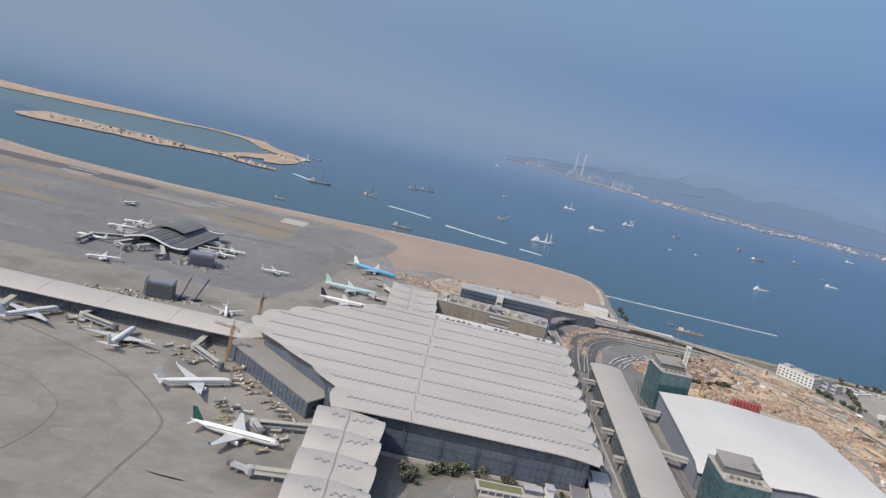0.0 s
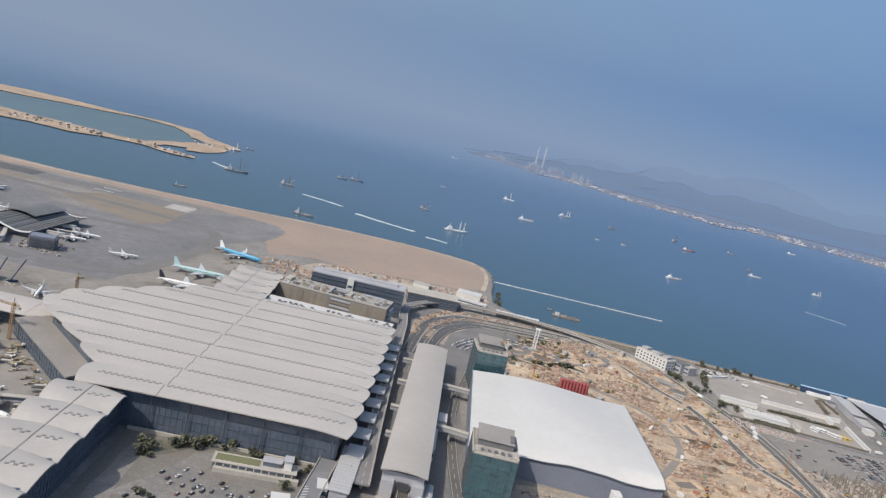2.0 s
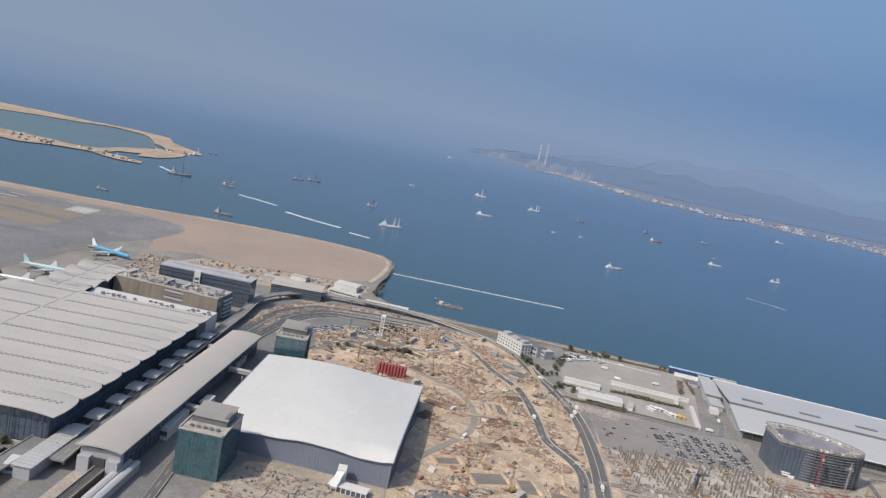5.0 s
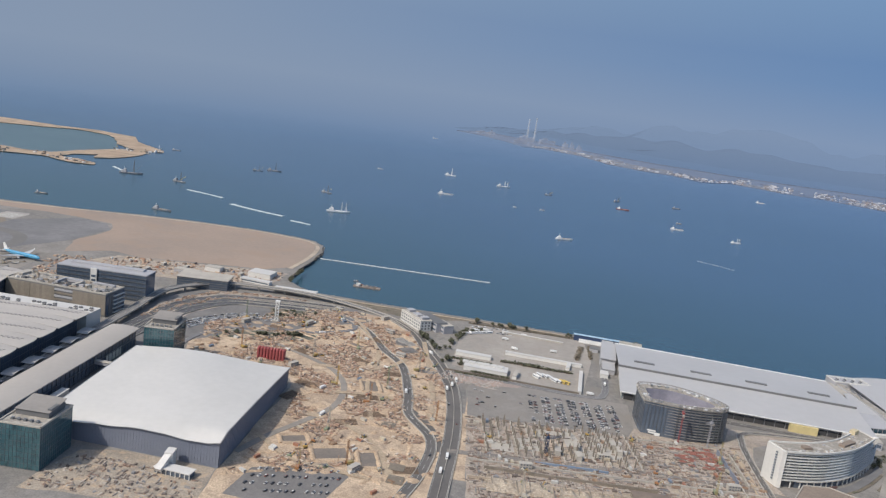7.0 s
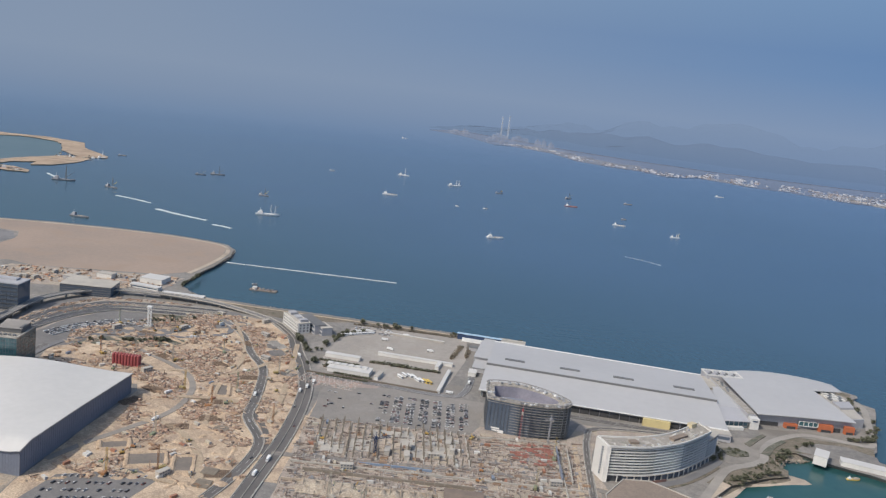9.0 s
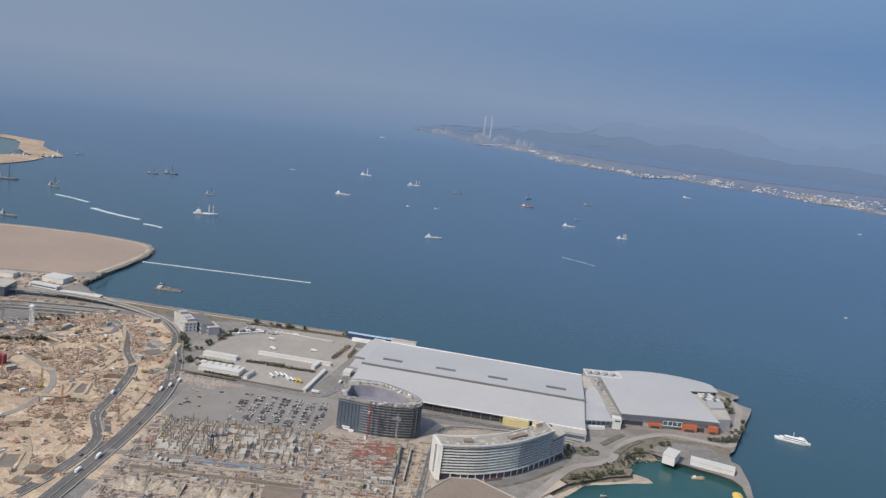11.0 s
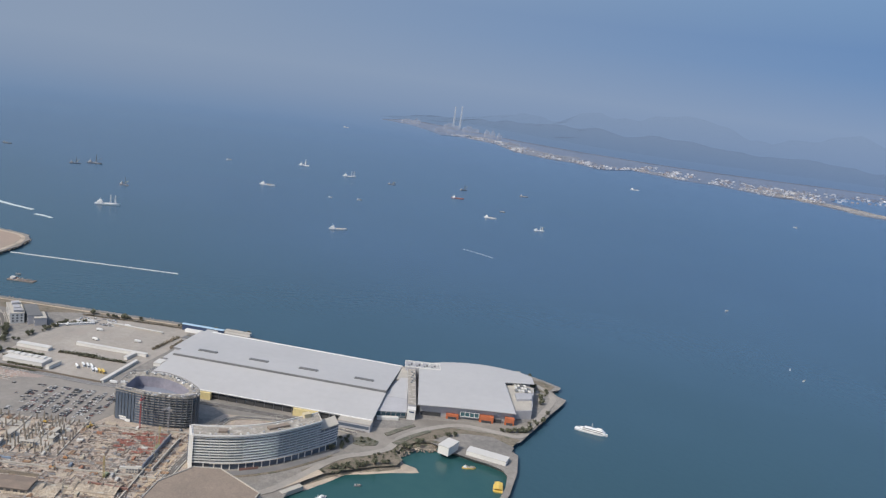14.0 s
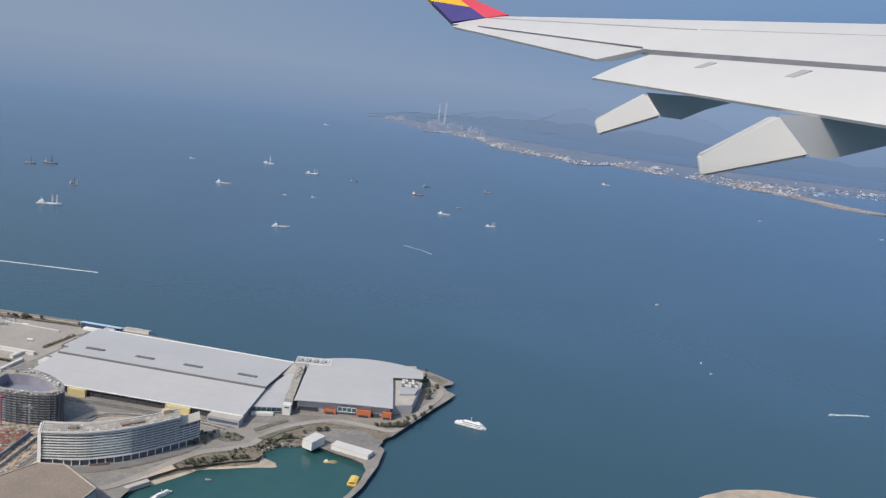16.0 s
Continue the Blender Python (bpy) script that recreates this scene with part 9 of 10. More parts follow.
for k in range(215):
    a_ = rnd.uniform(0.15, 0.95)
    o_ = rnd.choice((58, 68, 78, 88))
    x, y, rz = (222 + o_ * 0.55 + 150 * a_ ** 1.5 * (1 - o_ / 300), 905 + 160 * math.sin(1.5 * a_) - o_ * (0.2 + 0.75 * a_), 70 - 60 * a_) if k < 170 else (rnd.uniform(640, 700), rnd.uniform(1060, 1092), rnd.uniform(0, 90))
    box(bm, x, y, G + 0.4, 4.5, 1.8, 0.75, rz, 0.95)
    box(bm, x, y, G + 1.1, 2.4, 1.6, 0.5, rz, 0.8)
tagged(obj("distant_cars", bm, many("distant_car_paint", [(0.7, 0.7, 0.69), (0.05, 0.05, 0.06), (0.42, 0.43, 0.45), (0.6, 0.6, 0.6), (0.2, 0.2, 0.22)], 0.4, island=True)), "many small cars parked far off", "parked cars", kind="stuff")
lr = lorry("white box lorry on the road", WHITE)
lr.matrix_basis = pose(612, 830, G + 0.36, 0, 0, 92)
for x, y, rz in ((617, 846, 272), (606, 815, 92), (600, 610, 85), (606, 640, 265), (585, 935, 110), (690, 1040, 0), (720, 1070, 10), (700, 1000, -20), (650, 1065, 5), (664, 1072, 5), (676, 896, 60), (680, 900, 60), (780, 858, 0), (470, 770, 60), (480, 700, 250), (560, 790, 95), (440, 960, 30), (420, 1000, 10), (-60, 590, 120), (-48, 572, 130), (-84, 620, 130), (640, 1048, 100), (756, 1010, 0), (806, 900, 80)):
    copy_thing(lr, pose(x, y, G + 0.36, 0, 0, rz))
b1 = bus(WHITE, "white coach parked in the lorry yard")
b1.matrix_basis = pose(718.6, 896, G + 0.16, 0, 0, -58)
for x, y in ((724, 903), (730, 902), (735.5, 900.5), (740.4, 891), (745.3, 890)):
    copy_thing(b1, pose(x, y, G + 0.16, 0, 0, -58))
b2 = bus(YELLOW, "yellow coach parked in the lorry yard")
b2.matrix_basis = pose(750.4, 888.5, G + 0.16, 0, 0, -58)
copy_thing(b2, pose(755.6, 887.6, G + 0.16, 0, 0, -58))
for i in range(5):
    copy_thing(b1, pose(632 + 9 * i, 1042 + 5 * i, G + 0.16, 0, 0, 30))
tg, ld = tug(), loader()
tg.matrix_basis, ld.matrix_basis = pose(-60, 540, G + 0.18, 0, 0, 40), pose(-66, 512, G + 0.18, 0, 0, 90)
for poly, n in (([(-120, 600), (-70, 560), (-58, 520), (-64, 560), (-130, 650)], 40), ([(-290, 655), (-150, 662), (-140, 620), (-230, 630)], 34), ([(-120, 560), (-60, 530), (-56, 470), (-110, 530)], 26), ([(-60, 870), (-40, 1010), (-110, 1180), (-30, 1120), (-34, 900)], 26), ([(-380, 1000), (-260, 950), (-240, 1000), (-380, 1120)], 20), ([(-330, 640), (-330, 670), (-300, 680), (-250, 665)], 14), ([(-120, 800), (-30, 850), (-110, 870)], 14)):
    xs, ys = [p[0] for p in poly], [p[1] for p in poly]
    while n > 0:
        x, y = rnd.uniform(min(xs), max(xs)), rnd.uniform(min(ys), max(ys))
        if inside(poly, x, y):
            n -= 1
            copy_thing(rnd.choice((tg, tg, ld)), pose(x, y, G + 0.18, 0, 0, rnd.choice((-42, 48, 10)) + rnd.uniform(-8, 8)))

# ---- smaller buildings ----
def block(name, x, y, rz, sx, sy, h, wall, roof, label, cat, bands=0, over=0.6, z=G):
    b = thing(name, x, y, z, rz, label, cat)
    bm = bmesh.new()
    box(bm, 0, 0, 0, sx, sy, h)
    w_ = part("wall", bm, wall, b)
    bm = bmesh.new()
    box(bm, 0, 0, h, sx + over, sy + over, 0.6)
    part("roof", bm, roof, b)
    for k in range(bands):
        for s in (-1, 1):
            bm = bmesh.new()
            hh = h / bands
            box(bm, 0, s * (sy / 2 + 0.05), hh * (k + 0.35), sx * 0.94, 0.15, hh * 0.4)
            part("window_band", bm, GLASS, w_)
    return b


wb = block("staff_building", 560, 1056, -58, 56, 18, 14.6, WALL, CONC, "white three-storey block with small square windows", "building")
for k in range(3):
    for i in range(9):
        bm = bmesh.new()
        box(bm, -24 + 6 * i, -9.05, 2.5 + 4.2 * k, 2.9, 0.2, 2.1)
        part("window", bm, ROOM_GLASS, wb)
for sx_ in (-1, 1):
    for k in range(3):
        for i in range(3):
            bm = bmesh.new()
            box(bm, sx_ * 28.05, -5.5 + 5.5 * i, 2.5 + 4.2 * k, 0.2, 2.4, 2.1)
            part("window", bm, ROOM_GLASS, wb)
for x_, sx_, sy_, h_ in ((-19, 10, 10, 3.0), (1, 14, 8, 2.2), (20, 8, 11, 3.4)):
    bm = bmesh.new()
    box(bm, x_, 1.5, 15.2, sx_, sy_, h_), box(bm, x_, 1.5, 15.2 + h_, sx_ + 0.8, sy_ + 0.8, 0.35)
    part("roof_house", bm, GREYWALL, wb)
for y_ in (-9.1, 9.1):
    bm = bmesh.new()
    box(bm, 0, y_, 15.2, 56.4, 0.4, 0.9)
    part("parapet", bm, WALL, wb)
block("staff_building", 583, 1060, -58, 56, 18, 13, GREYWALL, DARK_ROOF, "grey block with a dark roof behind the white one", "building", 2)
block("staff_building", 600, 1046, -58, 30, 16, 11, GREYWALL, CONC, "small grey block behind the white one", "building", 2)
block("yard_shed", 641, 946, -9, 46, 9, 4.5, WALL, WHITE_ROOF, "long low white shed at the yard's edge", "shed")
ys = block("yard_shed", 655, 898, -9, 54, 21, 5, WALL, WHITE_ROOF, "wide white-roofed shed with a stepped front", "shed")
for i in range(6):
    bm = bmesh.new()
    box(bm, -27 + 9 * i, 5, 5.6, 7, 8, 1.4)
    part("roof_box", bm, WHITE_ROOF, ys)
block("yard_shed", 692, 889, 75, 22, 5, 4.5, WALL, CONC, "small pale shed at the yard", "shed")
block("long_shelter", 736, 967, -9, 102, 5, 4, WALL, WHITE_ROOF, "very long narrow white shelter across the yard", "shelter")
block("long_shelter", 767, 949, 76, 20, 5, 3.8, WALL, WHITE_ROOF, "short white canopy joining the long shelter", "shelter")
block("long_shelter", 774, 895, 79, 80, 4, 3.5, WALL, WHITE_ROOF, "long narrow white canopy at the yard's end", "shelter")
block("long_shelter", 732, 1066, -11, 90, 2.2, 2.2, CONC, WHITE_ROOF, "low white wall along the seaward yard", "shelter")
block("works_hall", 300, 1220, -10, 38, 30, 8, WALL, WHITE_ROOF, "white-roofed works hall at the sand's edge", "hall")
block("works_hall", 222, 1216, -10, 26, 16, 7, WALL, CONC, "small pale works hall", "hall")
block("works_hall", 190, 1180, -10, 40, 14, 6, GREYWALL, CONC, "low grey works hall", "hall")
block("works_hall", 300, 1176, -14, 50, 12, 5, WALL, WHITE_ROOF, "row of low white works huts", "hall", 1)
block("ferry_canopy", 370, 1142, -4, 66, 14, 6, CONC, WHITE_ROOF, "long white canopy beside the viaduct", "canopy")
cb = block("court_building", 104, 503, 3, 56, 13, 6, GLASS, CONC, "low glass building with a planted roof in the court", "building", 0, 2.0)
for name_, x_, y_, sx_, sy_, z_, h_, m_ in (("planted_roof", -12, 0.5, 30, 9, 6.6, 0.35, LAWN), ("pavilion", 11, 2, 12, 7, 6.6, 3.2, GLASS), ("pavilion_roof", 11, 2, 13.5, 8.5, 9.8, 0.5, GREYWALL), ("lift_tower", 22, 1, 5.5, 8, 6.6, 6.5, WALL), ("lift_roof", 22, 1, 6.5, 9.5, 13.1, 0.6, GREYWALL), ("terrace", 2, -8, 58, 4, 0, 3.2, CONC)):
    bm = bmesh.new()
    box(bm, x_, y_, z_, sx_, sy_, h_)
    part(name_, bm, m_, cb)
for i in range(11):
    bm = bmesh.new()
    box(bm, -26 + 5.2 * i, -6.8, 0, 0.9, 0.9, 6)
    part("pillar", bm, CONC, cb)
block("kiosk", 152, 492, 6, 7, 14, 7, WALL, WHITE_ROOF, "white stair kiosk beside the striped road", "kiosk", 1)
block("kiosk", 146, 474, 6, 8, 16, 6, WALL, CONC, "pale kiosk beside the striped road", "kiosk", 1)
block("court_canopy", 130, 452, 8, 12, 40, 5, GLASS, WHITE_ROOF, "long pale canopy across the court", "canopy")
block("jetty_house", 1198, 772, -32, 14, 24, 10, WALL, WHITE_ROOF, "white boxy house on piles at the basin", "house")
block("jetty_shed", 1244, 765, -22, 48, 14, 5, WALL, WHITE_ROOF, "long low white shed on the jetty", "shed")
block("low_annex", 1086, 808, -10, 40, 14, 9, GREYWALL, CONC, "low pale annex between hotel and halls", "annex", 1)
block("waterfront_shed", 880, 1094, -9, 40, 8, 4, WALL, CONC, "small shed behind the halls", "shed")
block("gate_house", 812, 935, -10, 10, 16, 5, WALL, WHITE_ROOF, "small white gate house beside the halls", "gate house")
block("gate_house", 818, 1040, -10, 12, 10, 5, GREYWALL, DARK_ROOF, "small grey store beside the halls", "store")
block("seaside_store", 1302, 1050, 14, 30, 7, 5, GREYWALL, CONC, "low grey store behind the rounded hall", "store")
for x, y, sx, sy, h in ((236, 775, 9, 34, 10), (228, 600, 9, 44, 10), (240, 655, 7, 20, 9)):
    block("station_lobby", x, y, -4.6, sx, sy, h, WALL, WHITE_ROOF, "white glazed lobby box beside the station", "lobby", 1)
for x0_, y0_, x1_, y1_ in ((236, 736, 268, 732), (228, 628, 262, 620), (190, 590, 205, 590), (192, 650, 208, 650), (196, 720, 212, 720), (200, 790, 216, 790)):
    t_ = thing("footbridge", (x0_ + x1_) / 2, (y0_ + y1_) / 2, G, 0, "enclosed pale footbridge to the station", "footbridge")
    dx, dy = (x1_ - x0_) / 2, (y1_ - y0_) / 2
    bm = bmesh.new()
    beam(bm, (-dx, -dy, 11), (dx, dy, 11), 5, 3.4)
    part("tunnel", bm, GREYWALL, t_)
    bm = bmesh.new()
    beam(bm, (-dx, -dy, 12.9), (dx, dy, 12.9), 6, 0.4)
    part("roof", bm, CONC, t_)
    bm = bmesh.new()
    box(bm, 0, 0, 0, 1.6, 1.6, 9.4)
    part("pier", bm, CONC, t_)
YARD_WALL = mat("brown_yard_wall", (0.20, 0.165, 0.135), (0.15, 0.128, 0.108), 0.1, 0.6, 0.9)
for ax, ay, bx, by in ((603, 881, 689, 869), (689, 869, 766, 855)):
    w_ = thing("yard_wall", (ax + bx) / 2, (ay + by) / 2, G, math.degrees(math.atan2(by - ay, bx - ax)), "low brown wall round the lorry yard", "wall")
    L_ = math.hypot(bx - ax, by - ay)
    n_ = int(L_ / 8)
    one = None
    for i in range(n_):
        m_ = pose(-L_ / 2 + L_ * (i + 0.5) / n_, 0, 0)
        if one is None:
            bm = bmesh.new()
            box(bm, 0, 0, 0, L_ / n_ - 0.15, 0.6, 2.3), box(bm, 0, 0, 2.3, L_ / n_, 0.9, 0.25)
            one = part("wall_panel", bm, YARD_WALL, w_, m=m_)
        else:
            share("wall_panel", one, w_, m_)
# kerbside canopies under the scalloped eaves
cn_ = thing("kerb_canopy", 178, 690, G, -3.8, "row of pale glazed canopies along the kerb", "canopy")
for i in range(9):
    bm = bmesh.new()
    shell(bm, 3, 4, lambda u, v: (-5 + 13 * u, -155 + 35 * i + 22 * v, 10.8 + 1.4 * math.sin(3.14 * v)), 0.4)
    part("canopy", bm, EXPO_ROOF, cn_)
for i in range(18):
    bm = bmesh.new()
    box(bm, 2, -170 + 19 * i, 9, 0.7, 0.7, 2.2)
    part("post", bm, STEEL, cn_)
sp = thing("walkway_roof", 166, 520, G, -3.8, "long ribbed grey walkway roof at the hall's corner", "walkway")
for i in range(16):
    bm = bmesh.new()
    box(bm, 0, -38 + 4.6 * i, 9.5, 15, 4.0, 0.8)
    part("roof_panel", bm, EXPO_ROOF, sp)
bm = bmesh.new()
box(bm, 0, -4, 0, 12, 70, 9.4)
part("base", bm, GREYWALL, sp)
tr_ = thing("railway_track", 205, 420, G, -4.6, "railway viaduct running into the station", "railway")
RUSTY = mat("rusty_ballast", (0.115, 0.095, 0.082), (0.085, 0.073, 0.066), 0.05, 0.4, 0.9)
for name_, x, w_, h, m in (("deck", -4, 8, 6.2, RUSTY), ("covered_way", 8, 5, 6.6, CONC), ("covered_way", 14, 5, 6.6, CONC), ("platform_bed", -16, 13, 0.5, MUD)):
    bm = bmesh.new()
    box(bm, x, 0, 0, w_, 210, h)
    d_ = part(name_, bm, m, tr_)
    if name_ == "deck":
        for k in (-2.6, -1.1, 1.1, 2.6):
            bm = bmesh.new()
            box(bm, x + k, 0, h, 0.25, 210, 0.2)
            part("rail", bm, STEEL, d_)
        for k in (-4, 4):
            bm = bmesh.new()
            box(bm, x + k, 0, h, 0.4, 210, 1.3)
            part("side_wall", bm, CONC, d_)
    if name_ == "covered_way":
        bm = bmesh.new()
        shell(bm, 1, 6, lambda u, v: (x - 2.7 + 5.4 * v, -105 + 210 * u, h + 0.9 * math.sin(math.pi * v)), 0.25)
        part("roof", bm, EXPO_ROOF, d_)
mast_ = thing("lattice_mast", 373, 985, G, 0, "white lattice mast in the interchange", "mast")
bm = bmesh.new()
for dx, dy in ((-2, -2), (2, -2), (2, 2), (-2, 2)):
    beam(bm, (dx, dy, 0), (dx, dy, 28), 0.6)
for j in range(7):
    z = 4 * j
    beam(bm, (-2, -2, z), (2, -2, z + 4), 0.4), beam(bm, (2, -2, z), (2, 2, z + 4), 0.4), beam(bm, (2, 2, z), (-2, 2, z + 4), 0.4), beam(bm, (-2, 2, z), (-2, -2, z + 4), 0.4)
part("lattice", bm, WHITE, mast_)
bm = bmesh.new()
box(bm, 0, 0, 28, 6, 6, 2)
part("head", bm, WHITE, mast_)
bm = bmesh.new()
box(bm, 0, 0, 0, 9, 9, 3)
part("base", bm, CONC, mast_)
qp = thing("quay_wall", 1040, 662, G, 47, "pale quay ramp at the basin with a concrete landing", "quay")
bm = bmesh.new()
box(bm, 0, 4, 0.1, 70, 9, 0.6)
part("deck", bm, PALE_SAND, qp)
bm = bmesh.new()
box(bm, -12, -6, -4, 26, 6, 4.6)
part("landing", bm, CONC, qp)


# ---- trees ----
def tree(h, r, seed):
    q = random.Random(seed)
    t = thing("tree", 0, 0, 0, 0, "dusty green roadside tree with an uneven crown", "tree", "trees")
    bm = bmesh.new()
    tube(bm, [(0, 0.32), (h * 0.4, 0.22), (h * 0.62, 0.12)], 6)
    for k in range(4):
        a = 1.6 * k + q.random()
        beam(bm, (0, 0, h * (0.35 + 0.06 * k)), (r * 0.55 * math.cos(a), r * 0.55 * math.sin(a), h * 0.7), 0.16)
    part("trunk", bm, TRUNK, t)
    bm = bmesh.new()
    for _ in range(150):
        u, v, w_ = q.gauss(0, 0.42), q.gauss(0, 0.42), q.gauss(0, 0.34)
        c = Vector((u * r, v * r, h * 0.68 + w_ * h * 0.42))
        s = r * q.uniform(0.16, 0.3)
        d1, d2 = (Vector((q.gauss(0, 1), q.gauss(0, 1), q.gauss(0, 0.6))).normalized() * s for _ in range(2))
        quad(bm, c - d1 - d2, c + d1 - d2, c + d1 + d2, c - d1 + d2)
    part("crown", bm, TREE, t)
    return t


TREES = [tree(7, 3.4, 1), tree(9, 4.2, 2), tree(5.5, 3.0, 3)]
rnd = random.Random(31)
used_ = set()


def plant(x, y, s=1.0):
    i = rnd.randrange(3)
    m = pose(x, y, G, 0, 0, rnd.uniform(0, 360)) @ Matrix.Scale(s * rnd.uniform(0.75, 1.2), 4)
    if i not in used_:
        used_.add(i)
        TREES[i].matrix_basis = m
    else:
        o = copy_thing(TREES[i], m)
        o.matrix_basis = m


for (ax, ay), (bx, by), n in (((606, 965), (632, 1055), 20), ((566, 1022), (594, 958), 22), ((600, 908), (608, 922), 6), ((1330, 940), (1350, 1000), 10), ((1262, 842), (1300, 848), 14), ((1300, 850), (1340, 915), 14), ((1060, 690), (1130, 728), 14), ((1142, 756), (1170, 792), 10), ((640, 1108), (900, 1098), 20), ((1180, 800), (1210, 818), 5), ((26, 520), (34, 480), 9), ((40, 512), (70, 527), 14), ((76, 526), (140, 528), 12), ((46, 438), (52, 446), 3), ((126, 486), (140, 520), 5), ((345, 1200), (352, 1290), 12), ((1330, 980), (1330, 1050), 12), ((322, 912), (430, 938), 22)):
    for i in range(n):
        t = rnd.random()
        plant(ax + (bx - ax) * t + rnd.uniform(-4, 4), ay + (by - ay) * t + rnd.uniform(-4, 4), 0.72)


def hedge(ax, ay, bx, by, w, h, m, label):
    """A clipped strip of leaves: a woody core wrapped in many small uneven leaf clumps."""
    L_ = math.hypot(bx - ax, by - ay)
    e = thing("hedge", (ax + bx) / 2, (ay + by) / 2, G, math.degrees(math.atan2(by - ay, bx - ax)), label, "hedge", "hedges of the yard")
    bm = bmesh.new()
    for i in range(int(L_ / 2.2)):
        box(bm, -L_ / 2 + 2.2 * i, rnd.uniform(-0.3, 0.3), 0, 1.0, w * 0.5, h * 0.7, rnd.uniform(-20, 20), 0.7)
    part("stem", bm, TRUNK, e)
    bm = bmesh.new()
    for _ in range(int(L_ * 7)):
        c = Vector((rnd.uniform(-L_ / 2, L_ / 2), rnd.gauss(0, w * 0.3), h * rnd.uniform(0.25, 1.05)))
        sz_ = rnd.uniform(0.45, 1.0)
        d1, d2 = (Vector((rnd.gauss(0, 1), rnd.gauss(0, 1), rnd.gauss(0, 0.6))).normalized() * sz_ for _ in range(2))
        quad(bm, c - d1 - d2, c + d1 - d2, c + d1 + d2, c - d1 + d2)
    part("foliage", bm, m, e)


for ax, ay, bx, by, w_, h_ in ((677, 939, 728, 937, 6, 3.4), (705, 935, 770, 927, 5, 2.8), (622, 905, 628, 925, 5, 3.0), (612, 930, 664, 922, 4, 2.2), (636, 886, 684, 878, 3, 2.2), (636, 1052, 660, 1078, 7, 3.0), (616, 876, 680, 867, 2.5, 1.8)):
    hedge(ax, ay, bx, by, w_, h_, TREE, "dark dusty hedge strip in the lorry yard")
for ax, ay, bx, by, w_, h_ in ((785, 988, 802, 1050, 6, 2.4), (806, 1000, 815, 1060, 4, 1.8), (640, 1102, 760, 1094, 4, 1.6), (760, 1094, 860, 1084, 4, 1.6)):
    hedge(ax, ay, bx, by, w_, h_, BROWN_SCRUB, "brown dry hedge strip beside the yard")
for _ in range(30):
    plant(rnd.uniform(356, 420), rnd.uniform(1004, 1044), 0.5)
for _ in range(22):
    plant(rnd.uniform(1058, 1086), rnd.uniform(738, 778), 0.6)
for _ in range(60):
    t_ = rnd.random()
    plant(1060 + 100 * t_ + rnd.uniform(-8, 8), 694 + 84 * t_ ** 1.3 + rnd.uniform(-12, 8), 0.32)
for _ in range(16):
    a, r_ = rnd.uniform(0, 6.28), 13 * math.sqrt(rnd.random())
    plant(1100 + r_ * math.cos(a) * 1.0, 772 + r_ * math.sin(a) * 0.7, 0.35)

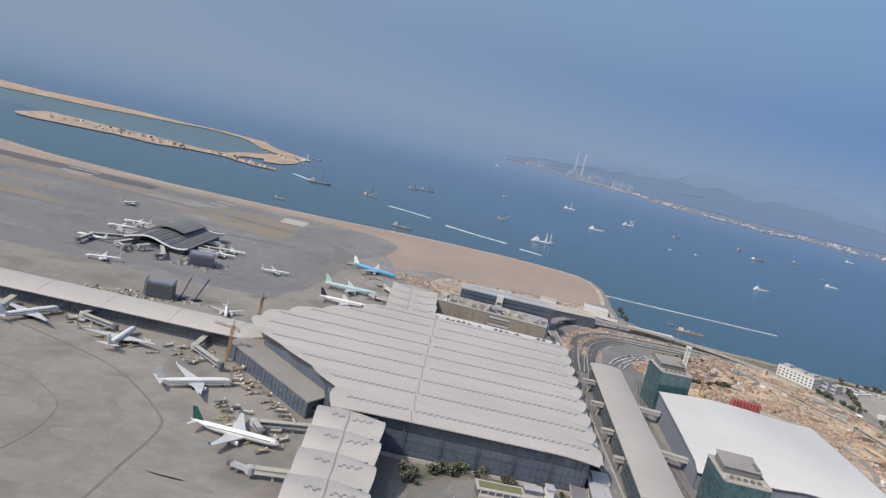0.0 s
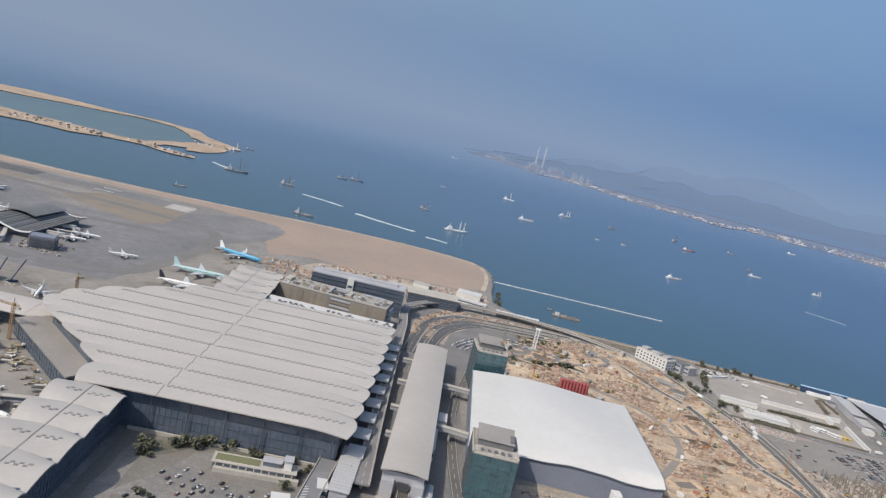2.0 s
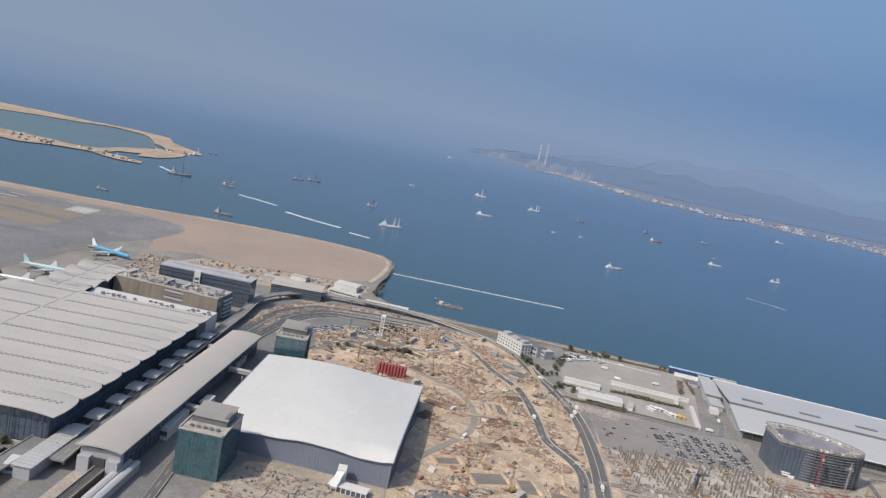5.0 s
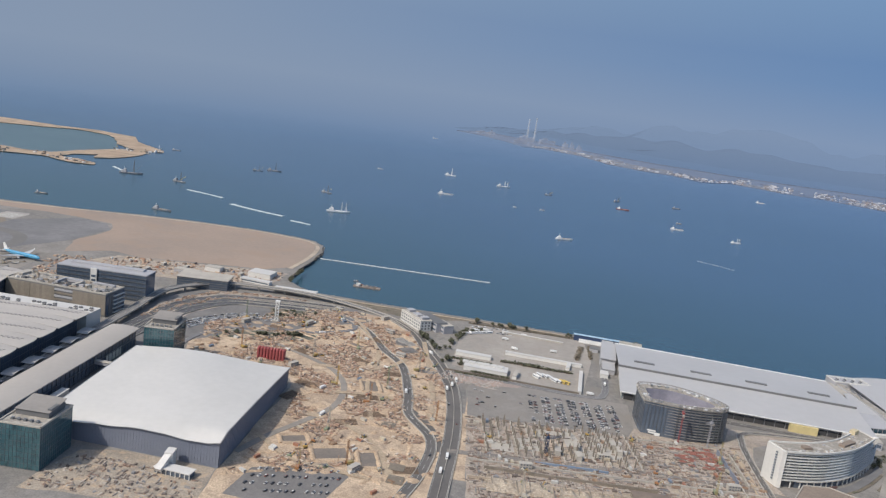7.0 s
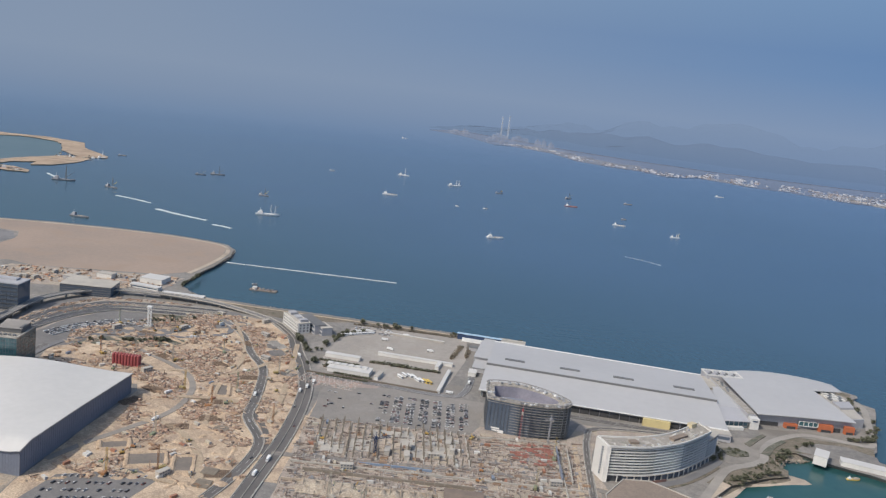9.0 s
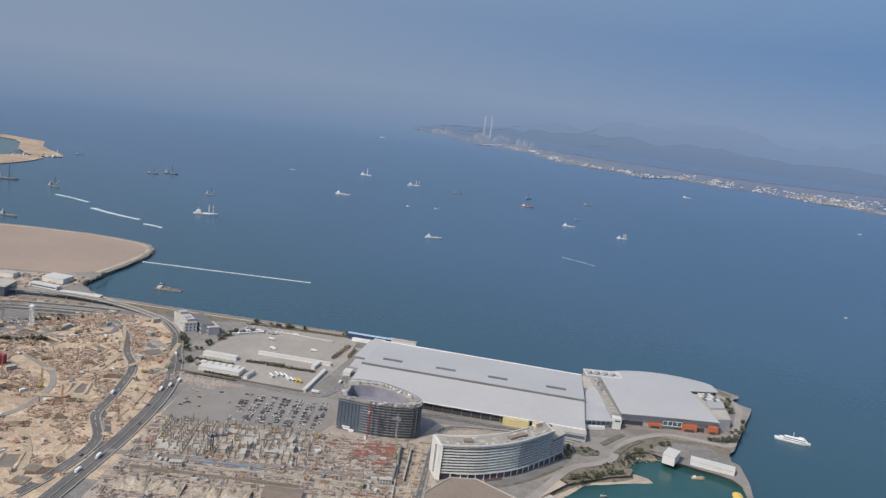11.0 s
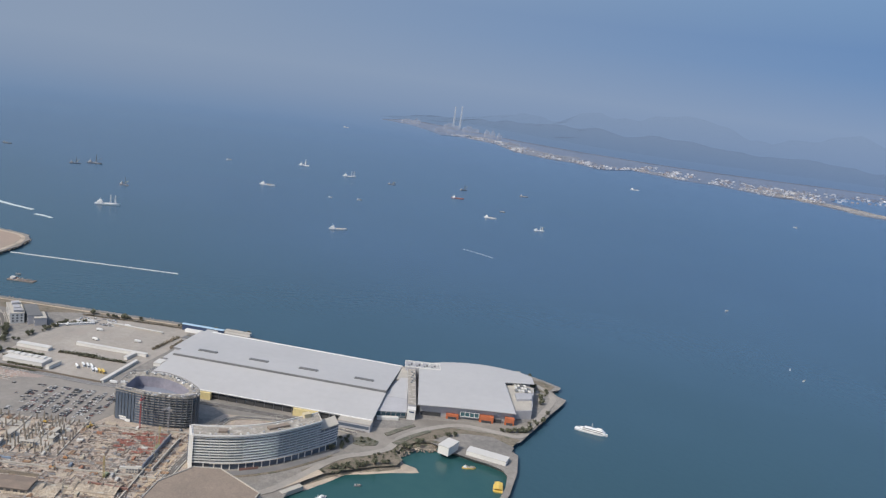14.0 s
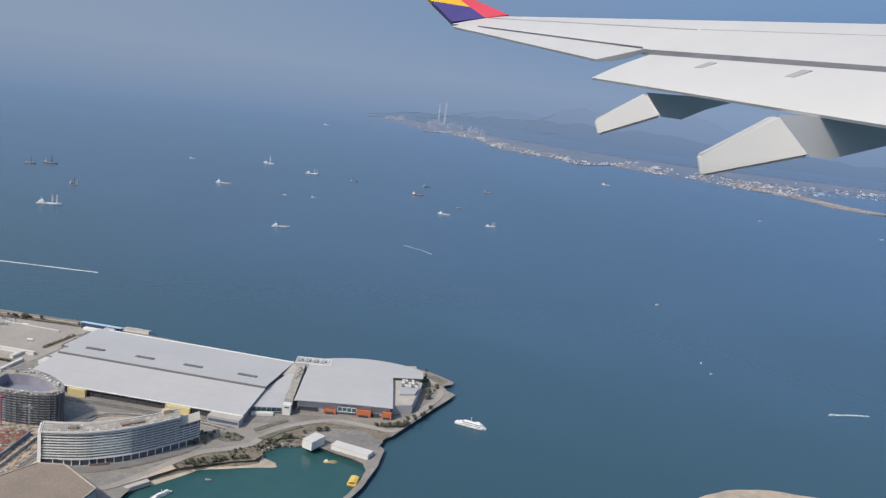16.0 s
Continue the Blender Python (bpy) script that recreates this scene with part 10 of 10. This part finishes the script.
# ---- the airliner's wing, where the flight line ends, shaped to fit the camera's last view ----
def wing():
    last = PATH[-1]
    root = new("aircraft_wing")
    root.matrix_basis = look(last[1], last[2], last[3])
    tagged(root, "swept white airliner wing with lowered flap and painted winglet", "aircraft wing")
    W1 = mat("wing_paint", (0.52, 0.52, 0.515), (0.465, 0.465, 0.465), 0.12, 0.7, 0.45, where="Object", spec=0.5)
    W2 = mat("wing_grey_paint", (0.60, 0.61, 0.63), (0.52, 0.53, 0.55), 0.15, 0.9, 0.35, where="Object")
    GAP = mat("wing_gap", (0.10, 0.105, 0.12), (0.15, 0.155, 0.17), 0.5, 2.0, 0.6, where="Object")
    SEAM_GREY = mat("wing_seam", (0.33, 0.335, 0.345), (0.27, 0.275, 0.285), 0.5, 2.0, 0.6, where="Object")
    F = 784 / math.tan(radians(58.8 / 2))

    # a point seen at px, py from the last camera pose, d metres off
    def at(px, py, d):
        return Vector(((px - 784) / F * d, (441 - py) / F * d, -d))

    D1, D0 = 27.0, 9.0

    def edge(a, b, d):
        """A point at depth d on the straight line through a and b."""
        t = (d + a.z) / (a.z - b.z)
        return a.lerp(b, t)

    le = (at(890, 29, 27.0), at(1568, 43, 15.9))
    te = (at(792, 45, 27.0), at(1062, 107, 19.1))
    fin_hinge = (at(1150, 88, 19.1), at(1568, 118, 13.6))
    ft = (at(1043, 137, 19.1), at(1568, 222, 12.0))
    up = (le[1] - le[0]).cross(te[1] - te[0]).normalized()
    up = up if up.y > 0 else -up

    def panel(name, rows, th, material, parent, label="", n=10):
        """A plate between two edge lines, gently cambered."""
        bm = bmesh.new()
        grid = []
        for i in range(n + 1):
            d = rows[2] + (rows[3] - rows[2]) * i / n
            a, b = edge(*rows[0], d), edge(*rows[1], d)
            grid.append([a.lerp(b, k / 6) + up * (rows[4] * (1 - (2 * k / 6 - 1) ** 2)) for k in range(7)])
        tops = [[bm.verts.new(p) for p in r] for r in grid]
        lows = [[bm.verts.new(p - up * th * (0.35 + 0.65 * math.sin(math.pi * min(1, (k + 0.6) / 7)))) for k, p in enumerate(r)] for r in grid]
        for i in range(n):
            for k in range(6):
                bm.faces.new((tops[i][k], tops[i + 1][k], tops[i + 1][k + 1], tops[i][k + 1]))
                bm.faces.new((lows[i][k], lows[i][k + 1], lows[i + 1][k + 1], lows[i + 1][k]))
            for k in (0, 6):
                bm.faces.new((tops[i][k], lows[i][k], lows[i + 1][k], tops[i + 1][k]))
        for i in (0, n):
            for k in range(6):
                bm.faces.new((tops[i][k], tops[i][k + 1], lows[i][k + 1], lows[i][k]))
        ob = part(name, bm, material, parent, label)
        soften(ob)
        return ob

    body_te = (at(800, 42, 27.0), at(1150, 88, 19.1))
    panel("wing_box", (le, body_te, 27.0, 19.1, 0.03), 0.35, W1, root)
    panel("wing_box", (le, fin_hinge, 19.1, D0, 0.04), 0.6, W1, root)
    panel("aileron", (body_te, te, 26.6, 19.25, 0.0), 0.15, W1, root, "white aileron")
    hin2 = (at(1150, 97, 19.0), at(1568, 128, 13.4))
    panel("flap_gap", (fin_hinge, hin2, 19.0, D0, -0.02), 0.3, GAP, root, "dark slot ahead of the flap")
    panel("flap", (hin2, ft, 19.0, D0, 0.03), 0.13, W1, root, "white lowered flap")
    for d in (16.95, 14.75):
        bm = bmesh.new()
        rim = [edge(*hin2, d + dd).lerp(edge(*ft, d + dd), k) for k, dd in ((0.13, 0.0), (0.13, -0.2), (0.33, -0.14), (0.33, 0.06))]
        lo, hi = [bm.verts.new(v + up * 0.004) for v in rim], [bm.verts.new(v + up * 0.035) for v in rim]
        bm.faces.new(lo[::-1]), bm.faces.new(hi)
        for i in range(4):
            bm.faces.new((lo[i - 1], lo[i], hi[i], hi[i - 1]))
        part("flap_cutout", bm, SEAM_GREY, root)
    bm = bmesh.new()
    beam(bm, edge(*le, 13.2).lerp(edge(*fin_hinge, 13.2), 0.52) + up * 0.035, edge(*le, 13.0).lerp(edge(*fin_hinge, 13.0), 0.97) + up * 0.035, 0.025, 0.02)
    part("panel_joint", bm, SEAM_GREY, root)
    for d0_, d1_, tl in ((9, 19.1, fin_hinge), (19.2, 26.8, body_te)):
        bm = bmesh.new()
        beam(bm, edge(*le, d0_).lerp(edge(*tl, d0_), 0.36) + up * 0.035, edge(*le, d1_).lerp(edge(*tl, d1_), 0.36) + up * 0.035, 0.03, 0.02)
        part("spoiler_line", bm, SEAM_GREY, root)
    bm = bmesh.new()
    beam(bm, edge(*body_te, 25.6) + up * 0.03, edge(*body_te, 19.3) + up * 0.03, 0.03, 0.02)
    part("aileron_hinge", bm, GAP, root, "dark hinge line of the aileron")
    # winglet: four painted fields in one slanted plate
    A, B, Cc, Dd = at(800, 42, 27.0), at(900, 30, 27.0), at(772, -28, 27.6), at(722, -36, 27.6)
    nrm = (B - A).cross(Dd - A).normalized() * 0.12

    def plate(name, pts, m, label):
        bm = bmesh.new()
        lo, hi = [bm.verts.new(p - nrm) for p in pts], [bm.verts.new(p + nrm) for p in pts]
        bm.faces.new(lo[::-1]), bm.faces.new(hi)
        for i in range(len(pts)):
            j = (i + 1) % len(pts)
            bm.faces.new((lo[i], lo[j], hi[j], hi[i]))
        return part(name, bm, m, wl_, label)

    wl_ = new("winglet")
    wl_.parent = root
    e1, e2 = A.lerp(Dd, 0.36), A.lerp(Dd, 0.97)
    foot, m1 = A.lerp(B, 0.58), A.lerp(Dd, 0.95).lerp(B.lerp(Cc, 0.95), 0.9)
    in1 = foot.lerp(m1, 0.30)
    in2 = foot.lerp(m1, 0.72)
    plate("blue_field", [A, foot, in1, A.lerp(Dd, 0.46)], mat("indigo_paint", (0.055, 0.045, 0.22), (0.05, 0.04, 0.19), 0.3, 1.0, 0.3, where="Object"), "dark blue field")
    plate("yellow_field", [A.lerp(Dd, 0.46), in1, in2, A.lerp(Dd, 0.93)], mat("golden_paint", (0.75, 0.43, 0.03), (0.68, 0.39, 0.03), 0.3, 1.0, 0.3, where="Object"), "golden yellow field")
    plate("grey_field", [A.lerp(Dd, 0.93), in2, m1, Cc, Dd], W2, "grey tip field")
    plate("red_field", [foot, B, m1, in2, in1], mat("crimson_paint", (0.62, 0.06, 0.10), (0.55, 0.055, 0.09), 0.3, 1.0, 0.3, where="Object"), "red field")

    # flap track fairings: canoes with a keel under the flap, squared off at the tail
    for tail, body in (
        (((1051, 211), (1058, 240), (1143, 164), (1170, 207), 18.6, 17.2), ((1143, 164, 1170, 207, 17.2), (1190, 168, 1205, 212, 17.6), (1240, 172, 1250, 194, 18.0), (1304, 178, 1304, 180, 18.6))),
        (((1237, 276), (1243, 313), (1378, 203), (1434, 278), 14.4, 12.8), ((1378, 203, 1434, 278, 12.8), (1440, 206, 1470, 282, 13.0), (1568, 220, 1580, 256, 13.5), (1700, 232, 1700, 236, 14.2))),
    ):
        a0, b0, a1, b1, d0_, d1_ = tail
        bm = bmesh.new()
        # lower edge brought nearer so the tail face catches more light
        near = [at(*a0, d0_), at(*b0, d0_ - 0.22), at(*b1, d1_ - 0.55), at(*a1, d1_)]
        push = Vector((0.2, 0.12, -0.8))
        lo, hi = [bm.verts.new(v) for v in near], [bm.verts.new(v + push) for v in near]
        bm.faces.new(lo), bm.faces.new(hi[::-1])
        for i in range(4):
            j = (i + 1) % 4
            bm.faces.new((lo[i], hi[i], hi[j], lo[j]))
        bmesh.ops.bevel(bm, geom=bm.edges[:], offset=0.05, segments=3, affect="EDGES")
        soften(part("fairing_tail", bm, W1, root, "white squared-off fairing tail"), 50)
        bm = bmesh.new()
        rings_ = []
        for ax, ay, bx, by, d in body:
            # keel set back so the side leans down into shade
            rings_.append([bm.verts.new(v) for v in (at(ax, ay, d + 0.06), at(bx, by, d + 0.3), at(ax, ay, d + 1.1))])
        for r, q in zip(rings_, rings_[1:]):
            for i in range(3):
                j = (i + 1) % 3
                bm.faces.new((r[i], r[j], q[j], q[i]))
        bm.faces.new(rings_[0]), bm.faces.new(rings_[-1][::-1])
        soften(part("flap_track_fairing", bm, W1, root, "white flap track fairing"), 50)


wing()

# ---- set the whole place at its scale ----
for ob in list(scene.objects):
    if ob.parent is None and ob.type not in {"CAMERA", "LIGHT"}:
        ob.matrix_basis = Matrix.Scale(SCALE, 4) @ ob.matrix_basis
